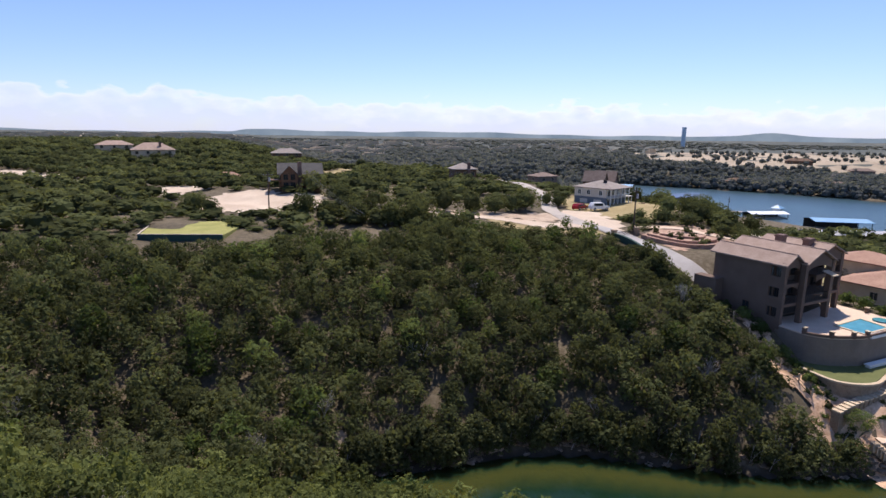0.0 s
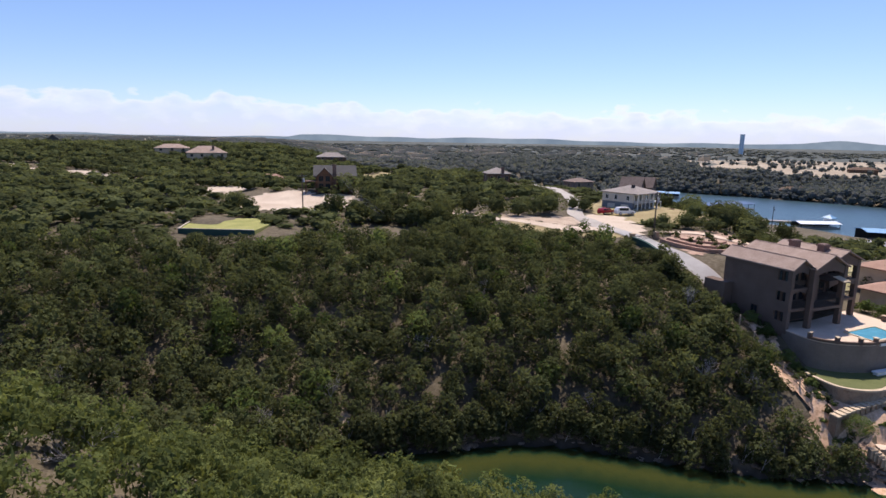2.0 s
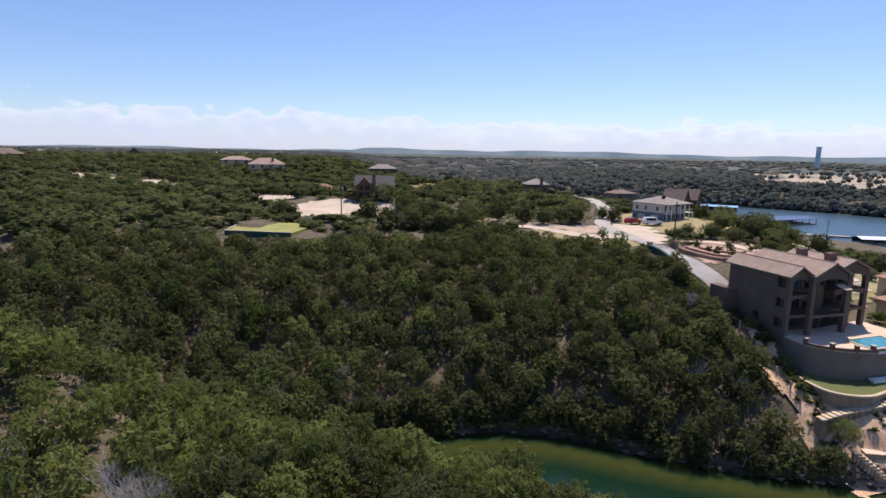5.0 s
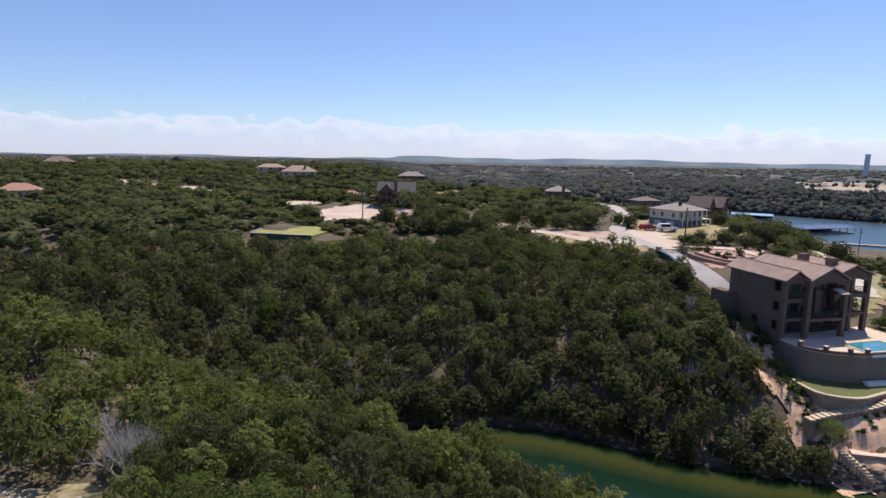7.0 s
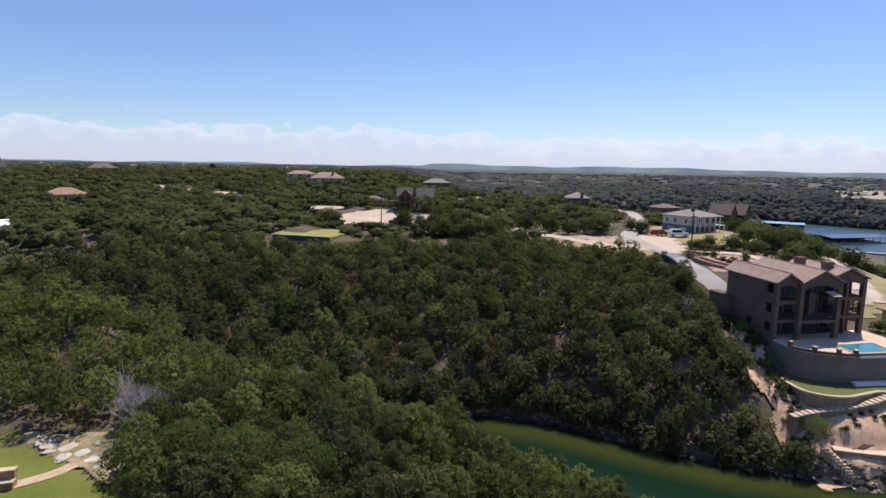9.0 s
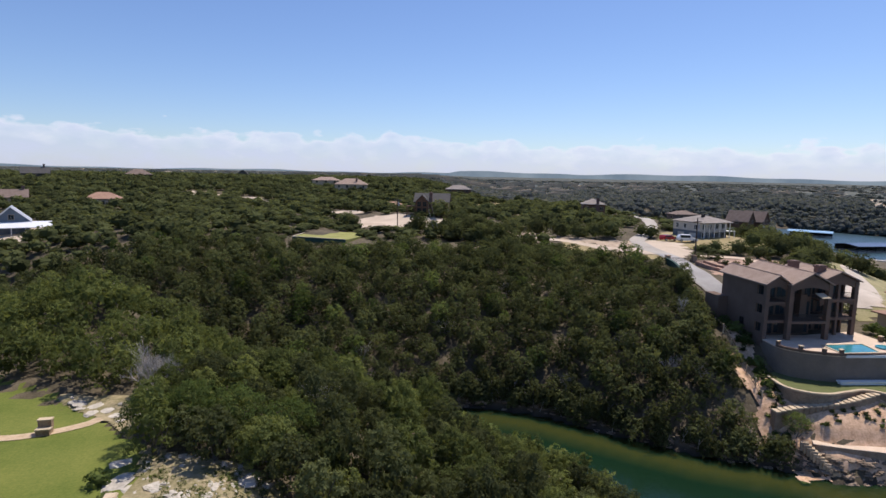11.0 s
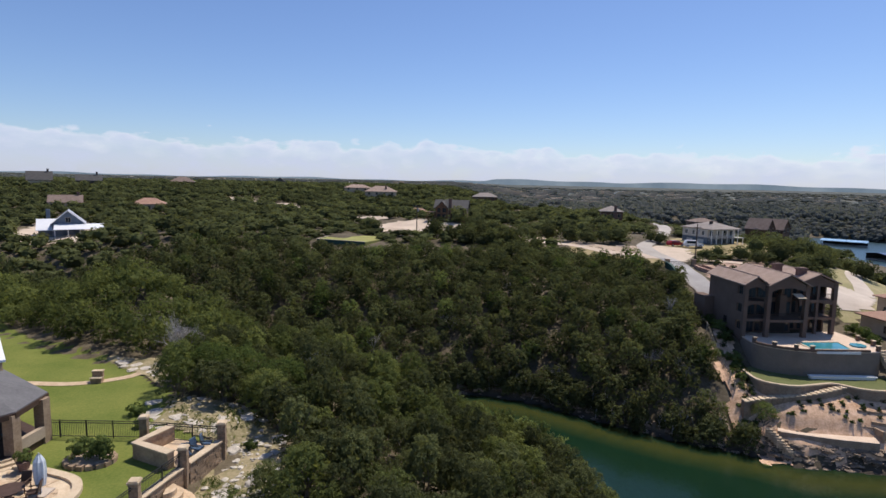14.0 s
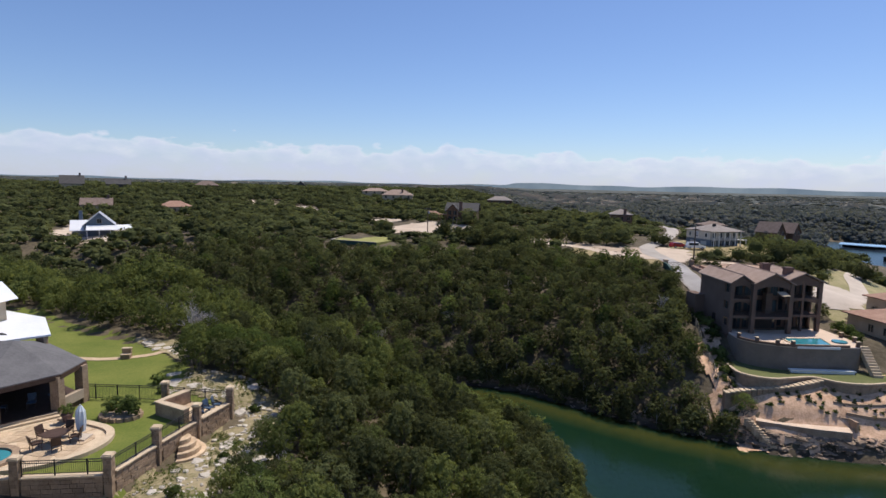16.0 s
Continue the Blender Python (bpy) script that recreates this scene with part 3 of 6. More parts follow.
LOTS = {
    "cabin_lot": [(-24, 206), (-15, 213), (-7, 210), (-4, 200), (8, 199), (8, 192), (-2, 182), (-12, 178), (-22, 188), (-26, 196)],
    "road_bank": [(17, 172), (31, 162), (46, 154.5), (52, 154), (53, 160), (43, 163), (32, 172), (24, 186), (19, 182)],
    "junction": [(46, 150), (57, 142), (61, 150), (64, 160), (58, 165), (51, 160)],
    "verge": [(31, 152), (36, 148), (44, 144), (51, 139), (56, 146), (43, 153), (34, 158)],
    "house_lot": [(58, 158), (64, 151), (74, 149), (94, 158), (92, 180), (76, 186), (64, 176)],
    "rock_garden": [(55, 126), (66, 123), (75, 130), (74, 142), (58, 140)],
    "east_yard": [(70, 111), (90, 118), (106, 132), (114, 150), (98, 152), (84, 140), (74, 126)],
    "screened_plot": [(-33.8, 160.2), (-20, 153.6), (-15.4, 163.5), (-18.5, 173), (-31.8, 175)],
    "white_house_lot": [(-124, 172), (-100, 166), (-94, 184), (-118, 205), (-140, 222), (-146, 214)],
    "garden_hill": [(42.6, 80), (90, 70), (90, 112), (70, 112), (66, 122), (47.5, 126), (45.6, 114), (43.6, 104), (41.6, 95), (41.2, 88)],
    "knoll": [(20, 262), (30, 268), (50, 310), (42, 316), (26, 292)],
    "small_house_lot": [(56, 228), (76, 226), (78, 246), (58, 248)],
    "marina_bank": [(150, 205), (200, 178), (222, 200), (240, 262), (212, 292), (165, 262)],
    "row_lot": [(116, 228), (142, 232), (140, 248), (114, 246)],
}
SCRAPES = []
for _x, _y, _l, _a in ((-113, 319, 9, 0.3), (-86, 302, 12, 0.5), (-67, 289, 8, 0.6), (-54, 267, 8, 0.7), (-30, 232, 9, 0.5), (-104, 326, 6, 0.2)):
    _u, _v = (math.cos(_a), -math.sin(_a)), (math.sin(_a), math.cos(_a))
    SCRAPES.append([(_x + _l * p * _u[0] + 5.5 * q * _v[0], _y + _l * p * _u[1] + 5.5 * q * _v[1]) for p, q in ((-1, -1.5), (1, -1.5), (1.2, 0), (0.9, 1), (-0.9, 1), (-1.2, 0))])
OPEN_SLOPE = [(-16, 24), (-11, 24), (-9.8, 33), (-9.2, 41), (-9.6, 49), (-11.2, 52), (-13.5, 53.4), (-16.5, 53.2), (-14, 50)]


ROCK_EDGE = [(-20.3, 50.2), (-15.5, 49.6), (-10.4, 50), (-10.2, 52), (-14, 54.2), (-20.3, 55.6)]
OUTCROP = [(-31.5, 64.8), (-30.2, 63.4), (-26.2, 60.6), (-23.2, 58.2), (-21.2, 60.4), (-22.4, 63.0), (-25.5, 64.0)]


def blocked(x, y):
    """Where no tree stands."""
    b = inside(YARD, x, y) | (inside(ROCKY, x, y) & (x < -9.4)) | inside(OPEN_SLOPE, x, y) | (shore_distance(x, y) < 0.35)
    b |= inside(OUTCROP, x, y) | inside([(-20.5, 50), (-10.5, 50), (-10.5, 51.6), (-14, 53.4), (-20.5, 54.6)], x, y)
    b |= (x < -9.4) & (x > -34) & (y > 24) & (y < 50)
    for poly in LOTS.values():
        b |= inside(poly, x, y)
    for poly in SCRAPES:
        b |= inside(poly, x, y)
    for line, w in ((DIRT_ROAD, 3.6), (PAVED, 4.0), (EAST_ROAD, 4.0)):
        b |= line_distance(line, x, y) < w
    return b


def ribbon(name, line, width, material, label, lift=0.12, category="road"):
    rows = []
    for i, (x, y) in enumerate(line):
        a, b = np.array(line[max(i - 1, 0)]), np.array(line[min(i + 1, len(line) - 1)])
        d = (b - a) / (np.linalg.norm(b - a) + 1e-9)
        rows.append([(x - d[1] * k * width / 2, y + d[0] * k * width / 2) for k in (-1, -0.5, 0, 0.5, 1)])
    xy = np.array(rows).reshape(-1, 2)
    z = ground(xy[:, 0], xy[:, 1]) + lift
    i = np.arange(len(xy)).reshape(-1, 5)
    f = np.stack([i[:-1, :-1], i[:-1, 1:], i[1:, 1:], i[1:, :-1]], -1).reshape(-1, 4)
    return tagged(new(name, mesh_np(name, np.column_stack([xy, z]), f, material, smooth=True)), label, category, kind="structure")


def patch(name, poly, material, label, s=0.7, lift=0.08, ragged=0.8, category="ground"):
    """A patch of ground cover with an uneven edge, laid on the land."""
    p = np.array(poly)
    ax, ay = np.arange(p[:, 0].min() - 1, p[:, 0].max() + 1, s), np.arange(p[:, 1].min() - 1, p[:, 1].max() + 1, s)
    X, Y = np.meshgrid(ax, ay)
    i = np.arange(X.size).reshape(X.shape)
    f = np.stack([i[:-1, :-1], i[:-1, 1:], i[1:, 1:], i[1:, :-1]], -1).reshape(-1, 4)
    cx, cy = X.ravel()[f].mean(1), Y.ravel()[f].mean(1)
    wob = ragged * ripple(cx, cy, 1.7, 4)
    d = line_distance(poly, cx, cy, True) * np.where(inside(poly, cx, cy), 1, -1)
    f = f[d + wob > 0]
    used = np.unique(f)
    back = np.zeros(X.size, int)
    back[used] = np.arange(len(used))
    x, y = X.ravel()[used], Y.ravel()[used]
    v = np.column_stack([x, y, ground(x, y) + lift])
    return tagged(new(name, mesh_np(name, v, back[f], material, smooth=True)), label, category, kind="structure")


patch("lawn", YARD, M_LAWN, "mown green lawn with yellowed patches", 0.6, 0.05, 0.3)
patch("ground_rocky", ROCKY, M_SCRUB, "rocky slope of pale limestone and scrub grass", 0.5, 0.06, 0.4)
patch("ground_rock_edge", ROCK_EDGE, M_SCRUB, "stony ground and thin grass under the oaks", 0.4, 0.13, 0.5)
patch("ground_open_slope", OPEN_SLOPE, M_SCRUB, "rocky ground between the wall and the junipers", 0.5, 0.035, 0.5)
patch("ground_outcrop", OUTCROP, M_SCRUB, "stony scrub ground with limestone ledges at the lawn edge", 0.25, 0.10, 0.3)
patch("ground_cabin_lot", LOTS["cabin_lot"], M_DIRT, "bare pale dirt lot", 1.2, 0.15)
patch("ground_road_bank", LOTS["road_bank"], M_ROUGHDIRT, "scraped brown bank with low scrub", 1.2, 0.13)
patch("ground_junction", LOTS["junction"], M_DIRT, "dusty pale road junction", 1.2, 0.14)
patch("ground_verge", LOTS["verge"], M_DRYGRASS, "dry yellow grass verge", 1.2, 0.1)
patch("ground_house_lot", LOTS["house_lot"], M_DRYGRASS, "dry yellow-green yard", 1.2, 0.1)
patch("ground_rock_garden", LOTS["rock_garden"], M_REDSOIL, "reddish gravel rock garden", 0.9, 0.1)
patch("ground_east_yard", LOTS["east_yard"], M_YARDGRASS, "half-dry yellow-green grass yard", 1.4, 0.1)
patch("ground_court", COURT, M_CONC, "pale concrete parking court", 0.8, 0.22, 0.15)
patch("ground_garden_hill", [(43.5, 83.5), (64, 82.2), (80, 80), (80, 92), (66, 93), (47, 96), (44, 90)], M_GRAVEL, "pinkish gravel slope with planted shrubs", 0.5, 0.24, 0.4)
patch("ground_fence_strip", [(41.6, 88.2), (44.4, 87), (46, 95), (47.6, 100), (47.4, 104), (46.6, 107), (45.2, 104), (42.4, 95)], M_GRAVEL, "bare tan soil along the lot fence", 0.4, 0.3, 0.7)
patch("ground_white_house_lot", LOTS["white_house_lot"], M_DIRT, "pale dirt yard", 1.6, 0.12)
for poly in SCRAPES:
    patch("ground_scrape", poly, M_DIRT, "bare pale dirt clearing", 1.6, 0.15)
patch("ground_knoll", LOTS["knoll"], M_DRYGRASS, "dry grass knoll", 1.4, 0.12)
ribbon("road_dirt", DIRT_ROAD, 4.6, M_DIRT, "pale caliche dirt road", 0.2)
ribbon("road_paved", PAVED, 3.9, M_ROADCONC, "pale concrete road", 0.24)
ribbon("road_drive", [p for p in PAVED if p[1] < 147], 3.4, M_ASPHALT, "grey concrete driveway behind the gate", 0.30)
ribbon("path_garden", GARDEN_PATH, 1.5, M_DECK, "pale concrete garden path", 0.26, "path")
ribbon("road_east", EAST_ROAD, 3.6, M_CONC, "pale concrete road", 0.2)
FIELD = [(360, 448), (412, 407), (510, 396), (585, 374), (900, 430), (1000, 700), (620, 760), (450, 560)]
# brown pasture over the lake
patch("field", FIELD, M_PASTURE, "dry brown pasture beyond the lake", 14, 0.3, 6)

# ---- forest ----
rng = np.random.default_rng(5)


def crown(clumps, leaves, size, height=4.4, radius=2.1, base=0.5, core=1, flat=0.85, spread=0.95, slim=0.55, puff=1.0, inner=0.58, ruffle=0.35, fill=0):
    """Leaf triangles in rounded clumps round a dark inner mass, as corner places (n, 3, 3)."""
    tris = []
    for k in range(clumps):
        u = (k + 0.5) / clumps
        a = k * 2.39996 + rng.uniform(-0.4, 0.4)
        zc = base + (height - base) * (0.12 + 0.74 * u)
        rr = radius * spread * math.sqrt(max(0.02, 1 - (max(0, u - 0.25) / 0.78) ** 2)) * rng.uniform(0.62, 0.98)
        cr = radius * rng.uniform(0.26, 0.42) * puff
        c = np.array([rr * math.cos(a), rr * math.sin(a), zc])
        d = rng.normal(size=(leaves, 3))
        d /= np.linalg.norm(d, axis=1)[:, None]
        d[:, 2] = np.where(rng.random(leaves) < 0.75, np.abs(d[:, 2]), d[:, 2])
        p = c + d * cr * rng.uniform(0.55, 1.08, (leaves, 1)) * np.array([1, 1, flat])
        # sprays lie over the clump and over the dome of the whole crown
        out = p - np.array([0, 0, base + (height - base) * 0.35])
        out /= np.linalg.norm(out, axis=1)[:, None]
        n = d * 0.55 + out * 0.55 + np.array([0, 0, 0.15]) + rng.normal(scale=ruffle, size=(leaves, 3))
        n /= np.linalg.norm(n, axis=1)[:, None]
        t = np.array([0, 0, 0.9]) + rng.normal(scale=0.6, size=(leaves, 3))
        t -= n * (t * n).sum(1, keepdims=True)
        t /= np.linalg.norm(t, axis=1)[:, None] + 1e-6
        b = np.cross(n, t)
        b /= np.linalg.norm(b, axis=1)[:, None] + 1e-6
        s = size * rng.uniform(0.6, 1.3, (leaves, 1))
        tris.append(np.stack([p + t * s, p - t * s * 0.6 + b * s * slim, p - t * s * 0.6 - b * s * slim], 1))
    if fill:
        q = rng.normal(size=(fill, 3))
        q *= (rng.random((fill, 1)) ** 0.4) / np.linalg.norm(q, axis=1)[:, None]
        q = q * np.array([radius * 0.66, radius * 0.66, (height - base) * 0.40]) + np.array([0, 0, base + (height - base) * 0.45])
        tris.append(q[:, None, :] + rng.normal(scale=size * 1.5, size=(fill, 3, 3)))
    if core:
        bm = bmesh.new()
        bmesh.ops.create_icosphere(bm, subdivisions=core, radius=1)
        co = np.array([v.co[:] for v in bm.verts])
        co = co * (1 + 0.18 * np.sin(co @ np.array([[5, 3, 1], [2, 6, 4], [4, 1, 5]])).sum(1, keepdims=True) / 2)
        co = co * np.array([radius * inner, radius * inner, (height - base) * 0.58 * inner]) + np.array([0, 0, base + (height - base) * 0.45])
        f = np.array([[v.index for v in fc.verts] for fc in bm.faces])
        bm.free()
        tris.append(co[f])
    return np.concatenate(tris)


def tris_mesh(name, tris, material, tint=None):
    n = len(tris)
    return mesh_np(name, tris.reshape(-1, 3), np.arange(n * 3).reshape(-1, 3), material, tint)


def joined(name, templates, places, material, label):
    """Many plants in one mesh: places are rows of x, y, z, width, height, turn, kind."""
    out, tint = [], []
    for k, tpl in enumerate(templates):
        rows = places[places[:, 6] == k]
        if not len(rows):
            continue
        c, s = np.cos(rows[:, 5]), np.sin(rows[:, 5])
        v = tpl.reshape(-1, 3)
        x = (v[None, :, 0] * c[:, None] - v[None, :, 1] * s[:, None]) * rows[:, 3, None] + rows[:, 0, None]
        y = (v[None, :, 0] * s[:, None] + v[None, :, 1] * c[:, None]) * rows[:, 3, None] + rows[:, 1, None]
        z = v[None, :, 2] * rows[:, 4, None] + rows[:, 2, None]
        out.append(np.stack([x, y, z], -1).reshape(-1, 3, 3))
        tint.append(np.repeat(rng.random(len(rows)), len(v)))
    ob = new(name, tris_mesh(name, np.concatenate(out), material, np.concatenate(tint)))
    return tagged(ob, label, "trees", kind="stuff")


def scatter(x0, x1, y0, y1, s, keep):
    """Jittered plan points at spacing s."""
    X, Y = np.meshgrid(np.arange(x0, x1, s), np.arange(y0, y1, s * 0.9))
    X = X + (np.arange(X.shape[0])[:, None] % 2) * s / 2
    x, y = X.ravel() + rng.uniform(-0.42, 0.42, X.size) * s, Y.ravel() + rng.uniform(-0.42, 0.42, X.size) * s
    ok = keep(x, y)
    return x[ok], y[ok]


def rows_for(x, y, kinds, lo=0.75, hi=1.25, sink=0.15, tall=1.0):
    n = len(x)
    w = rng.uniform(lo, hi, n)
    h = w * rng.uniform(0.85, 1.2, n) * tall
    return np.column_stack([x, y, ground(x, y) - sink, w, h, rng.uniform(0, 6.28, n), rng.integers(0, kinds, n)])


NEAR = [crown(40, 46, 0.13, 3.9 + 0.5 * (i % 3), 1.8 + 0.15 * (i % 4), core=0, slim=0.5, puff=0.58, ruffle=0.5, fill=180) for i in range(6)]
NEAR_REST = [crown(28, 15, 0.195, 4.0 + 0.4 * (i % 3), 1.8 + 0.1 * (i % 4), core=0, slim=0.52, puff=0.62, ruffle=0.45, fill=60) for i in range(6)]
MID = [crown(31, 13, 0.215, 4.2 + 0.5 * (i % 3), 1.85 + 0.12 * (i % 4), core=0, puff=0.62, ruffle=0.42, fill=50) for i in range(6)]
FAR = [crown(13, 4, 0.50, 4.2 + 0.3 * i, 2.2, core=1, puff=0.75, inner=0.70, slim=0.7, ruffle=0.35) for i in range(4)]
VFAR = [crown(8, 2, 0.85, 4.2, 2.4, core=1, puff=0.7, inner=0.8, slim=0.75, ruffle=0.3) for i in range(4)]


def low_by_roads(x, y):
    """Scrub is low beside the roads and lots."""
    d = np.minimum(line_distance(DIRT_ROAD, x, y), line_distance(PAVED, x, y))
    for name in ("verge", "road_bank", "cabin_lot", "house_lot", "screened_plot"):
        d = np.minimum(d, line_distance(LOTS[name], x, y, True))
    lot = np.minimum(line_distance(LOTS["cabin_lot"], x, y, True), line_distance(LOTS["screened_plot"], x, y, True))
    return np.minimum(1 - 0.56 * step(20, 3, d) * step(20, 36, x), 1 - 0.5 * step(14, 2, lot))


def sparse(x, y):
    """Open country east of the road and along the lots."""
    east = inside([(57, 104), (150, 90), (215, 150), (215, 215), (120, 222), (90, 160), (60, 150)], x, y)
    lots = inside([(20, 160), (52, 158), (62, 185), (30, 205), (-12, 230), (-40, 215), (-10, 190)], x, y)
    return np.where(east, 0.58, np.where(lots, 0.6, 1.0)) > rng.random(np.shape(x))


def plateau(x, y):
    """The wooded tableland: to the old field line in the east, farther out in the west."""
    return (y < 330) | ((np.hypot(x, y) < 590) & (x < 40 - 0.12 * (y - 330)))


def in_view(x, y):
    a = np.degrees(np.arctan2(x + 6, y - 15))
    return (a > -50) & (a < 75)


def branchy(bm, p, d, length, r, depth, twig):
    """A limb that forks."""
    q = p + d * length
    rod(bm, p, q, r, r * 0.62, 5 if depth > 2 else 3)
    if depth == 0:
        return
    for _ in range(twig):
        e = (d + Vector((random.uniform(-0.8, 0.8), random.uniform(-0.8, 0.8), random.uniform(-0.25, 0.6)))).normalized()
        branchy(bm, q if random.random() < 0.7 else p + d * length * 0.6, e, length * random.uniform(0.55, 0.85), r * 0.55, depth - 1, twig)


def trunk_mesh():
    bm = bmesh.new()
    for _ in range(3):
        d = Vector((random.uniform(-0.45, 0.45), random.uniform(-0.45, 0.45), 1)).normalized()
        branchy(bm, Vector((random.uniform(-0.15, 0.15), random.uniform(-0.15, 0.15), -0.3)), d, 1.7, 0.11, 1, 2)
    return bm


random.seed(3)
tree_models = []
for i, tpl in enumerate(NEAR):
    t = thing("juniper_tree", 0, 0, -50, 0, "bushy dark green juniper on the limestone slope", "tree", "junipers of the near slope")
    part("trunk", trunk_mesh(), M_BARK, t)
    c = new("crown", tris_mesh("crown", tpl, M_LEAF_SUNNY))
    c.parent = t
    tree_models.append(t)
# same crowns in the darker leaf colours, mostly where the slope looks shaded
dark_models = []
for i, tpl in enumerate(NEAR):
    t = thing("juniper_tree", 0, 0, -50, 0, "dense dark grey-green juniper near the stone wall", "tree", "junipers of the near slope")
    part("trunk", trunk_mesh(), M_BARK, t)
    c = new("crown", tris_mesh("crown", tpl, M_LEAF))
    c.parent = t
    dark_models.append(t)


def near_slope(x, y):
    return (y < 88) & (x > -46) & (shore_distance(x, y) > 1)


def near_zone(x, y):
    return ~blocked(x, y) & (x < 24) & (y < 104 - 0.9 * np.maximum(x, 0)) & (shore_distance(x, y) < 90)


x, y = scatter(-100, 24, 22, 104, 2.2, near_zone)
on_slope = near_slope(x, y)
rows = rows_for(x, y, 6, 0.48, 0.92)
rows[:, 4] *= 1.12
rows[~on_slope, 3] *= 1.22
slope_rows = rows[on_slope]
order = np.argsort(np.hypot(slope_rows[:, 0] + 6, slope_rows[:, 1] - 52))
placed = []
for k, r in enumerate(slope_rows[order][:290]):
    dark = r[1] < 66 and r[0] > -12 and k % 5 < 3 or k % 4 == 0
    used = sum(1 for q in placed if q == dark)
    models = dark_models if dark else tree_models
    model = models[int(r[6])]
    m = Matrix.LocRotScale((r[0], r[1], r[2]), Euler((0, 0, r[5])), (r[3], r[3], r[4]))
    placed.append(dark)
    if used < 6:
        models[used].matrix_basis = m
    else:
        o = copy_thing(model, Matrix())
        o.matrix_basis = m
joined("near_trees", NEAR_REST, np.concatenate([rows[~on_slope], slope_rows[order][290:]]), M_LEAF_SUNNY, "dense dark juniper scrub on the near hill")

x, y = scatter(-170, 120, 84, 152, 2.38, lambda x, y: ~blocked(x, y) & ~near_zone(x, y) & (np.hypot(x + 5, y - 30) < 130) & sparse(x, y) & in_view(x, y))
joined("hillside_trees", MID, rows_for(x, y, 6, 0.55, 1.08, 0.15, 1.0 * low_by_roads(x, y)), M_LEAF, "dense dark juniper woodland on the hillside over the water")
x2, y2 = scatter(-420, 330, 60, 600, 5.0, lambda x, y: ~blocked(x, y) & plateau(x, y) & ~near_zone(x, y) & (np.hypot(x + 5, y - 30) >= 130) & sparse(x, y) & in_view(x, y))
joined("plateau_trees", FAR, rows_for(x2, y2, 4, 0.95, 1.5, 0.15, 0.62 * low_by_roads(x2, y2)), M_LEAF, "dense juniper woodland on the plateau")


def far_keep(x, y):
    r = np.hypot(x, y)
    thin = ripple(x, y, 60, 5) + 0.6 * ripple(x, y, 23, 6)
    return (y >= 330) & ~plateau(x, y) & (r < 1000) & (shore_distance(x, y) > 2) & (thin > -1.25) & (np.abs(np.degrees(np.arctan2(x, y))) < 64) & ~inside(FIELD, x, y)


x3, y3 = scatter(-700, 760, 300, 1000, 11.2, far_keep)
joined("far_trees", VFAR, rows_for(x3, y3, 4, 1.3, 2.1, 0.5, 0.5), M_HAZE_LEAF, "far green woodland, haze put into its leaf colour")
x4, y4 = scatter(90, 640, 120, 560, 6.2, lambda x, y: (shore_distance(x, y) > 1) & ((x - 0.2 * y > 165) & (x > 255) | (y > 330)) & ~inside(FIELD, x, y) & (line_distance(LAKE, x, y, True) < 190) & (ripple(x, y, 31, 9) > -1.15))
joined("lakeshore_trees", VFAR, rows_for(x4, y4, 4, 0.9, 1.5), M_HAZE_LEAF, "dark woodland on the far bank of the lake")
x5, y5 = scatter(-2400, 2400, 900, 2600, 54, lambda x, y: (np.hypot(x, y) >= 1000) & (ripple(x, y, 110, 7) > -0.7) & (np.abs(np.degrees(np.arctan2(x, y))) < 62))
joined("distant_trees", VFAR, rows_for(x5, y5, 4, 3.5, 6.5, 0.6, 0.22), M_HAZE_LEAF, "distant woodland on the plain")

# scattered shrubs on the pasture, trees leaning over the far bank
x6, y6 = scatter(350, 990, 360, 760, 23, lambda x, y: inside(FIELD, x, y) & (ripple(x, y, 40, 3) > -0.2))
joined("pasture_trees", VFAR, rows_for(x6, y6, 4, 0.8, 1.6, 0.3), M_HAZE_LEAF, "scattered small trees on the dry pasture")
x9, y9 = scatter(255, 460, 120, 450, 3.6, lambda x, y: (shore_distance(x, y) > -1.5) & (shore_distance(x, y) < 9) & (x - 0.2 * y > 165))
joined("lake_bank_trees", VFAR, rows_for(x9, y9, 4, 1.0, 1.5, 0.8), M_HAZE_LEAF, "dark trees overhanging the far lake bank")
bank_line = smooth_line([(-12, 108.0), (-5, 108.5), (1, 106.8), (8, 106.5), (16.5, 103.0), (24, 97.5), (34, 90.8), (43, 86.9)], 16)
bx, by = np.array(bank_line).T
bx, by = bx + rng.normal(0, 0.6, len(bx)), by + rng.normal(0.25, 0.45, len(by))
joined("bank_trees", MID, rows_for(bx, by, 6, 0.5, 0.95, 0.5), M_LEAF, "dark junipers leaning over the water")

# tall scrub on the uphill edge of the drive
drive_edge = smooth_line([(44.5, 112), (45.5, 118), (46.6, 123), (47.4, 127)], 7)
ex, ey = np.array(drive_edge).T
ex, ey = ex + rng.normal(-0.2, 0.7, len(ex)), ey + rng.normal(0, 0.5, len(ey))
joined("drive_trees", MID, rows_for(ex, ey, 6, 0.65, 0.95, 0.3), M_LEAF, "dark junipers along the edge of the drive")
cx8, cy8 = rng.uniform(-3, 22, 60), rng.uniform(0, 9, 60)
cy8 = 175 - 0.72 * (cx8 + 3) + cy8 - 4
ok8 = ~blocked(cx8, cy8)
joined("roadside_trees", MID, rows_for(cx8[ok8], cy8[ok8], 6, 0.85, 1.15), M_LEAF, "tall dark junipers below the dirt road")
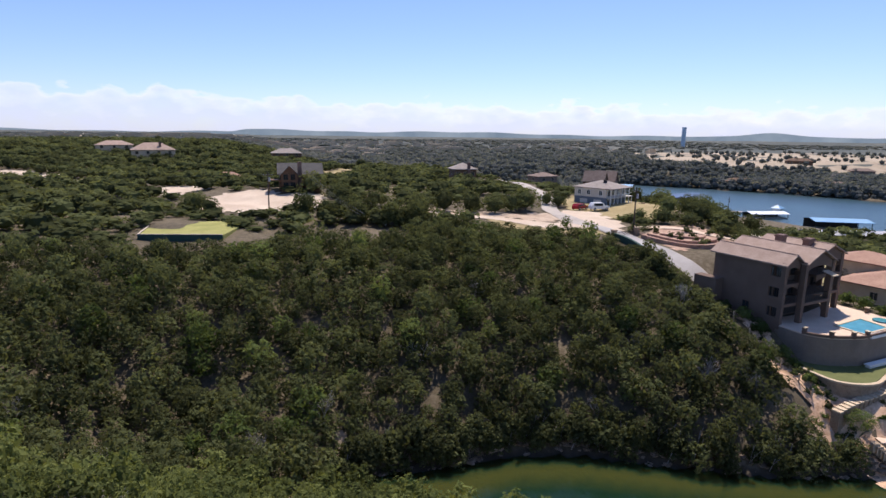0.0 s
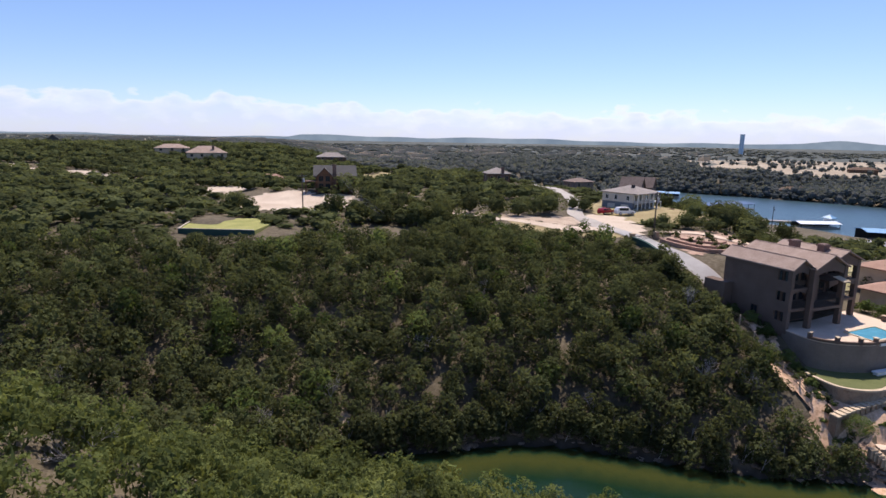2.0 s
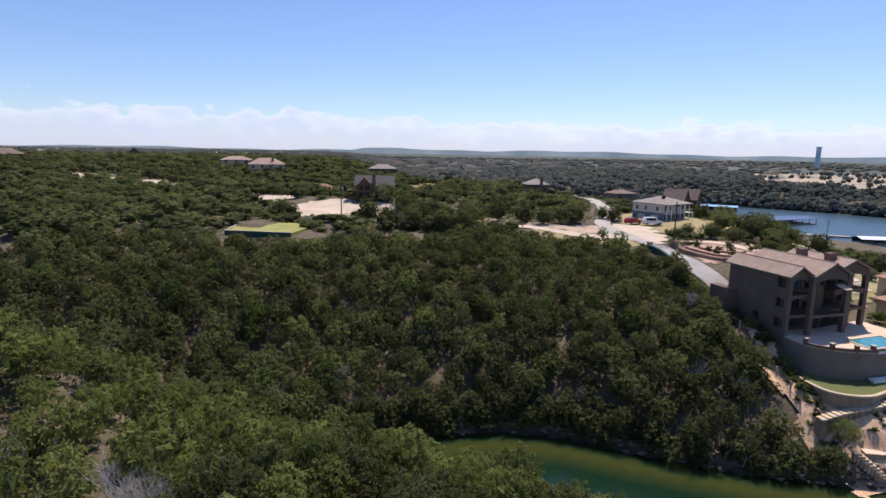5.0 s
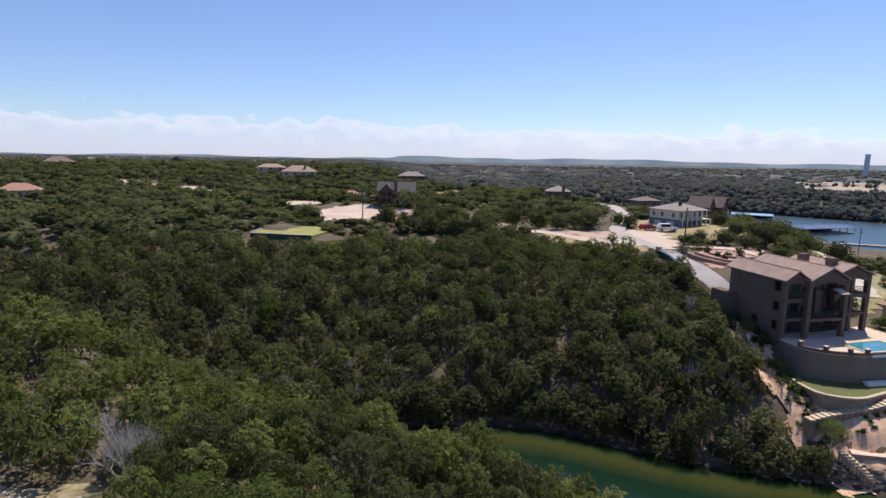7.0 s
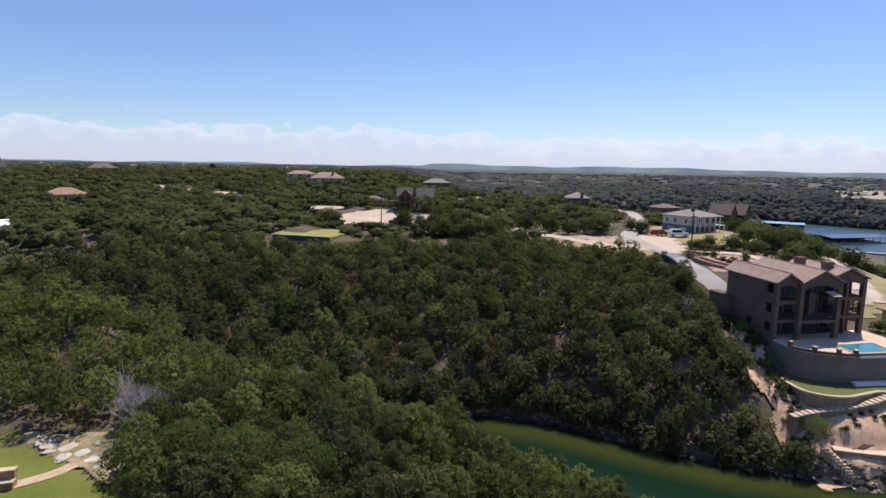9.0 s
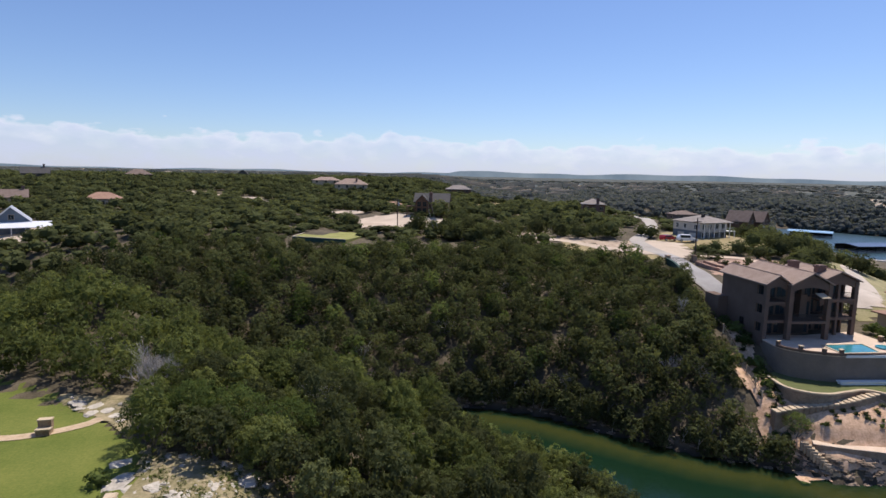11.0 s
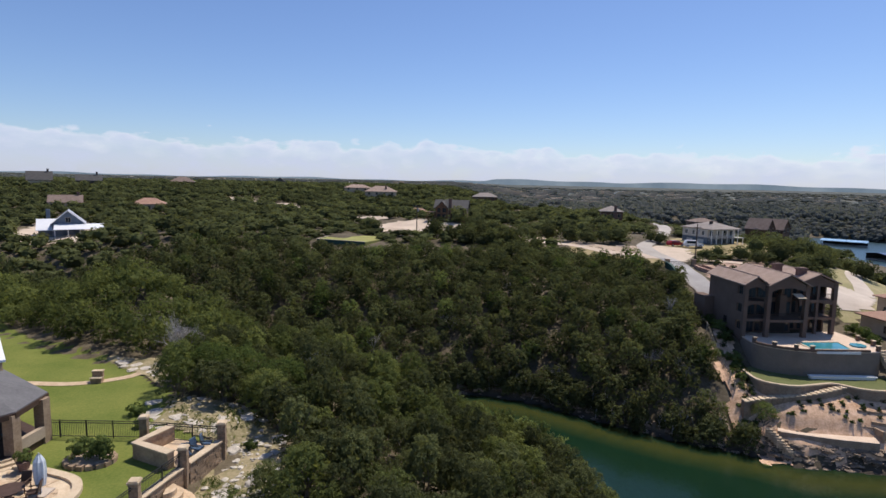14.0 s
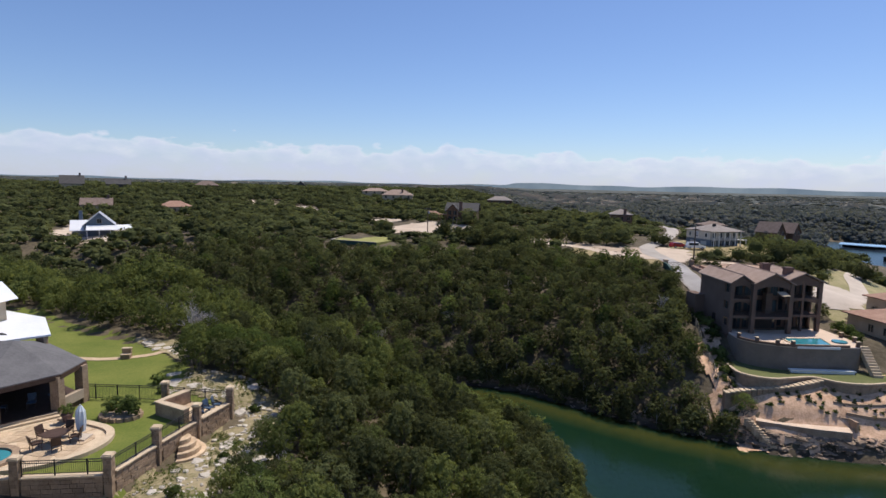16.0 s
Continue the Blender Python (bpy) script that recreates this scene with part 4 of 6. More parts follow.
x8, y8 = scatter(-120, 18, -70, 23, 6.5, lambda x, y: (shore_distance(x, y) > 1) & ~inside(ROCKY, x, y) & ~inside(YARD, x, y))
joined("back_trees", FAR, rows_for(x8, y8, 4, 0.6, 1.0), M_LEAF, "juniper woodland on the hill behind the yard")

# brighter live oaks dotted over the hillside
x7, y7 = rng.uniform(-70, 44, 90), rng.uniform(88, 150, 90)
ok = ~blocked(x7, y7) & ~near_zone(x7, y7)
joined("hillside_oaks", MID, rows_for(x7[ok], y7[ok], 6, 0.7, 1.15), M_OAK, "brighter green live oaks dotted among the junipers")

# ---- houses ----


def gable_roof(bm, x0, x1, y0, y1, z, rise, over=0.4, thick=0.18, along="y"):
    """A gable roof with thickness and overhang; its ridge runs along x or y."""
    if along == "y":
        c, w = (x0 + x1) / 2, (x1 - x0) / 2 + over
        k = rise / ((x1 - x0) / 2)
        prof = [(c - w, z - over * k), (c, z + rise), (c + w, z - over * k), (c + w, z - over * k + thick), (c, z + rise + thick), (c - w, z - over * k + thick)]
        return plate(bm, prof, y0 - over, y1 + over)
    c, w = (y0 + y1) / 2, (y1 - y0) / 2 + over
    k = rise / ((y1 - y0) / 2)
    prof = [(c - w, z - over * k), (c, z + rise), (c + w, z - over * k), (c + w, z - over * k + thick), (c, z + rise + thick), (c - w, z - over * k + thick)]
    return plate_x(bm, prof, x0 - over, x1 + over)


def hip_roof(bm, x0, x1, y0, y1, z, rise, over=0.5, thick=0.2):
    x0, x1, y0, y1 = x0 - over, x1 + over, y0 - over, y1 + over
    w = min(x1 - x0, y1 - y0) / 2
    if x1 - x0 >= y1 - y0:
        ra, rb = (x0 + w, (y0 + y1) / 2), (x1 - w, (y0 + y1) / 2)
    else:
        ra, rb = ((x0 + x1) / 2, y0 + w), ((x0 + x1) / 2, y1 - w)
    lo = [bm.verts.new((x, y, z)) for x, y in ((x0, y0), (x1, y0), (x1, y1), (x0, y1))]
    up = [bm.verts.new((x, y, z + thick)) for x, y in ((x0, y0), (x1, y0), (x1, y1), (x0, y1))]
    A, B = bm.verts.new((*ra, z + rise)), bm.verts.new((*rb, z + rise + 0.001))
    bm.faces.new(lo[::-1])
    for i in range(4):
        bm.faces.new((lo[i], lo[(i + 1) % 4], up[(i + 1) % 4], up[i]))
    if x1 - x0 >= y1 - y0:
        fs = ((up[0], up[1], B, A), (up[1], up[2], B), (up[2], up[3], A, B), (up[3], up[0], A))
    else:
        fs = ((up[0], up[1], A), (up[1], up[2], B, A), (up[2], up[3], B), (up[3], up[0], A, B))
    for f in fs:
        bm.faces.new(f)
    return bm


def window_at(parent, x, y, z, w, h, face="front", frame_mat=None):
    """A framed pane set on a wall: front faces -y, left faces -x, right +x."""
    fm = frame_mat or M_TRIM
    bm = bmesh.new()
    t = 0.09
    bars = ((-w / 2 - t, w / 2 + t, -t, 0), (-w / 2 - t, w / 2 + t, h, h + t), (-w / 2 - t, -w / 2, 0, h), (w / 2, w / 2 + t, 0, h), (-0.03, 0.03, 0, h))
    turn = {"front": 0, "left": -90, "right": 90, "back": 180}[face]
    for a, b, c, d in bars:
        box(bm, a, b, -0.07, 0.02, c, d)
    win = part("window", bm, fm, parent)
    win.matrix_basis = pose(x, y, z, 0, 0, turn)
    part("pane", slab(-w / 2, w / 2, -0.035, 0.01, 0, h), M_GLASSY, win)
    return win


def simple_house(name, x, y, turn, w, d, h, rise, wall_mat, roof_mat, label, roof="hip", windows=3, chimney=None, base=None, along="x", group=""):
    z = g(x, y) if base is None else base
    t = thing(name, x, y, z, turn, label, "house", group)
    part("wall", slab(-w / 2, w / 2, -d / 2, d / 2, -2.0, h), wall_mat, t)
    if roof == "hip":
        part("roof", hip_roof(bmesh.new(), -w / 2, w / 2, -d / 2, d / 2, h, rise), roof_mat, t)
    else:
        part("roof", gable_roof(bmesh.new(), -w / 2, w / 2, -d / 2, d / 2, h, rise, along=along), roof_mat, t)
        if along == "x":
            part("gable", plate_x(bmesh.new(), [(-d / 2, h), (d / 2, h), (0, h + rise)], -w / 2 + 0.02, w / 2 - 0.02), wall_mat, t)
        else:
            part("gable", plate(bmesh.new(), [(-w / 2, h), (w / 2, h), (0, h + rise)], -d / 2 + 0.02, d / 2 - 0.02), wall_mat, t)
    for storey in range(max(1, int(h // 2.7))):
        for i in range(windows):
            window_at(t, -w / 2 + (i + 0.5) * w / windows, -d / 2, storey * 2.8 + 0.9, 1.1, 1.3)
        window_at(t, -w / 2, 0, storey * 2.8 + 0.9, 1.1, 1.3, "left")
        window_at(t, w / 2, 0, storey * 2.8 + 0.9, 1.1, 1.3, "right")
    if chimney:
        cx, cy, ct = chimney
        part("chimney", box(slab(cx - 0.5, cx + 0.5, cy - 0.4, cy + 0.4, 0.5, ct), cx - 0.6, cx + 0.6, cy - 0.5, cy + 0.5, ct - 0.25, ct + 0.05), M_BRICK, t)
    return t


# big stucco house over the inlet
EAVE, FLOOR2, FLOOR3 = 8.45, 2.85, 5.7
house = thing("lake_house", 48.6, 101.7, 12.3, 3, "three-storey brown stucco house with arched balconies and tan tile roof", "house")
BAYS = ((0.0, 3.6, 0.0, 2.6), (3.6, 9.9, -0.7, 3.0), (9.9, 16.4, 1.5, 4.8))
part("wall", slab(0.05, 3.6, 2.6, 11.0, -5, EAVE), M_STUCCO, house)
part("wall", slab(3.602, 9.9, 3.0, 11.4, -5, EAVE), M_STUCCO, house)
part("wall", slab(9.902, 16.35, 4.8, 11.2, -5, EAVE), M_STUCCO, house)
part("garden_wall", slab(-1.6, 0.04, 9.2, 13.0, -4, 4.6), M_STUCCO, house)
for x0, x1, y0, rise in ((0, 3.6, 0.0, 1.15), (3.6, 9.9, -0.7, 1.6), (9.9, 16.4, 1.5, 1.4)):
    part("roof", gable_roof(bmesh.new(), x0, x1, y0, 11.3 + 0.01 * x0, EAVE + 0.02 * x0 / 4, rise, 0.35), M_TILE, house)
    part("ridge_cap", rod(bmesh.new(), ((x0 + x1) / 2, y0 - 0.4, EAVE + 0.02 * x0 / 4 + rise + 0.19), ((x0 + x1) / 2, 11.6, EAVE + 0.02 * x0 / 4 + rise + 0.19), 0.09), M_TILE, house)


def arched(x0, x1, y0, y1, spring, crown_z, top, peak):
    """A gable or spandrel wall over an arched opening."""
    n = 10
    low = [(x0 + (x1 - x0) * i / n, spring + (crown_z - spring) * math.sin(math.pi * i / n) ** 0.7) for i in range(n + 1)]
    return plate(bmesh.new(), low + [(x1, top), ((x0 + x1) / 2, peak), (x0, top)], y0, y1)


for (x0, x1, yf, yb), rise, tall in zip(BAYS, (1.15, 1.6, 1.4), (False, True, False)):
    lo, hi = x0 + 0.3, x1 - 0.3
    part("gable_wall", arched(lo, hi, yf + 0.05, yf + 0.4, 7.3, 7.95, EAVE - 0.05, EAVE + rise - 0.15), M_STUCCO, house)
    if not tall:
        part("spandrel", arched(lo, hi, yf + 0.05, yf + 0.4, 4.6, 5.2, FLOOR3 - 0.35, FLOOR3 - 0.345), M_STUCCO, house)
        part("floor_slab", slab(x0 + 0.05, x1 - 0.05, yf - 0.06, yb, FLOOR3 - 0.35, FLOOR3), M_STUCCO, house)
    part("floor_slab", slab(x0 + 0.05, x1 - 0.05, yf - 0.06, yb, FLOOR2 - 0.4, FLOOR2), M_STUCCO, house)
    for fz in ((FLOOR2,) if tall else (FLOOR2, FLOOR3)):
        bm = slab(lo, hi, yf + 0.12, yf + 0.18, fz + 0.98, fz + 1.04)
        box(bm, lo, hi, yf + 0.12, yf + 0.18, fz + 0.08, fz + 0.12)
        k = lo + 0.15
        while k < hi:
            box(bm, k, k + 0.025, yf + 0.135, yf + 0.16, fz + 0.1, fz + 1.0)
            k += 0.16
        part("railing", bm, M_IRON, house)
    # glazing of the rooms behind the balconies
    for fz in (0, FLOOR2, FLOOR3):
        n = 2 if x1 - x0 < 4 else 3
        for i in range(n):
            window_at(house, x0 + (i + 0.5) * (x1 - x0) / n, yb, fz + 0.15, (x1 - x0) / n - 0.7, 2.0, "front", M_BROWNWOOD)
for x0, x1, y0, y1 in ((-0.02, 0.6, 0, 0.6), (3.3, 3.95, -0.75, -0.05), (9.5, 10.15, -0.75, -0.05), (15.78, 16.42, 1.45, 2.1), (13.0, 13.4, 1.5, 1.95)):
    part("pier", slab(x0, x1, y0, y1, -0.6, EAVE + (0.2 if x0 < 15 else 0)), M_STUCCO, house)
# side wall of the corner balcony, with openings
for z0, z1 in ((-3, 0.9), (2.3, 3.75), (5.1, 6.6), (8.0, EAVE)):
    part("side_wall", slab(0.0, 0.3, 0.6, 2.6, z0, z1), M_STUCCO, house)
for z0, z1 in ((0.9, 2.3), (3.75, 5.1), (6.6, 8.0)):
    part("side_wall", slab(0.0, 0.3, 2.1, 2.6, z0, z1), M_STUCCO, house)
part("side_wall", slab(16.1, 16.4, 4.0, 4.8, -3, EAVE), M_STUCCO, house)
for yy, fz in ((5.2, 0.2), (3.4, -2.6)):
    window_at(house, 0.05, yy, fz + 0.8, 0.9, 1.1, "left", M_BROWNWOOD)
part("outdoor_fireplace", box(slab(7.0, 8.1, 1.7, 2.9, FLOOR2, 6.4), 7.3, 7.8, 2.0, 2.8, 6.4, 8.6), M_STUCCO, house)
part("shed_roof", plate_x(bmesh.new(), [(-2.2, 6.6), (-0.68, 7.05), (-0.68, 7.15), (-2.2, 6.7)], 7.3, 8.7), M_CAP, house, "small tan sunlit roof over the balcony")
for cx, cy, ct in ((9.6, 7.2, 10.9), (12.0, 4.4, 10.6)):
    part("chimney", box(slab(cx - 0.65, cx + 0.65, cy - 0.5, cy + 0.5, 8.0, ct), cx - 0.78, cx + 0.78, cy - 0.62, cy + 0.62, ct - 0.35, ct - 0.1), M_BRICK, house)
# plain near-black slab across the lower middle bay
part("door", slab(4.6, 9.0, 2.9, 3.01, 0.0, 2.3), M_DARKIN, house)

# pool terrace, its walls and steps
TERRACE = smooth_line([(48.7, 102), (48.6, 97.9), (50.3, 95.6), (53, 94.3), (55, 93.9), (61.8, 94.1), (65.4, 94.5), (66.8, 97.5), (66.6, 102)], 5) + [(66.4, 106), (57, 104), (49, 104)]
terrace = thing("pool_terrace", 0, 0, 0, 0, "raised pool terrace with curved brown stucco retaining wall", "terrace")
part("retaining_wall", prism(bmesh.new(), TERRACE, 5.5, 12.12), M_POOLWALL, terrace)
part("deck", prism(bmesh.new(), TERRACE, 12.122, 12.28), M_DECK, terrace, "pale stone deck")
part("parapet", wall_line(bmesh.new(), TERRACE[5:-16], 0.3, 12.28, 12.62), M_STUCCO, terrace)
POOL = [(55.6, 98.5), (62.2, 99.1), (61.6, 95.0), (55.7, 94.7)]
pool = thing("swimming_pool", 0, 0, 0, 0, "turquoise swimming pool with pale coping in the terrace", "pool")
part("water", prism(bmesh.new(), POOL, 12.1, 12.33), M_POOL, pool)
part("coping", wall_line(bmesh.new(), POOL + POOL[:1], 0.34, 12.281, 12.40), M_CAP, pool)
part("spillway", slab(55.6, 62.0, 93.72, 94.55, 12.0, 12.37), M_WHITE, pool, "white infinity edge")
part("spa", prism(bmesh.new(), [(64.0 + 1.1 * math.cos(a * 0.5236), 97.2 + 1.1 * math.sin(a * 0.5236)) for a in range(12)], 12.1, 12.5), M_POOL, pool, "raised round spa")
tagged(part("catch_basin", box(slab(54.4, 63.8, 92.75, 93.35, 8.2, 8.8), 54.2, 64.0, 92.65, 93.45, 8.8, 8.98), M_WHITE), "long white catch basin below the pool wall", "basin")
post = thing("terrace_post", 0, 0, 12.2, 0, "short brown stucco post on the terrace edge", "post", "posts of the terrace edge")
part("shaft", slab(-0.22, 0.22, -0.22, 0.22, 0, 0.85), M_STUCCO, post)
part("cap", slab(-0.28, 0.28, -0.28, 0.28, 0.85, 0.95), M_CAP, post)
for i, (x, y) in enumerate(((48.75, 98.2), (50.4, 95.7), (52.9, 94.45), (55.0, 94.0), (65.2, 94.7), (66.6, 97.6), (66.3, 100.5))):
    if i:
        copy_thing(post, pose(x, y, 12.2))
    else:
        post.matrix_basis = pose(x, y, 12.2)
stairs = thing("terrace_stairs", 65.6, 93.9, 8.4, 0, "pale stone steps down from the pool terrace", "stairs")
for i in range(11):
    part("step", slab(0.2, 1.6, 1.2 - i * 0.36, 1.56 - i * 0.36, 2.9 - i * 0.34, 3.85 - i * 0.34), M_CAP, stairs)
LOWLAWN = smooth_line([(46.6, 97), (46.2, 92.6), (47.9, 90.4), (50.5, 89.7), (53.5, 90.4), (56.6, 91.0), (59, 89.1), (62, 88.4), (66, 89.2), (72, 91.5)], 5)
low = thing("lower_terrace", 0, 0, 0, 0, "curved limestone terrace wall with a strip of lawn on top", "terrace")
part("retaining_wall", prism(bmesh.new(), LOWLAWN + [(72, 97), (50, 99)], 3.0, 8.35), M_STONE, low)
part("lawn", prism(bmesh.new(), [(x, y + 0.35) for x, y in LOWLAWN] + [(71, 96.8), (50, 98.5)], 8.352, 8.48), M_TURF, low, "dull green turf")
part("wall_cap", wall_line(bmesh.new(), LOWLAWN, 0.45, 8.351, 8.56), M_CAP, low)
path = thing("garden_steps", 0, 0, 0, 0, "stone steps descending along the garden wall", "stairs")
for i in range(19):
    t = i / 18
    x, y = 57.2 - 13.6 * t, 90.3 - 0.5 * math.sin(t * 5) - 0.9 * t
    z = 8.35 - 2.1 * t
    part("step", slab(x - 0.38, x + 0.30, y - 0.6, y + 0.5, z - 0.17, z), M_CAP, path)
    part("footing", slab(x - 0.36, x + 0.36, y - 0.5, y + 0.45, min(g(x, y), z) - 1.0, z - 0.172), M_STONE, path)
lower = thing("landing_stairs", 0, 0, 0, 0, "rough stone steps down to the water", "stairs")
for i in range(11):
    t = i / 12
    x, y, z = 45.1 + 3.1 * t, 86.2 - 3.0 * t, 3.5 - 3.2 * t
    part("step", prism(bmesh.new(), [(x - 0.6, y - 0.2), (x + 0.28, y - 0.4), (x + 0.6, y + 0.2), (x - 0.28, y + 0.4)], z - 0.9, z + 0.15), M_FLAG, lower)
TERR = [(47.2, 87.9), (50.5, 87.2), (54.5, 86.2), (58.4, 85.2), (57.6, 82.9), (53.4, 83.7), (49.4, 84.9), (46.2, 86.1)]
pad = thing("shore_terrace", 0, 0, 0, 0, "pale gravel terrace with a low stone wall above the rocks", "terrace")
part("slab", prism(bmesh.new(), TERR, 1.2, 3.35), M_STONE, pad)
part("gravel", prism(bmesh.new(), TERR, 3.352, 3.42), M_DECK, pad, "pale gravel")
part("back_wall", wall_line(bmesh.new(), [(46.6, 88.2), (50.6, 87.5), (54.6, 86.5), (58.6, 85.5), (58.9, 84.0)], 0.4, 2.4, 4.5), M_STONE, pad)

# fence of the lot, downhill of the house
fence = thing("lot_fence", 0, 0, 0, 0, "dark wire fence with pale post tops along the lot", "fence")
FL = smooth_line([(47.2, 124), (46.4, 115), (45.0, 106), (44.2, 99), (43.6, 93)], 5)
for x, y in FL[::2]:
    part("post", slab(x - 0.07, x + 0.07, y - 0.07, y + 0.07, g(x, y) - 0.3, g(x, y) + 1.5), M_CAP, fence)
for k in (0.35, 0.75, 1.15, 1.4):
    part("wire", wall_line(bmesh.new(), FL, 0.035, lambda x, y: g(x, y) + k, lambda x, y: g(x, y) + k + 0.05), M_IRON, fence)

# terracotta-roofed neighbour
villa = thing("tile_roof_villa", 80.5, 104.5, 11.6, 8, "low tan stucco villa with terracotta tile roofs", "house")
part("wall", slab(-7.5, 8, -5, 5, -3, 3.2), M_TANW, villa)
part("roof", hip_roof(bmesh.new(), -7.5, 8, -5, 5, 3.2, 2.0, 0.7), M_RED, villa)
part("tower_wall", slab(0.5, 7.5, 1.5, 10, -3, 5.2), M_TANW, villa)
part("tower_roof", hip_roof(bmesh.new(), 0.5, 7.5, 1.5, 10, 5.2, 1.6, 0.6), M_RED, villa)
for x in (-5.5, -2.5, 1, 4.5):
    window_at(villa, x, -5, 1.1, 1.0, 1.2)
window_at(villa, -7.5, 0, 1.1, 1.0, 1.2, "left")
window_at(villa, -7.5, -3, 1.1, 1.0, 1.2, "left")

# two-storey house by the road
hz = g(74.5, 173) - 0.25
grey = thing("road_house", 75.0, 172.5, hz - 0.5, 20, "two-storey cream and blue-grey house with hipped roof and balconies", "house")
grey.scale = (0.84, 0.84, 0.95)
part("wall", slab(-5.8, 5.8, -5.4, 5.6, 2.45, 4.75), M_CREAM, grey)
part("lower_wall", slab(-5.8, 5.8, -5.38, 5.6, -2, 2.448), M_BLUEW, grey)
part("roof", hip_roof(bmesh.new(), -5.8, 5.8, -7.0, 5.6, 4.75, 2.0, 0.6), M_SHINGLE_T, grey)
part("balcony", slab(-5.6, 7.2, -7.0, -5.41, 2.3, 2.45), M_CREAM, grey)
for x in (-5.5, -3.3, -1.1, 1.1, 3.3, 5.5):
    part("column", slab(x - 0.1, x + 0.1, -6.95, -6.75, -0.6, 4.75), M_WHITE, grey)
part("railing", slab(-5.6, 7.1, -6.95, -6.9, 3.25, 3.33), M_WHITE, grey)
part("side_porch", slab(5.81, 8.6, -6.5, 1.0, 2.2, 2.35), M_WHITE, grey)
for x, y in ((8.4, -6.3), (8.4, -2.7), (8.4, 0.8)):
    part("porch_post", slab(x - 0.1, x + 0.1, y - 0.1, y + 0.1, -2, 2.2), M_WHITE, grey)
for x in (-4.2, -1.6, 1.4, 4.2):
    window_at(grey, x, -5.4, 2.9, 1.3, 1.5, "front", M_WHITE)
    window_at(grey, x, -5.38, 0.3, 1.3, 1.7, "front", M_WHITE)
for y in (-3.6, 0.6, 3.8):
    window_at(grey, -5.8, y, 3.0, 1.0, 1.2, "left", M_WHITE)
for y in (-2.6, 2.2):
    part("garage_door", slab(-5.87, -5.81, y - 1.3, y + 1.3, -0.4, 1.8), M_CREAM, grey, "cream garage door")
part("chimney", slab(-2.2, -1.4, -3.0, -2.2, 4.8, 7.0), M_DARKIN, grey)
part("deck_wall", slab(-1.0, 10.5, -10.0, -9.7, -2, 0.6), M_STONE, grey)


def vehicle(x, y, turn, paint, label, category, long=4.7, tall=1.75):
    z = g(x, y) + 0.3
    c = thing(category.replace(" ", "_"), x, y, z, turn, label, category)
    a = long / 2
    bm = plate(bmesh.new(), [(-a, 0.35), (a, 0.35), (a, 0.85), (a - 0.25, 0.95), (a - 1.25, 1.02), (a - 1.8, tall), (-a + 0.5, tall), (-a + 0.05, 1.0)], -0.9, 0.9)
    bmesh.ops.bevel(bm, geom=bm.edges[:], offset=0.06, segments=2, affect="EDGES")
    part("body", bm, paint, c)
    part("side_window", slab(-a + 0.6, a - 1.9, -0.915, 0.915, 1.08, tall - 0.15), M_GLASSY, c)
    part("windscreen", plate(bmesh.new(), [(a - 1.30, 1.06), (a - 1.24, 1.07), (a - 1.76, tall - 0.06), (a - 1.82, tall - 0.09)], -0.78, 0.78), M_GLASSY, c)
    for wx in (-a + 0.85, a - 0.85):
        for wy in (-0.85, 0.85):
            w = part("wheel", rod(bmesh.new(), (wx, wy - 0.12, 0.34), (wx, wy + 0.12, 0.34), 0.34, 0.34, 16), M_TYRE, c)
            part("rim", rod(bmesh.new(), (wx, wy - 0.13, 0.34), (wx, wy + 0.13, 0.34), 0.2, 0.2, 10), M_GREYMETAL, w)
    return c


vehicle(66.4, 162.2, -8, M_WHITECAR, "white sport utility vehicle parked by the house", "car", 4.9, 1.85)
vehicle(62.6, 164.6, 20, M_REDCAR, "dark red car parked on the drive", "car", 4.7, 1.5)

# log cabin on the bare lot
cab = thing("log_cabin", 2.5, 206, g(2.5, 203) + 0.7, -8, "dark log cabin with green-grey gable roof and stone chimney", "house")
cab.scale = (0.8, 0.8, 0.88)
part("wall", slab(-6, 7, -4, 5, -3, 4.6), M_LOG, cab)
part("roof", gable_roof(bmesh.new(), -6, 7, -4, 5, 4.6, 2.6, 0.8, along="x"), M_SHINGLE, cab)
part("gable", plate_x(bmesh.new(), [(-4, 4.6), (5, 4.6), (0.5, 7.1)], -5.98, 6.98), M_LOG, cab)
part("wing_wall", slab(-5.5, -0.5, -6.5, -4.01, -3, 4.4), M_LOG, cab)
part("wing_roof", gable_roof(bmesh.new(), -5.5, -0.5, -6.5, 0, 4.4, 2.4, 0.6), M_SHINGLE, cab)
part("wing_gable", plate(bmesh.new(), [(-5.5, 4.4), (-0.5, 4.4), (-3, 6.7)], -6.48, -4.1), M_LOG, cab)
for x, z, h in ((-4.2, 2.8, 1.6), (-2.0, 2.8, 1.6), (-4.2, 0.3, 1.8), (-2.0, 0.3, 1.8)):
    window_at(cab, x, -6.5, z, 1.4, h, "front", M_LOG)
for x in (1.8, 4.6):
    window_at(cab, x, -4, 2.9, 1.3, 1.3, "front", M_LOG)
part("chimney", box(slab(-0.4, 0.9, -5.2, -4.0, -2, 7.9), -0.55, 1.05, -5.35, -3.85, 7.6, 7.85), M_BRICK, cab)
part("porch_roof", slab(-9.5, -5.51, -6, -1, 2.6, 2.8), M_LOG, cab)
for x, y in ((-9.3, -5.8), (-9.3, -1.2), (-6.2, -5.8)):
    part("porch_post", slab(x - 0.12, x + 0.12, y - 0.12, y + 0.12, -2, 2.6), M_LOG, cab)
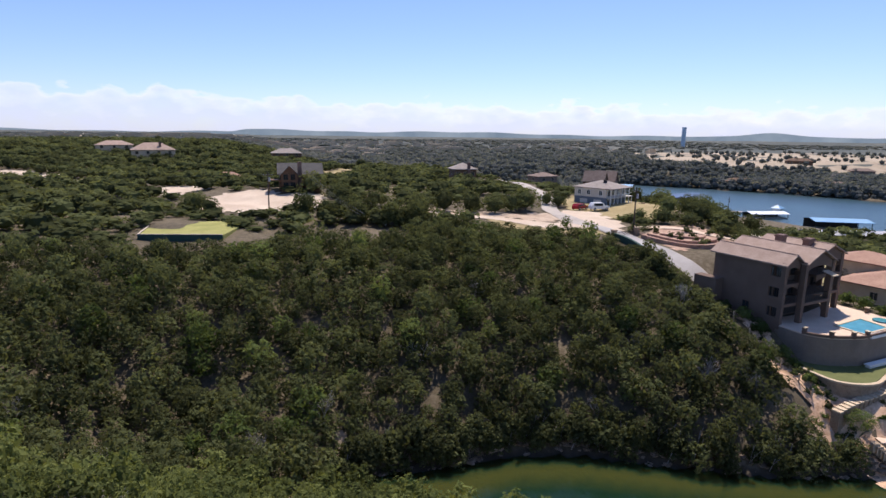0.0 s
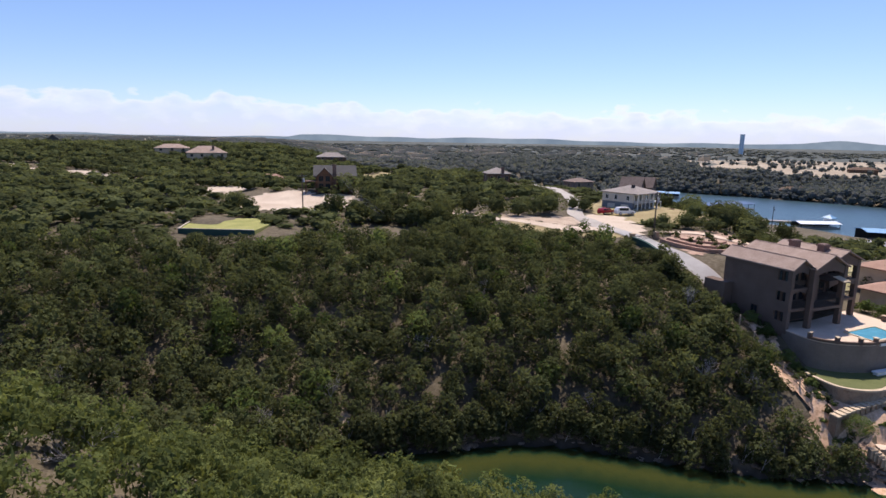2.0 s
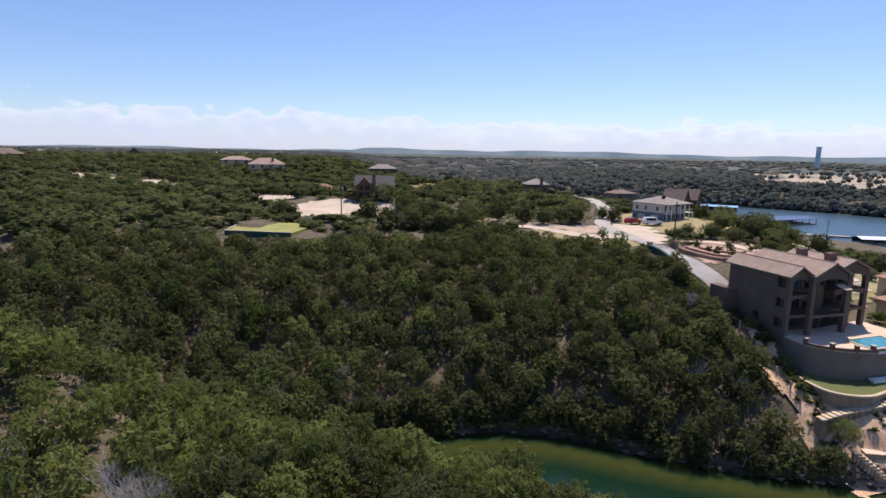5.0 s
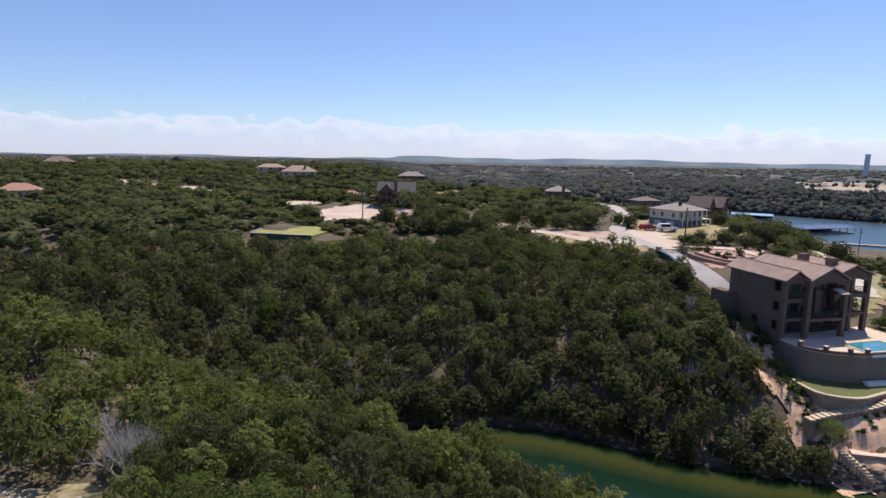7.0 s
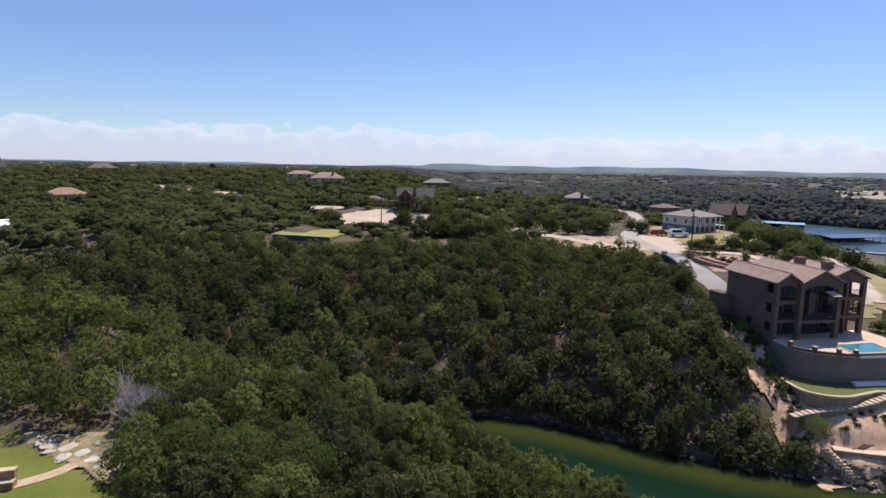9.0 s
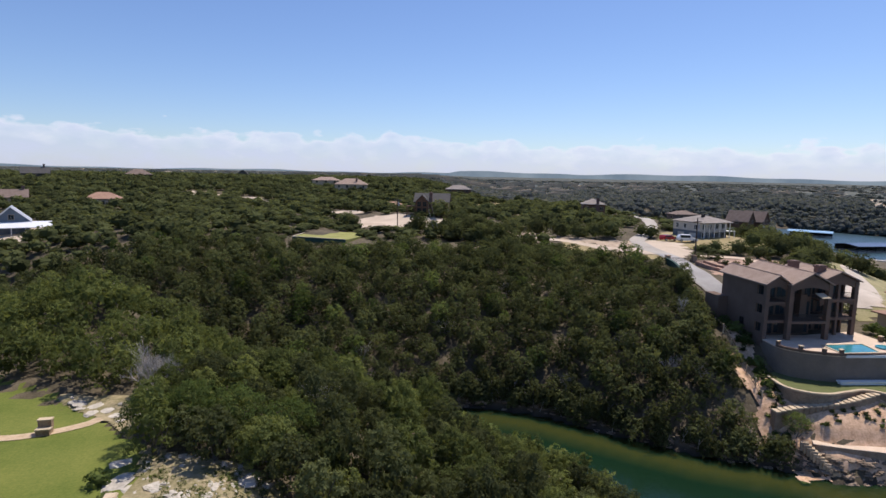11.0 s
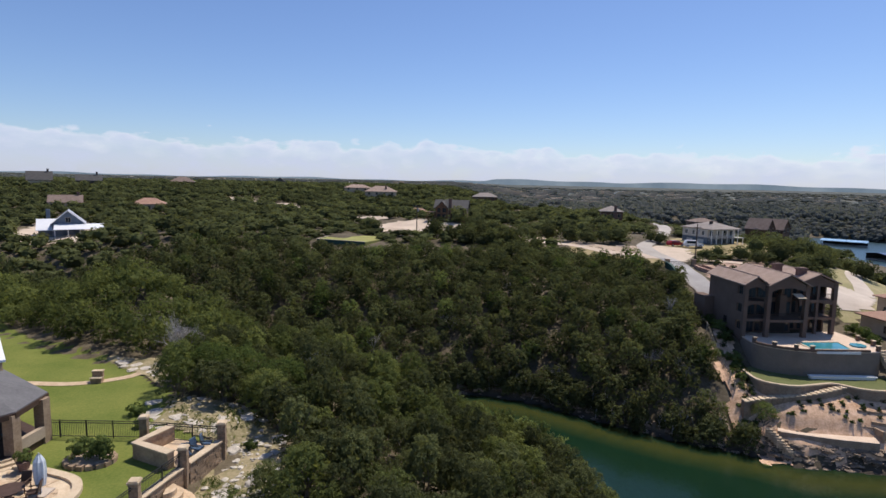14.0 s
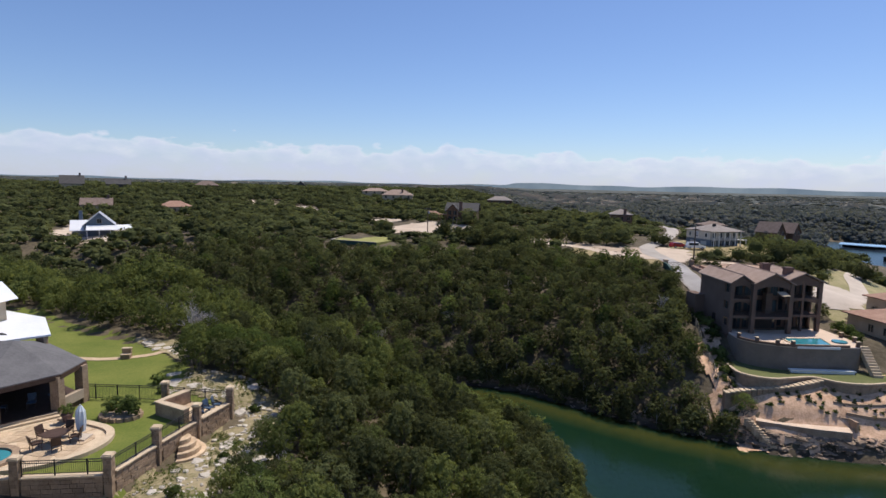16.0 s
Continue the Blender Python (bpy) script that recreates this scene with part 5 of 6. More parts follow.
part("porch_deck", slab(1.0, 7.0, -6.2, -4.02, 2.3, 2.5), M_LOG, cab)

# other houses near and far
simple_house("hip_roof_house", 66, 237, -10, 8, 7.5, 3.0, 2.2, M_LOG, M_SHINGLE_T, "small dark house with weathered tan hipped roof and chimney", "hip", 3, (1.2, -3.8, 5.4), 22.4)
row = simple_house("row_house", 124, 235, 38, 6.5, 8, 2.0, 3.6, M_LOG, M_SHINGLE_B, "steep brown-shingled lakeside row house", "gable", 2, None, 18.2, "y", "brown row houses")
copy_thing(row, pose(131.5, 237.5, 18.0, 0, 0, 38))
simple_house("shed_house", 105, 244, 5, 9, 7, 2.6, 1.6, M_SHINGLE_B, M_SHINGLE_B, "small low brown-roofed house among trees", "hip", 2, None, 19.0)
simple_house("tan_roof_house", -38, 352, 4, 18, 11, 2.6, 3.4, M_TANW, M_TILE, "long low house with broad brown roof among junipers", "hip", 4, (3, -3, 6.4), 26.2)
simple_house("tan_roof_house", -56, 378, 4, 16, 9, 2.2, 2.2, M_TANW, M_TILE, "tan-roofed low house behind junipers", "hip", 3, None, 28.2)
simple_house("tan_roof_house", 25, 368, -4, 15, 9, 2.0, 2.6, M_LOG, M_SHINGLE_T, "low house with pale tan hipped roof", "hip", 3, None, 24.6)
simple_house("ridge_house", -231, 337, 34, 12, 10, 4.0, 4.6, M_TANW, M_SHINGLE, "large house with steep grey-tan roofs on the ridge", "gable", 4, (4, 0, 10.2), 28.0)
simple_house("ridge_house", -212, 352, 30, 13, 8, 3.0, 3.2, M_SHINGLE, M_SHINGLE, "dark-roofed house on the ridge with chimney", "gable", 3, (4, 0, 8), 29.0)
simple_house("ridge_house", -180, 403, 22, 15, 10, 3.0, 3.4, M_LOG, M_SHINGLE_B, "long dark brown house on the ridge", "hip", 3, None, 28.6)
simple_house("ridge_house", -145, 513, 14, 13, 10, 3.4, 5.5, M_SHINGLE, M_SHINGLE, "dark steep-gabled house on the skyline", "gable", 2, None, 27.0, "y")
simple_house("stone_house", -161, 254, 30, 12, 9, 2.8, 2.8, M_TANW, M_SHINGLE_B, "cream stone house with grey-tan roof and chimney", "gable", 4, (4.5, 0, 7), 21.0)
simple_house("red_roof_house", -126.5, 256, 25, 13, 9, 2.8, 2.7, M_TANW, M_RED, "low house with red-brown hipped roof", "hip", 3, None, 20.7)
simple_house("brick_house", -12, 262, 0, 12, 8, 2.6, 2.4, M_TANW, M_RED, "far low house among trees", "hip", 2, None, 19.0)

wh = thing("white_roof_house", -113, 183, 17.0, 32, "blue-grey house with white metal roofs and a porch", "house")
part("wall", slab(-4, 4, -4, 6, -3, 4.2), M_BLUEW, wh)
part("roof", gable_roof(bmesh.new(), -4, 4, -4, 6, 4.2, 3.6, 0.5), M_GREYMETAL, wh)
part("gable", plate(bmesh.new(), [(-4, 4.2), (4, 4.2), (0, 7.7)], -3.98, 5.9), M_BLUEW, wh)
part("wing_wall", slab(-7.4, -4.01, -3, 4, -3, 2.6), M_BLUEW, wh)
part("wing_roof", gable_roof(bmesh.new(), -7.4, -3.5, -3.5, 4.5, 2.6, 2.6, 0.6, along="x"), M_METALROOF, wh)
part("porch_roof", plate_x(bmesh.new(), [(-9, 2.7), (-3.9, 3.9), (-3.9, 4.05), (-9, 2.85)], -3.5, 9.0), M_METALROOF, wh)
for x in (-3.2, 0, 3, 6, 8.7):
    part("porch_post", slab(x - 0.1, x + 0.1, -8.8, -8.6, -2.5, 2.75), M_WHITE, wh)
window_at(wh, 0, -4, 4.6, 1.2, 1.3)
part("chimney", slab(-5.6, -4.6, 1, 2, 2, 8.2), M_BLUEW, wh)

# raised grass plot with a dark green screen wall
plot = thing("screened_plot", 0, 0, 0, 0, "raised grass plot behind a dark green screen wall", "plot")
PLOT = [(-32.8, 160.5), (-19.6, 155.4), (-16.4, 163.5), (-19, 172), (-31, 174)]
PZ = g(-26, 162) + 0.4
part("screen_wall", wall_line(bmesh.new(), [PLOT[4], PLOT[0], PLOT[1]], 0.2, PZ - 3.2, PZ - 0.05), M_GREENTARP, plot)
part("grass", prism(bmesh.new(), [(x + 0.14, y + 0.16) for x, y in PLOT], PZ - 4, PZ - 0.12), M_PLOTGRASS, plot, "yellow-green grass")
part("rim", wall_line(bmesh.new(), [PLOT[4], PLOT[0], PLOT[1]], 0.26, PZ - 0.048, PZ + 0.06), M_CONC, plot)

# gate, gate posts and the utility poles
gate = thing("drive_gate", 53.2, 138, 17.7, 4, "black iron drive gate between stone posts", "gate")
for x in (-3.0, 3.0):
    part("gate_post", box(slab(x - 0.4, x + 0.4, -0.4, 0.4, -0.5, 2.0), x - 0.5, x + 0.5, -0.5, 0.5, 2.0, 2.15), M_STONE, gate)
bm = slab(-2.6, 2.6, -0.03, 0.03, 0.2, 0.26)
box(bm, -2.6, 2.6, -0.03, 0.03, 1.5, 1.56)
for i in range(27):
    box(bm, -2.6 + i * 0.2, -2.57 + i * 0.2, -0.02, 0.02, 0.2, 1.6)
part("gate_leaf", bm, M_IRON, gate)
hedge_line = smooth_line([(49.6, 137), (49.0, 131), (48.2, 125)], 5)
tagged(part("drive_fence", wall_line(bmesh.new(), hedge_line, 0.5, lambda x, y: g(x, y) - 0.3, lambda x, y: g(x, y) + 1.3), M_GREENTARP), "dark green screen fence along the drive", "fence")


def pole(x, y, h, wires=True):
    p = thing("utility_pole", x, y, g(x, y), 20, "dark wooden utility pole with crossarm", "pole", "utility poles")
    part("shaft", rod(bmesh.new(), (0, 0, -0.5), (0, 0, h), 0.17, 0.11, 8), M_POLE, p)
    part("crossarm", slab(-1.1, 1.1, -0.06, 0.06, h - 0.9, h - 0.75), M_POLE, p)
    for x in (-1, -0.4, 0.4, 1):
        part("insulator", rod(bmesh.new(), (x, 0, h - 0.75), (x, 0, h - 0.55), 0.05), M_GREYMETAL, p)
    part("transformer", rod(bmesh.new(), (0.3, -0.2, h - 2.2), (0.3, -0.2, h - 1.3), 0.22, 0.22, 10), M_GREYMETAL, p)
    return Vector((x, y, g(x, y) + h))


ends = [Vector((-90, 214, g(-90, 214) + 9.5)), pole(-8, 185, 8.5), pole(57.5, 140.5, 9.2), pole(108, 196, 9), pole(180, 218, 10)]
for a, b in zip(ends, ends[1:]):
    w = thing("power_line", 0, 0, 0, 0, "thin dark overhead power line", "cable", "overhead lines")
    for s in (-0.8, 0.8):
        bm = bmesh.new()
        pts = [a.lerp(b, i / 10) - Vector((0, 0, 0.6 + 1.1 * math.sin(math.pi * i / 10))) + Vector((s * 0.6, s * 0.6, 0)) for i in range(11)]
        for p, q in zip(pts, pts[1:]):
            rod(bm, p, q, 0.02, 0.02, 4)
        part("wire", bm, M_IRON, w)

# marina on the lake


def dock(x, y, turn, w, d, h, roof_mat, label, rise=0.8):
    t = thing("boat_dock", x, y, 0, turn, label, "boat dock", "covered docks of the marina")
    part("deck", slab(-w / 2, w / 2, -d / 2, d / 2, 0.15, 0.5), M_CONC, t)
    part("roof", gable_roof(bmesh.new(), -w / 2, w / 2, -d / 2, d / 2, h, rise, 0.5, along="x"), roof_mat, t)
    n = max(3, int(w // 5))
    for i in range(n + 1):
        for yy in (-d / 2 + 0.2, d / 2 - 0.2):
            x0 = -w / 2 + 0.2 + i * (w - 0.4) / n
            part("post", slab(x0 - 0.1, x0 + 0.1, yy - 0.1, yy + 0.1, 0.5, h), M_IRON, t)
    # near-black sheet along the far side below the roof
    part("dark_back", slab(-w / 2, w / 2, d / 2 - 0.15, d / 2, 0.5, h), M_DARKIN, t)
    return t


dock(241, 304, 8, 38, 14, 3.2, M_NAVYROOF, "covered boat dock with dark navy metal roof on the lake")
dock(257, 376, -40, 24, 12, 3.0, M_BLUEROOF, "covered boat dock with pale blue metal roof on the lake")
dock(222, 199, -35, 21, 12, 4.2, M_BLUEROOF, "covered boat dock with blue metal roof on the lake")
dock(192, 176, -28, 30, 11, 4.4, M_GREYMETAL, "long covered boat dock with pale grey roof by the shore")
dock(228, 236, -20, 18, 8, 2.2, M_METALROOF, "floating marina store with white roof")
gz = thing("dock_gazebo", 239, 238, 0, 10, "small white cupola-roofed gazebo on the dock", "gazebo")
part("wall", slab(-1.6, 1.6, -1.6, 1.6, 0.4, 3.8), M_WHITE, gz)
part("roof", hip_roof(bmesh.new(), -1.9, 1.9, -1.9, 1.9, 3.8, 1.8), M_BLUEROOF, gz)
tagged(part("pier", wall_line(bmesh.new(), [(204, 268), (226, 256), (240, 248)], 2.4, 0.2, 0.7), M_CONC), "long floating concrete walkway on the lake", "pier")
tw = thing("water_tower", 1010, 1026, 12, 0, "tall slim blue-grey water standpipe on the horizon", "tower")
part("shaft", rod(bmesh.new(), (0, 0, -5), (0, 0, 46), 4.6, 4.6, 20), M_TOWER, tw)
part("rim", rod(bmesh.new(), (0, 0, 46), (0, 0, 47.5), 5.0, 5.0, 20), M_TOWER, tw)
for x, y, w, m in ((345, 345, 18, M_LOG), (388, 303, 16, M_SHINGLE_B), (520, 420, 22, M_LOG), (560, 385, 20, M_SHINGLE_B), (470, 350, 16, M_SHINGLE)):
    simple_house("pasture_house", x, y, -40, w, 9, 2.8, 2.6, m, m, "dark low house in the dry pasture over the lake", "hip", 3)

# far town: pale specks of houses on the plain
rngt = np.random.default_rng(11)
bm = bmesh.new()
for _ in range(430):
    r, a = rngt.uniform(640, 1700), radians(rngt.uniform(-30, 44) if rngt.random() < 0.5 else rngt.uniform(-8, 24))
    if 0.35 < math.degrees(a) / 44 and r < 900:
        continue
    x, y = r * math.sin(a), r * math.cos(a)
    w, h = rngt.uniform(4, 10), rngt.uniform(3, 5)
    zz = g(x, y)
    box(bm, x - w, x + w, y - 5, y + 5, zz - 3, zz + h)
    prism(bm, [(x - w - 0.5, y - 5.5), (x + w + 0.5, y - 5.5), (x + w * 0.5, y), (x - w * 0.5, y)], zz + h, zz + h + 1.5)
tagged(part("far_town", bm, M_TANW), "pale scattered houses of a far settlement", "town", kind="stuff")

# ---- the near yard ----
Z0 = 18.62


def stone_column(x, y, h=1.45, base=Z0):
    c = thing("stone_column", x, y, base, 8, "square limestone fence column with pale cap", "column", "columns of the yard fence")
    bm = bmesh.new()
    box(bm, -0.26, 0.26, -0.26, 0.26, -1.6, h)
    part("shaft", bm, M_STONE, c)
    # courses of stones, each proud of the core by its own amount
    rr = random.Random(int(x * 10))
    z = -0.2
    while z < h - 0.1:
        k = rr.uniform(0.16, 0.28)
        for a in range(4):
            rr.random()
            cut = rr.uniform(-0.1, 0.1)
            for p, q in ((-0.28, cut - 0.012), (cut + 0.012, 0.28)):
                o = 0.262 + rr.uniform(0.01, 0.045)
                bm = slab(p, q, -o, -0.2, z + 0.012, min(z + k, h) - 0.012)
                st = part("stone", bm, M_STONE, c)
                st.matrix_basis = pose(0, 0, 0, 0, 0, 90 * a)
        z += k
    part("cap", box(slab(-0.36, 0.36, -0.36, 0.36, h, h + 0.1), -0.3, 0.3, -0.3, 0.3, h + 0.1, h + 0.16), M_CAP, c)
    c.scale = (0.82, 0.82, 1)
    return c


COLS = [(-20.9, 36.0), (-16.0, 36.8), (-15.3, 40.6), (-14.5, 44.4), (-13.6, 47.9), (-19.0, 48.5)]
for x, y in COLS:
    stone_column(x, y)


def stone_run(a, b, z0, z1, top=True):
    """A low wall of squared stones between two plan points."""
    a, b = Vector(a), Vector(b)
    n = (b - a).length
    w = thing("stone_wall", a.x, a.y, Z0, math.degrees(math.atan2(b.y - a.y, b.x - a.x)), "low coursed limestone wall of the yard", "wall", "walls of the yard")
    part("core", slab(0.3, n - 0.3, -0.15, 0.15, z0 - 0.5, z1 - 0.03), M_STONE, w)
    rr = random.Random(int(a.x * 7 + b.y))
    z = z0
    while z < z1 - 0.05:
        k = min(rr.uniform(0.2, 0.3), z1 - z)
        x = 0.3
        while x < n - 0.35:
            l = min(rr.uniform(0.35, 0.7), n - 0.3 - x)
            o = 0.152 + rr.uniform(0.01, 0.05)
            part("stone", slab(x + 0.012, x + l - 0.012, -o, 0.17, z + 0.012, z + k - 0.012), M_STONE, w)
            x += l
        z += k
    if top:
        part("coping", slab(0.3, n - 0.3, -0.24, 0.24, z1, z1 + 0.08), M_CAP, w)
    return w


def iron_fence(a, b, z0, h, end=0.3):
    a, b = Vector(a), Vector(b)
    n = (b - a).length
    f = thing("iron_fence", a.x, a.y, z0, math.degrees(math.atan2(b.y - a.y, b.x - a.x)), "black iron picket fence panel", "fence", "fence of the yard")
    for z in (0.12, h - 0.05, h - 0.2):
        part("rail", slab(0.3, n - 0.3, -0.02, 0.02, z - 0.02, z + 0.02), M_IRON, f)
    k = 0.3
    while k < n - 0.3:
        part("post", slab(k - 0.03, k + 0.03, -0.03, 0.03, -0.2, h), M_IRON, f)
        k += 1.75
    bm = bmesh.new()
    k = 0.42
    while k < n - 0.35:
        box(bm, k - 0.008, k + 0.008, -0.008, 0.008, 0.12, h - 0.05)
        k += 0.115
    part("picket_panel", bm, M_IRON, f)


for i in range(4):
    stone_run(COLS[i], COLS[i + 1], -1.6, 0.35 if i else 0.3)
    if i < 3:
        iron_fence(COLS[i], COLS[i + 1], Z0 + 0.4, 0.95)
iron_fence(COLS[4], COLS[5], Z0, 1.25)
iron_fence(COLS[5], (-25.5, 48.4), Z0, 1.25)
stone_run(COLS[0], (-26, 35.4), -1.6, 0.3)

# round steps outside the wall
rs = thing("round_steps", -14.7, 42.6, 17.0, 12, "half-round pale stone steps against the wall", "stairs")
rs.scale = (1.05, 1.1, 1.0)
for i in range(5):
    r = 1.75 - i * 0.3
    pts = [(r * math.cos(radians(a)), r * math.sin(radians(a))) for a in range(-90, 91, 15)]
    part("step", prism(bmesh.new(), pts, -0.6 if i == 0 else i * 0.32 - 0.02, 0.3 + i * 0.32), M_FLAG, rs)

# grill court
gc = thing("grill_counter", 0, 0, Z0, 0, "stuccoed low counter wall with pale stone top", "counter")
GL = [(-17.1, 48.4), (-18.1, 45.9), (-15.4, 44.7)]
part("wall", wall_line(bmesh.new(), GL, 0.45, -0.3, 0.98), M_STONE, gc)
part("top", wall_line(bmesh.new(), GL, 0.6, 0.98, 1.07), M_CAP, gc)
tagged(part("grill_paving", prism(bmesh.new(), [(-18, 46), (-15.2, 44.9), (-14, 47.7), (-17, 48.6)], Z0 - 0.3, Z0 + 0.03), M_FLAG), "pale paved floor of the grill court", "paving", kind="structure")


def chair(x, y, z, turn, frame_mat, seat_mat, label, group):
    c = thing("patio_chair", x, y, z, turn, label, "chair", group)
    part("seat", slab(-0.27, 0.27, -0.27, 0.27, 0.40, 0.47), seat_mat, c)
    part("backrest", plate_x(bmesh.new(), [(0.24, 0.45), (0.30, 0.45), (0.42, 1.0), (0.36, 1.0)], -0.27, 0.27), seat_mat, c)
    for a in (-0.25, 0.25):
        for b in (-0.25, 0.25):
            part("leg", rod(bmesh.new(), (a, b, 0), (a, b, 0.42), 0.025), frame_mat, c)
        part("arm", slab(a - 0.03, a + 0.03, -0.25, 0.3, 0.62, 0.66), frame_mat, c)
    return c


for x, y, t in ((-14.9, 45.6, 40), (-14.6, 46.5, 75), (-14.3, 47.2, 100), (-15.2, 46.3, 200)):
    chair(x, y, Z0 + 0.04, t, M_IRON, M_BLUEGEAR, "blue-black folding chair on the paved court", "chairs of the grill court")

# flagstone patio
PATIO = smooth_line([(-30, 35.9), (-25, 36.4), (-22.6, 37.0), (-20.6, 38.0), (-19.3, 39.6), (-19.1, 41.4), (-20.0, 42.9), (-22.3, 43.8), (-24.4, 44.3)], 4) + [(-27, 42), (-31, 40)]
pt = thing("patio", 0, 0, 0, 0, "curved flagstone patio with a raised stone edge", "patio", kind="structure")
part("bed", prism(bmesh.new(), PATIO, Z0 - 0.4, Z0 + 0.1), M_CAP, pt)
part("edge", wall_line(bmesh.new(), PATIO[4:-2], 0.5, Z0 - 0.3, Z0 + 0.26), M_CAP, pt, "rounded stone rim")
rr = random.Random(4)
NX, NY, CELL = 15, 11, 0.82
jit = {(i, j): (-31 + i * CELL + rr.uniform(-0.24, 0.24) + (j % 2) * 0.35, 35.6 + j * CELL + rr.uniform(-0.24, 0.24)) for i in range(NX + 1) for j in range(NY + 1)}
for i in range(NX):
    for j in range(NY):
        q = [jit[i, j], jit[i + 1, j], jit[i + 1, j + 1], jit[i, j + 1]]
        cx, cy = sum(p[0] for p in q) / 4, sum(p[1] for p in q) / 4
        if not inside(PATIO, [p[0] for p in q], [p[1] for p in q]).all() or math.hypot(cx + 24.6, cy - 38.2) < 1.9:
            continue
        q = [(cx + (x - cx) * 0.94, cy + (y - cy) * 0.94) for x, y in q]
        part("flagstone", prism(bmesh.new(), q, Z0 + 0.05, Z0 + 0.13 + rr.uniform(-0.008, 0.012)), M_FLAG, pt)
ht = thing("hot_tub", -24.6, 38.2, Z0, 0, "round stone-edged spa with turquoise water in the patio", "spa")
circ = [(1.25 * math.cos(a * math.pi / 12), 1.25 * math.sin(a * math.pi / 12)) for a in range(24)]
part("water", prism(bmesh.new(), circ, -0.2, 0.16), M_POOL, ht)
part("edge", wall_line(bmesh.new(), [(1.2 * x, 1.2 * y) for x, y in circ + circ[:1]], 0.42, 0.05, 0.3), M_STONE, ht)

tb = thing("patio_table", -22.0, 40.6, Z0 + 0.13, 0, "round dark wooden patio table", "table")
part("tabletop", rod(bmesh.new(), (0, 0, 0.70), (0, 0, 0.75), 0.75, 0.75, 24), M_BROWNWOOD, tb)
part("pedestal", rod(bmesh.new(), (0, 0, 0), (0, 0, 0.7), 0.22, 0.12, 10), M_BROWNWOOD, tb)
for k in range(5):
    a = k * 72 + 20
    chair(-22.0 + 1.12 * math.cos(radians(a)), 40.6 + 1.12 * math.sin(radians(a)), Z0 + 0.13, a - 90, M_BROWNWOOD, M_BROWNWOOD, "dark wooden patio chair at the round table", "chairs round the patio table")
um = thing("patio_umbrella", -20.9, 41.5, Z0 + 0.13, 0, "closed pale blue patio umbrella on a square base", "umbrella")
part("base", slab(-0.45, 0.45, -0.45, 0.45, 0, 0.12), M_CONC, um)
part("pole", rod(bmesh.new(), (0, 0, 0), (0, 0, 2.35), 0.03, 0.03, 8), M_WHITE, um)
bm = bmesh.new()
rings = []
for z, r in ((0.5, 0.19), (0.9, 0.25), (1.4, 0.27), (1.9, 0.24), (2.25, 0.08)):
    rings.append([bm.verts.new((r * (1 + 0.22 * (k % 2)) * math.cos(k * math.pi / 8), r * (1 + 0.22 * (k % 2)) * math.sin(k * math.pi / 8), z)) for k in range(16)])
for a, b in zip(rings, rings[1:]):
    for k in range(16):
        bm.faces.new((a[k], a[(k + 1) % 16], b[(k + 1) % 16], b[k]))
part("canopy", bm, M_BLUECLOTH, um, "folded pale blue canvas")


def bush(name, x, y, z, r, h, material, label, category="shrub", n=14, leaves=40, size=0.1, group=""):
    t = tagged(new(name, tris_mesh(name, crown(n, leaves, size, h, r, 0.05, True), material)), label, category, group)
    t.matrix_basis = pose(x, y, z)
    return t


pl = thing("round_planter", -20.6, 45.3, Z0, 0, "low ring of limestone holding a shrub bed", "planter")
for k in range(16):
    a = k * math.pi / 8
    st = part("stone", slab(-0.2, 0.2, -0.16, 0.16, -0.1, 0.28), M_STONE, pl)
    st.matrix_basis = pose(1.35 * math.cos(a), 1.0 * math.sin(a), 0, 0, 0, math.degrees(a) + 90)
part("soil", prism(bmesh.new(), [(1.3 * math.cos(k * math.pi / 8), 0.95 * math.sin(k * math.pi / 8)) for k in range(16)], 0, 0.18), M_ROUGHDIRT, pl)
for dx, dy, r in ((-0.7, 0.1, 0.8), (0.25, 0.25, 0.95), (0.9, -0.1, 0.65)):
    bush("flower_shrub", -20.6 + dx, 45.3 + dy, Z0 + 0.15, r, 1.5, M_OAK, "leafy green shrub in the round planter", group="planter shrubs")
pot = thing("plant_pot", -23.6, 43.9, Z0 + 0.1, 0, "tall brown clay pot beside the steps", "pot")
part("body", rod(bmesh.new(), (0, 0, 0), (0, 0, 0.55), 0.24, 0.36, 14), M_BRICK, pot)
part("rim", rod(bmesh.new(), (0, 0, 0.55), (0, 0, 0.63), 0.4, 0.4, 14), M_BRICK, pot)
bush("potted_shrub", -23.6, 43.9, Z0 + 0.68, 0.5, 0.75, M_OAK, "bushy green plant in the clay pot", n=9)

# covered pavilion
pav = thing("pavilion", 0, 0, 0, 0, "open stone-columned pavilion with dark grey shingle roof", "pavilion")
PV = [(-25.2, 48.4), (-24.9, 45.2), (-27.5, 41.2), (-38, 35.5), (-44, 44), (-32, 53)]
bm = bmesh.new()
lo_ = [bm.verts.new((x, y, 21.55)) for x, y in PV]
up_ = [bm.verts.new((x, y, 21.75)) for x, y in PV]
ra, rb = bm.verts.new((-29.4, 46.6, 23.7)), bm.verts.new((-37.5, 44.3, 23.72))
bm.faces.new(lo_[::-1])
for k in range(6):
    bm.faces.new((lo_[k], lo_[(k + 1) % 6], up_[(k + 1) % 6], up_[k]))
for f in ((0, 1, ra), (1, 2, ra), (2, 3, rb, ra), (3, 4, rb), (4, 5, rb), (5, 0, ra, rb)):
    bm.faces.new([up_[v] if isinstance(v, int) else v for v in f])
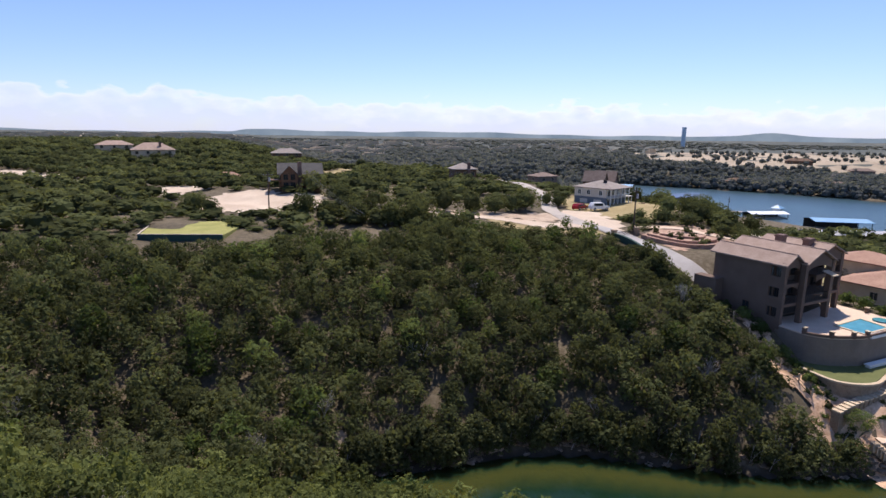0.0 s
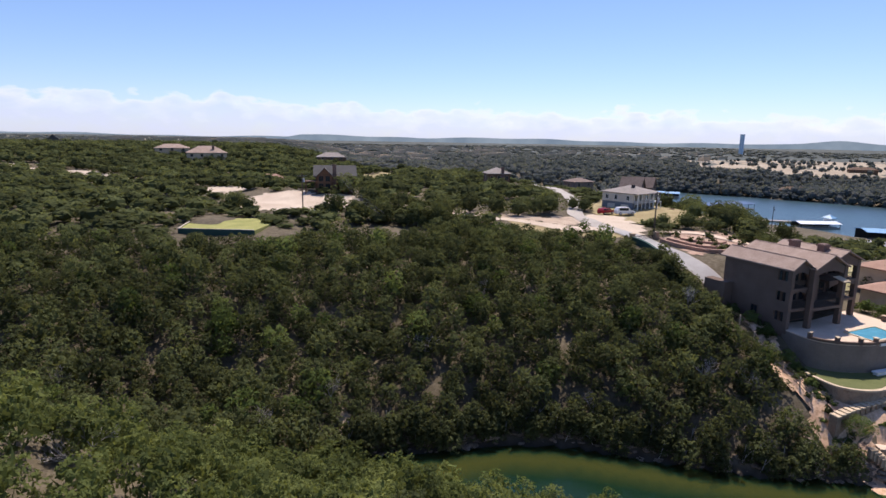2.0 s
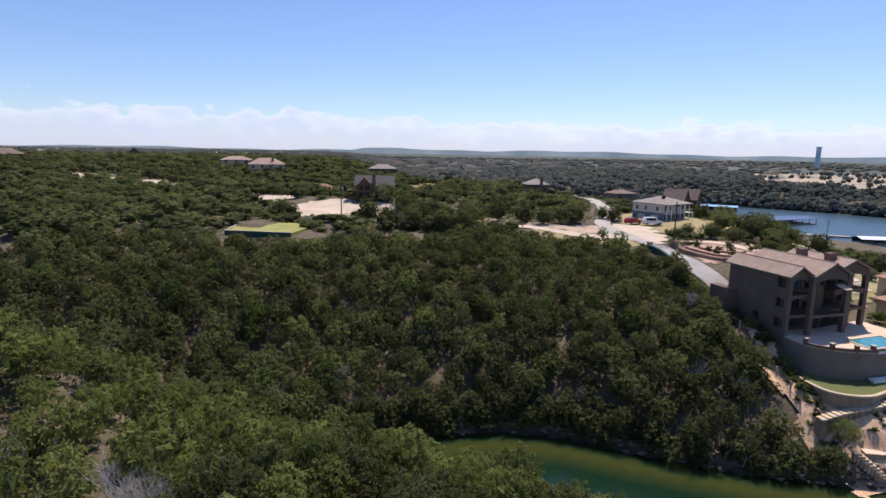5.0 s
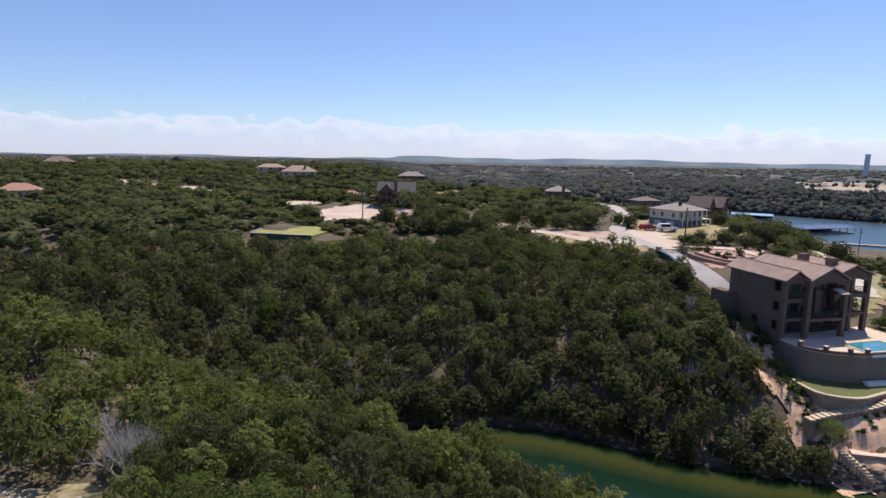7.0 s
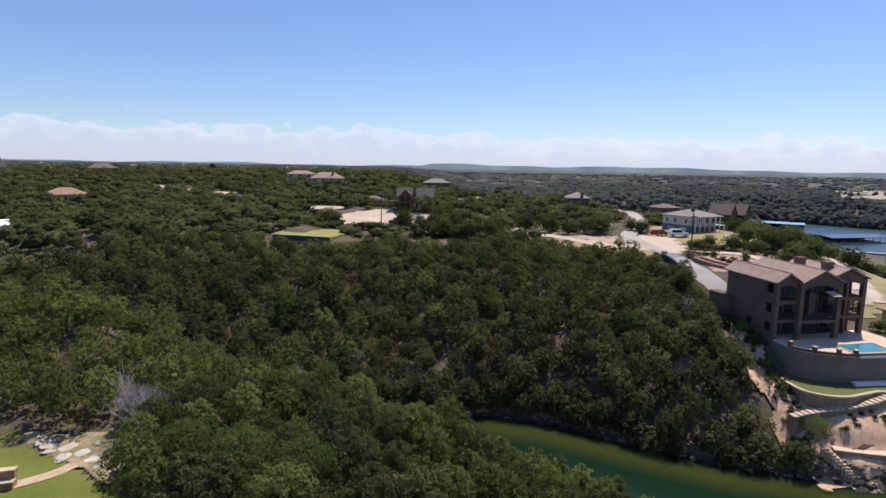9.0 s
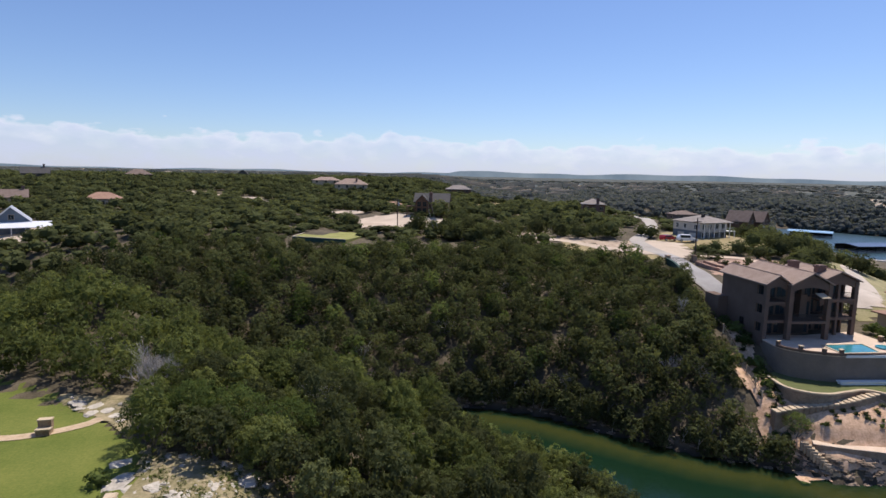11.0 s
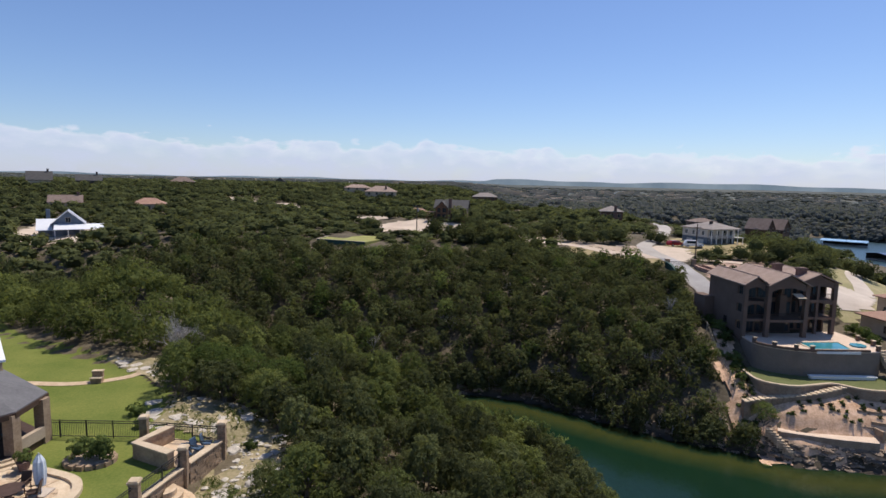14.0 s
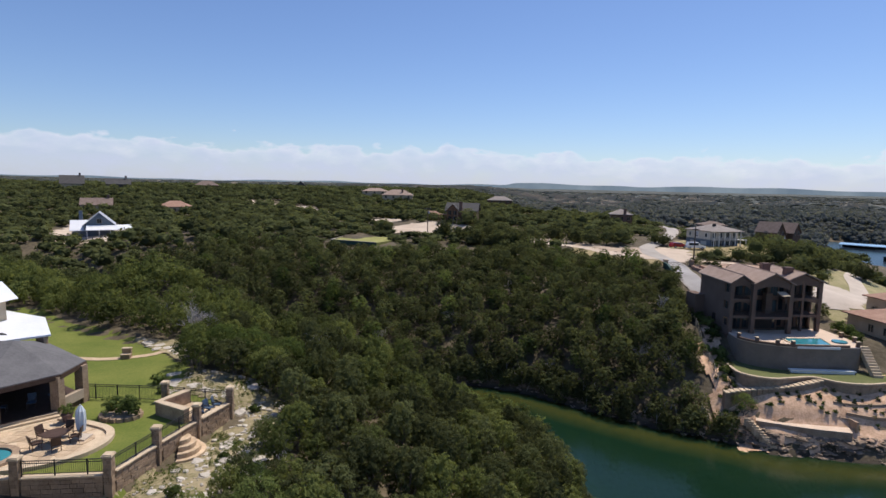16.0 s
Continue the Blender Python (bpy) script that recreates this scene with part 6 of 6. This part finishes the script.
part("roof", bm, M_PAVROOF, pav)
part("fascia", wall_line(bmesh.new(), PV[-1:] + PV[:4], 0.12, 21.35, 21.68), M_BROWNWOOD, pav)
# floor and back wall coloured dark for the shade under the pavilion roof
part("floor", prism(bmesh.new(), [(-25.0, 48.0), (-25.0, 45.0), (-27.4, 42.0), (-37, 37), (-43, 44), (-32, 52)], 18.3, 19.1), M_BROWNWOOD, pav)
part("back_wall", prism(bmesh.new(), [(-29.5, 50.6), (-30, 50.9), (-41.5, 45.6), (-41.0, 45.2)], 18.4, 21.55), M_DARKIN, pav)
for x, y in ((-25.2, 45.2), (-27.6, 42.2), (-33.0, 39.2), (-25.2, 47.8)):
    part("column", slab(x - 0.32, x + 0.32, y - 0.32, y + 0.32, 18.4, 21.56), M_STONE, pav)
part("side_parapet", wall_line(bmesh.new(), [(-25.1, 45.6), (-25.0, 47.5)], 0.3, 19.1, 19.8), M_TRIM, pav)
for k in range(3):
    o = 0.38 * k
    part("step", prism(bmesh.new(), [(-24.9 + o * 0.8, 44.7 - o * 0.5), (-27.6 + o * 0.8, 41.8 - o * 0.5), (-27.9, 42.3), (-25.2, 45.1)], 18.5, 19.05 - 0.15 * k - 0.004), M_CAP, pav)
for x, y, t in ((-27.2, 45.2, 30), (-28.6, 44.2, 120), (-26.8, 46.8, -40)):
    chair(x, y, 19.1, t, M_BROWNWOOD, M_BLUEGEAR, "dark wooden chair with blue cushion under the pavilion", "pavilion chairs")

# white-roofed house behind the pavilion
wb = thing("metal_roof_house", 0, 0, 0, 0, "tan stucco house with bright white metal roofs", "house")
part("wall", prism(bmesh.new(), [(-36.0, 50.8), (-35.8, 53.6), (-41, 58), (-50, 57), (-48, 49)], 17.5, 25.2), M_TANW, wb)
bm = bmesh.new()
A = [(-32.6, 49.0, 22.7), (-30.2, 51.4, 22.7), (-33.4, 55.0, 23.2), (-44, 57.0, 24.0), (-46, 49, 24.0)]
bot, top = [bm.verts.new(p) for p in A], [bm.verts.new((x, y, z + 0.15)) for x, y, z in A]
bm.faces.new(bot[::-1])
bm.faces.new(top)
for k in range(5):
    bm.faces.new((bot[k], bot[(k + 1) % 5], top[(k + 1) % 5], top[k]))
part("porch_roof", bm, M_METALROOF, wb)
bm = bmesh.new()
A = [(-35.3, 50.2, 25.2), (-35.1, 54.2, 25.2), (-40.6, 59, 25.7), (-51, 59, 25.7), (-49, 48, 25.7)]
bot, apex = [bm.verts.new(p) for p in A], bm.verts.new((-44, 53.5, 27.4))
bm.faces.new(bot[::-1])
for k in range(5):
    bm.faces.new((bot[k], bot[(k + 1) % 5], apex))
part("roof", bm, M_METALROOF, wb)
for x, y in ((-30.9, 51.4), (-33.7, 54.7)):
    part("porch_column", slab(x - 0.25, x + 0.25, y - 0.25, y + 0.25, 18.3, 22.85), M_STONE, wb)
# near-black block added in place of the shade below the porch roof
part("porch_shade_block", prism(bmesh.new(), [(-33.0, 50.2), (-36.0, 51.6), (-40, 48.6)], 18.4, 23.1), M_DARKIN, wb)
part("porch_rail", wall_line(bmesh.new(), [(-30.0, 51.6), (-30.6, 53.6), (-33, 55.6)], 0.12, 18.6, 19.6), M_BRICK, wb)

# stone bench, garden path and boulders on the lawn
bn = thing("garden_bench", -28.3, 58.6, Z0, 10, "stepped stone seat of two stacked blocks on the lawn", "seat")
part("lower_block", slab(-0.55, 0.55, -0.55, 0.35, -0.1, 0.55), M_STONE, bn)
part("upper_block", slab(-0.55, 0.55, 0.0, 0.5, 0.55, 1.25), M_STONE, bn)
part("slab", slab(-0.62, 0.62, -0.6, 0.05, 0.55, 0.66), M_CAP, bn)
part("cap", slab(-0.6, 0.6, -0.05, 0.55, 1.25, 1.36), M_CAP, bn)
bn.scale = (0.72, 0.72, 0.72)
ribbon("path_lawn", smooth_line([(-60, 59.5), (-40, 58.2), (-33.7, 57.9), (-30, 58.0), (-27.3, 59.2), (-25.6, 60.8)], 6), 0.85, M_FLAG, "pale flagstone path over the lawn", 0.09, "path")


def rock_mesh(seed, flat):
    bm = bmesh.new()
    bmesh.ops.create_icosphere(bm, subdivisions=2, radius=1)
    r = random.Random(seed)
    k = Vector((r.uniform(0.7, 1.3), r.uniform(0.6, 1.1), flat))
    for v in bm.verts:
        n = noise.noise(v.co * 1.3 + Vector((seed, 0, 0)))
        v.co = Vector((v.co.x * k.x, v.co.y * k.y, max(-0.5, min(0.62, v.co.z)) * k.z)) * (1 + 0.45 * n)
    me = bpy.data.meshes.new("rock")
    bm.to_mesh(me)
    bm.free()
    me.materials.append(M_ROCK)
    return me


rocks = [rock_mesh(i, 0.45) for i in range(6)]
rr = random.Random(8)
count = 0
while count < 300:
    x, y = rr.uniform(-20, -7.5), rr.uniform(31, 55.5)
    if not inside(ROCK_EDGE, [x], [y])[0] and (not (inside(ROCKY, [x], [y])[0] or inside(OPEN_SLOPE, [x], [y])[0]) or x < -14 + 0.05 * (y - 40)):
        continue
    s = rr.uniform(0.1, 0.38) * (2.0 if rr.random() < 0.1 else 1)
    o = tagged(new("limestone_rock", rocks[count % 6]), "weathered white limestone slab half buried in the slope", "rock", "rocks outside the wall")
    o.matrix_basis = Matrix.LocRotScale((x, y, g(x, y) + 0.06), Euler((rr.uniform(-0.2, 0.2), rr.uniform(-0.2, 0.2), rr.uniform(0, 6))), (s, s * rr.uniform(0.6, 1), s * rr.uniform(0.6, 1.1)))
    count += 1
for x, y, s in ((-26.2, 62.0, 0.7), (-27.4, 62.6, 0.6), (-25.0, 61.2, 0.6), (-28.4, 62.9, 0.7), (-20.6, 52.6, 0.8), (-19.4, 51.6, 0.6), (-18.2, 51.9, 0.9), (-17.4, 50.6, 0.7), (-16.6, 51.2, 0.5), (-18.8, 50.2, 0.45), (-15.4, 50.4, 0.6), (-21.6, 54.6, 0.6), (-28.9, 63.3, 0.6), (-28.0, 62.3, 0.5), (-26.9, 61.5, 0.55), (-24.4, 60.4, 0.5), (-23.6, 61.9, 0.6), (-22.6, 59.6, 0.4), (-25.8, 63.2, 0.45), (-24.7, 62.4, 0.35), (-29.6, 64.0, 0.4)):
    o = tagged(new("limestone_rock", rocks[int(s * 10) % 6]), "flat white limestone outcrop at the lawn edge", "rock", "rocks at the lawn edge")
    o.matrix_basis = Matrix.LocRotScale((x, y, g(x, y) + 0.05), Euler((0, 0, x)), (s, s * 0.8, s * 0.4))

# tufts on the rocky slope and lawn edge
for k, (x, y, r) in enumerate(((-21.6, 52.2, 0.75), (-20.2, 50.3, 0.55), (-11.6, 42, 0.4), (-12.3, 37, 0.5), (-10.6, 46, 0.35), (-12.4, 49.6, 0.5))):
    bush("prickly_pear", x, y, g(x, y), r, r * 1.2, M_OAK, "low grey-green prickly pear clump", n=8, leaves=26, size=0.13, group="cactus clumps")
n = 2600
x, y = rng.uniform(-24, -7, n), rng.uniform(25, 56, n)
ok = (inside(ROCKY, x, y) | inside(ROCK_EDGE, x, y)) & (ripple(x, y, 1.6, 2) > 0.1)
joined("scrub_grass", [crown(4, 14, 0.06, 0.22, 0.42, 0.0, 0)], np.column_stack([x[ok], y[ok], ground(x[ok], y[ok]), rng.uniform(0.6, 1.3, ok.sum()), rng.uniform(0.5, 1.2, ok.sum()), rng.uniform(0, 6, ok.sum()), np.zeros(ok.sum())]), M_OAK, "sparse green grass tufts among the rocks")

# oaks with open trunks by the lawn
for k, (x, y, s) in enumerate(((-21.0, 57.0, 0.8), (-18.4, 57.6, 0.85), (-15.6, 57.2, 0.9), (-12.2, 56.6, 0.95), (45.4, 88.2, 0.8), (-7.6, 36.6, 0.6), (-6.4, 34.4, 0.75))):
    t = thing("oak_tree", x, y, g(x, y), k * 50, "small live oak with a forked trunk and open crown", "tree", "oaks of the yard")
    random.seed(20 + k)
    bm = bmesh.new()
    for _ in range(3):
        branchy(bm, Vector((0, 0, -0.3)), Vector((random.uniform(-0.5, 0.5), random.uniform(-0.5, 0.5), 1)).normalized(), 1.5, 0.12, 3, 2)
    part("trunk", bm, M_BARK, t)
    c = new("crown", tris_mesh("crown", crown(42, 60, 0.105, 4.3, 2.2, 1.5, 0, puff=0.8, ruffle=0.6), M_OAK))
    c.parent = t
    t.scale = (s, s, s)

# dead grey trees
random.seed(9)
for x, y, h in ((-11.2, 62.4, 0.92), (-23.5, 63.9, 1.1), (-22.2, 65.0, 0.8), (-30.1, 70.6, 0.8), (-29.7, 80.0, 0.8), (-34.4, 109, 1.0), (-35, 104, 0.9), (-42, 119, 1.0), (-20, 108, 1.0), (-35, 82, 0.8), (-27, 90, 0.9), (34, 101, 1.1), (38, 97, 1.0), (30, 108, 0.9), (2, 118, 1.0), (-12, 113, 1.0), (14, 126, 1.0), (20, 104, 0.8), (41, 112, 1.0)):
    t = thing("dead_tree", x, y, g(x, y), 0, "bare grey dead tree among the junipers", "tree", "dead trees")
    bm = bmesh.new()
    for _ in range(6 if y < 70 else 4):
        branchy(bm, Vector((0, 0, -0.2)), Vector((random.uniform(-0.6, 0.6), random.uniform(-0.9, 0.9), 1)).normalized(), 1.25, 0.08, 5 if y < 70 else 4, 3)
    part("trunk", bm, M_DEAD, t)
    t.scale = (h, h, h * 1.05)

# shore rocks and garden planting
tris_all = []
shore_line = smooth_line([(-12, 107.6), (-5, 108.1), (1, 106.4), (8, 106.2), (16.5, 102.7), (24, 97.2), (34, 90.5), (43.4, 86.5), (48, 83.3), (55, 82.4), (64, 81.6), (76, 80)], 30)
base = [np.array([v.co[:] for v in r.vertices])[np.array([list(p.vertices) for p in r.polygons])] for r in rocks]
for k, (x, y) in enumerate(shore_line):
    many = 2 if x < 43 else 4
    for _ in range(many):
        s = rng.uniform(0.15, 0.55) * (0.9 if x < 43 else 1.0) * (1.6 if rng.random() < 0.1 else 1)
        px, py = x + rng.normal(0, 0.5), y + rng.uniform(-0.4, 1.2 if x < 43 else 1.6)
        a = rng.uniform(0, 6.28)
        R = np.array([[math.cos(a), -math.sin(a), 0], [math.sin(a), math.cos(a), 0], [0, 0, 1]])
        tris_all.append((base[k % 6] * s) @ R.T + np.array([px, py, g(px, py) + 0.1 * s]))
tagged(new("shore_rocks", tris_mesh("shore_rocks", np.concatenate(tris_all), M_SHOREROCK)), "broken limestone rocks along the waterline", "rocks", kind="stuff")
rr = random.Random(12)
for k in range(110):
    x, y = rr.uniform(46, 72), rr.uniform(84.0, 89.2)
    if inside(TERR, [x], [y])[0] or y < 86.4 - 0.25 * (x - 46):
        continue
    bush("garden_shrub", x, y, g(x, y) - 0.05, rr.uniform(0.25, 0.5), rr.uniform(0.5, 0.95), M_OAK if k % 2 else M_LEAF, "small dark shrub planted in gravel", n=6, leaves=18, size=0.11, group="garden shrubs")
for k, pts in enumerate(([(58.5, 86.0), (62, 85.4), (67, 85.2), (72, 85.6)], [(57.5, 87.4), (61, 86.9), (66, 86.9), (72, 87.6)])):
    tagged(part("stone_edging", wall_line(bmesh.new(), smooth_line(pts, 6), 0.45, lambda x, y: g(x, y) - 0.4, lambda x, y: g(x, y) + 0.35), M_STONE), "low dry-stone edging across the gravel slope", "edging", "edgings of the slope")
for k in range(16):
    x, y = rr.uniform(57, 71), rr.uniform(126, 140)
    bush("garden_shrub", x, y, g(x, y), rr.uniform(0.5, 0.9), rr.uniform(0.9, 1.5), M_LEAF, "rounded dark shrub in the rock garden", n=7, leaves=16, size=0.2, group="rock garden shrubs")
for x, y, r in ((46.4, 99.4, 1.3), (45.8, 97.2, 1.0), (45.2, 94.5, 0.8), (67.8, 99, 1.2), (68.4, 102, 1.4), (68.8, 105, 1.3), (67.5, 96.4, 1.0), (46.6, 103, 1.2), (46.9, 106, 1.3), (46.7, 109, 1.3), (47.3, 112, 1.4), (44.6, 100.6, 0.9), (48.0, 115, 1.2)):
    bush("hedge_shrub", x, y, g(x, y), r, r * 1.5, M_OAK, "dense green shrub beside the terrace", n=14, leaves=30, size=0.2, group="terrace shrubs")
for pts, up in (([(55.6, 136), (56.4, 130), (58, 126), (63, 124.6), (68, 127)], 0.75), ([(57.6, 136.5), (58.4, 131), (60.2, 128), (64, 126.8), (67.5, 129)], 0.6), ([(60.4, 136), (61.2, 132), (63.6, 129.6), (66.6, 131)], 0.5)):
    tagged(part("garden_retaining_wall", wall_line(bmesh.new(), smooth_line(pts, 5), 0.6, lambda x, y: g(x, y) - 1, lambda x, y: g(x, y) + up), M_REDSTONE), "reddish stacked-stone wall round the rock garden", "wall", "tiers of the rock garden")

# rounded trees on the yards above the lake
yard_trees = []
for k in range(3):
    t = thing("yard_tree", 0, 0, 0, 0, "rounded dark green tree on open ground", "tree", "trees of the open lots")
    part("trunk", trunk_mesh(), M_BARK, t)
    c = new("crown", tris_mesh("crown", crown(30, 22, 0.22, 4.2, 2.5, 0.2, 1, puff=0.7, inner=0.62, ruffle=0.4), M_LEAF))
    c.parent = t
    yard_trees.append(t)
SPOTS = ((69.8, 144.9, 1.1), (71, 139.4, 0.95), (78, 142.3, 1.2), (83, 142.2, 1.1), (87.5, 142.5, 1.2), (76.5, 150.5, 1.2), (80.5, 147.4, 1.3), (85, 148, 1.2), (89.5, 152, 1.3), (84.5, 136.2, 0.85), (101.5, 147.3, 1.3), (95, 152.5, 1.2), (91.5, 147.2, 1.1), (61.2, 171.5, 1.0), (59.6, 174.5, 0.9), (74.5, 134, 0.8), (88, 164, 1.3), (93.5, 160, 1.2), (95, 170, 1.4), (91, 177, 1.3), (100, 164, 1.3), (84, 157, 0.9), (98.5, 158, 1.2), (104, 170, 1.3), (92, 186, 1.2), (100, 180, 1.3), (107, 160, 1.2), (112, 172, 1.3), (94.5, 128, 0.7), (66.5, 148.6, 0.8), (63.5, 148, 0.7), (47.6, 165.6, 1.5), (43.4, 165.2, 1.2), (38.6, 164.0, 1.3), (34.6, 168.4, 1.35), (29.6, 172.0, 1.3), (25.6, 174.6, 1.0), (22.6, 172.2, 1.2), (15.4, 181.4, 1.1), (12.2, 183.6, 1.0), (9.6, 187.0, 1.2), (4.6, 198.8, 1.5), (8.4, 193.4, 1.1), (11.5, 198.5, 1.2), (-22.5, 190.0, 1.1), (-24.0, 193.4, 1.2), (-20.5, 184.5, 1.0))
for k, (x, y, s) in enumerate(SPOTS):
    o = yard_trees[k] if k < 3 else copy_thing(yard_trees[k % 3], Matrix())
    o.matrix_basis = Matrix.LocRotScale((x, y, g(x, y) - 0.2), Euler((0, 0, k * 1.7)), (s, s, s * (0.85 + 0.1 * (k % 3))))

# loose rocks and tufts on the bare strip by the lot fence
rr = random.Random(31)
for k in range(46):
    y = rr.uniform(88.5, 102)
    x = 42.6 + (y - 88.5) * 0.19 + rr.uniform(0, 2.2)
    s = rr.uniform(0.12, 0.3)
    o = tagged(new("limestone_rock", rocks[k % 6]), "loose pale limestone rock on bare soil", "rock", "rocks by the lot fence")
    o.matrix_basis = Matrix.LocRotScale((x, y, g(x, y) + 0.08), Euler((0, 0, k)), (s, s * 0.8, s * 0.7))

for k in range(34):
    y = rr.uniform(88, 106)
    x = 42.6 + (y - 88.5) * 0.2 + rr.uniform(0, 2.8)
    bush("garden_shrub", x, y, g(x, y) - 0.05, rr.uniform(0.35, 0.7), rr.uniform(0.6, 1.2), M_LEAF if k % 3 else M_OAK, "low wild shrub on bare soil", n=7, leaves=18, size=0.13, group="shrubs by the lot fence")

# small stones strewn over the gravel slope and the lower bank
pebbles = []
for i in range(4):
    bm = bmesh.new()
    bmesh.ops.create_icosphere(bm, subdivisions=1, radius=1)
    co = np.array([v.co[:] for v in bm.verts]) * rng.uniform(0.75, 1.2, (len(bm.verts), 1)) * np.array([1, 0.8, 0.5])
    pebbles.append(co[np.array([[v.index for v in f.verts] for f in bm.faces])])
    bm.free()
strewn = []
for k in range(620):
    px, py = rng.uniform(45, 76), rng.uniform(82.0, 90.0)
    if inside(TERR, [px], [py])[0] or shore_distance(np.array([px]), np.array([py]))[0] < 0.3:
        continue
    s = rng.uniform(0.06, 0.22) * (1.8 if rng.random() < 0.08 else 1)
    strewn.append(pebbles[k % 4] * s + np.array([px, py, g(px, py) + 0.1]))
tagged(new("slope_stones", tris_mesh("slope_stones", np.concatenate(strewn), M_SHOREROCK)), "small brown stones strewn over the gravel slope", "stones", kind="stuff")

# tan scars of washed soil and bare pale trunks along the far bank
for x, y, w in ((0.2, 108.0, 0.9), (-10.8, 110.2, 1.0), (7.0, 108.0, 0.8), (30.2, 94.2, 1.1), (40.6, 89.4, 1.2), (20.4, 101.4, 0.7)):
    patch("ground_scar", [(x - w, y - 1.6), (x + w, y - 1.7), (x + w * 0.7, y + 1.2), (x + 0.1, y + 2.0), (x - w * 0.6, y + 1.0)], M_ROUGHDIRT, "washed tan soil scar on the bank", 0.3, 0.16, 0.3)
random.seed(44)
bm = bmesh.new()
for k in range(90):
    x, y = bank_line[random.randrange(len(bank_line))]
    x, y = x + random.uniform(-0.8, 0.8), y + random.uniform(-0.2, 1.6)
    p = Vector((x, y, g(x, y) - 0.2))
    q = p + Vector((random.uniform(-0.7, 0.7), random.uniform(-0.9, 0.3), random.uniform(1.2, 2.8)))
    rod(bm, p, q, 0.075, 0.04, 4)
    rod(bm, p.lerp(q, 0.6), q + Vector((random.uniform(-0.8, 0.8), random.uniform(-0.6, 0.2), random.uniform(0.1, 0.8))), 0.04, 0.015, 3)
tagged(part("bank_trunks", bm, M_DEAD), "bare pale trunks leaning over the water", "trunks", kind="stuff")

# broken stones strewn over the slope outside the yard wall
strewn = []
for k in range(900):
    px, py = rng.uniform(-19, -7.6), rng.uniform(27, 55)
    if not (inside(ROCKY, [px], [py])[0] or inside(OPEN_SLOPE, [px], [py])[0] or inside(ROCK_EDGE, [px], [py])[0]) or ripple(np.array([px]), np.array([py]), 2.3, 5)[0] < -0.2:
        continue
    s = rng.uniform(0.05, 0.16) * (1.7 if rng.random() < 0.1 else 1)
    strewn.append(pebbles[k % 4] * s + np.array([px, py, g(px, py) + 0.09]))
tagged(new("yard_slope_stones", tris_mesh("yard_slope_stones", np.concatenate(strewn), M_ROCK)), "small white limestone fragments on the slope", "stones", kind="stuff")
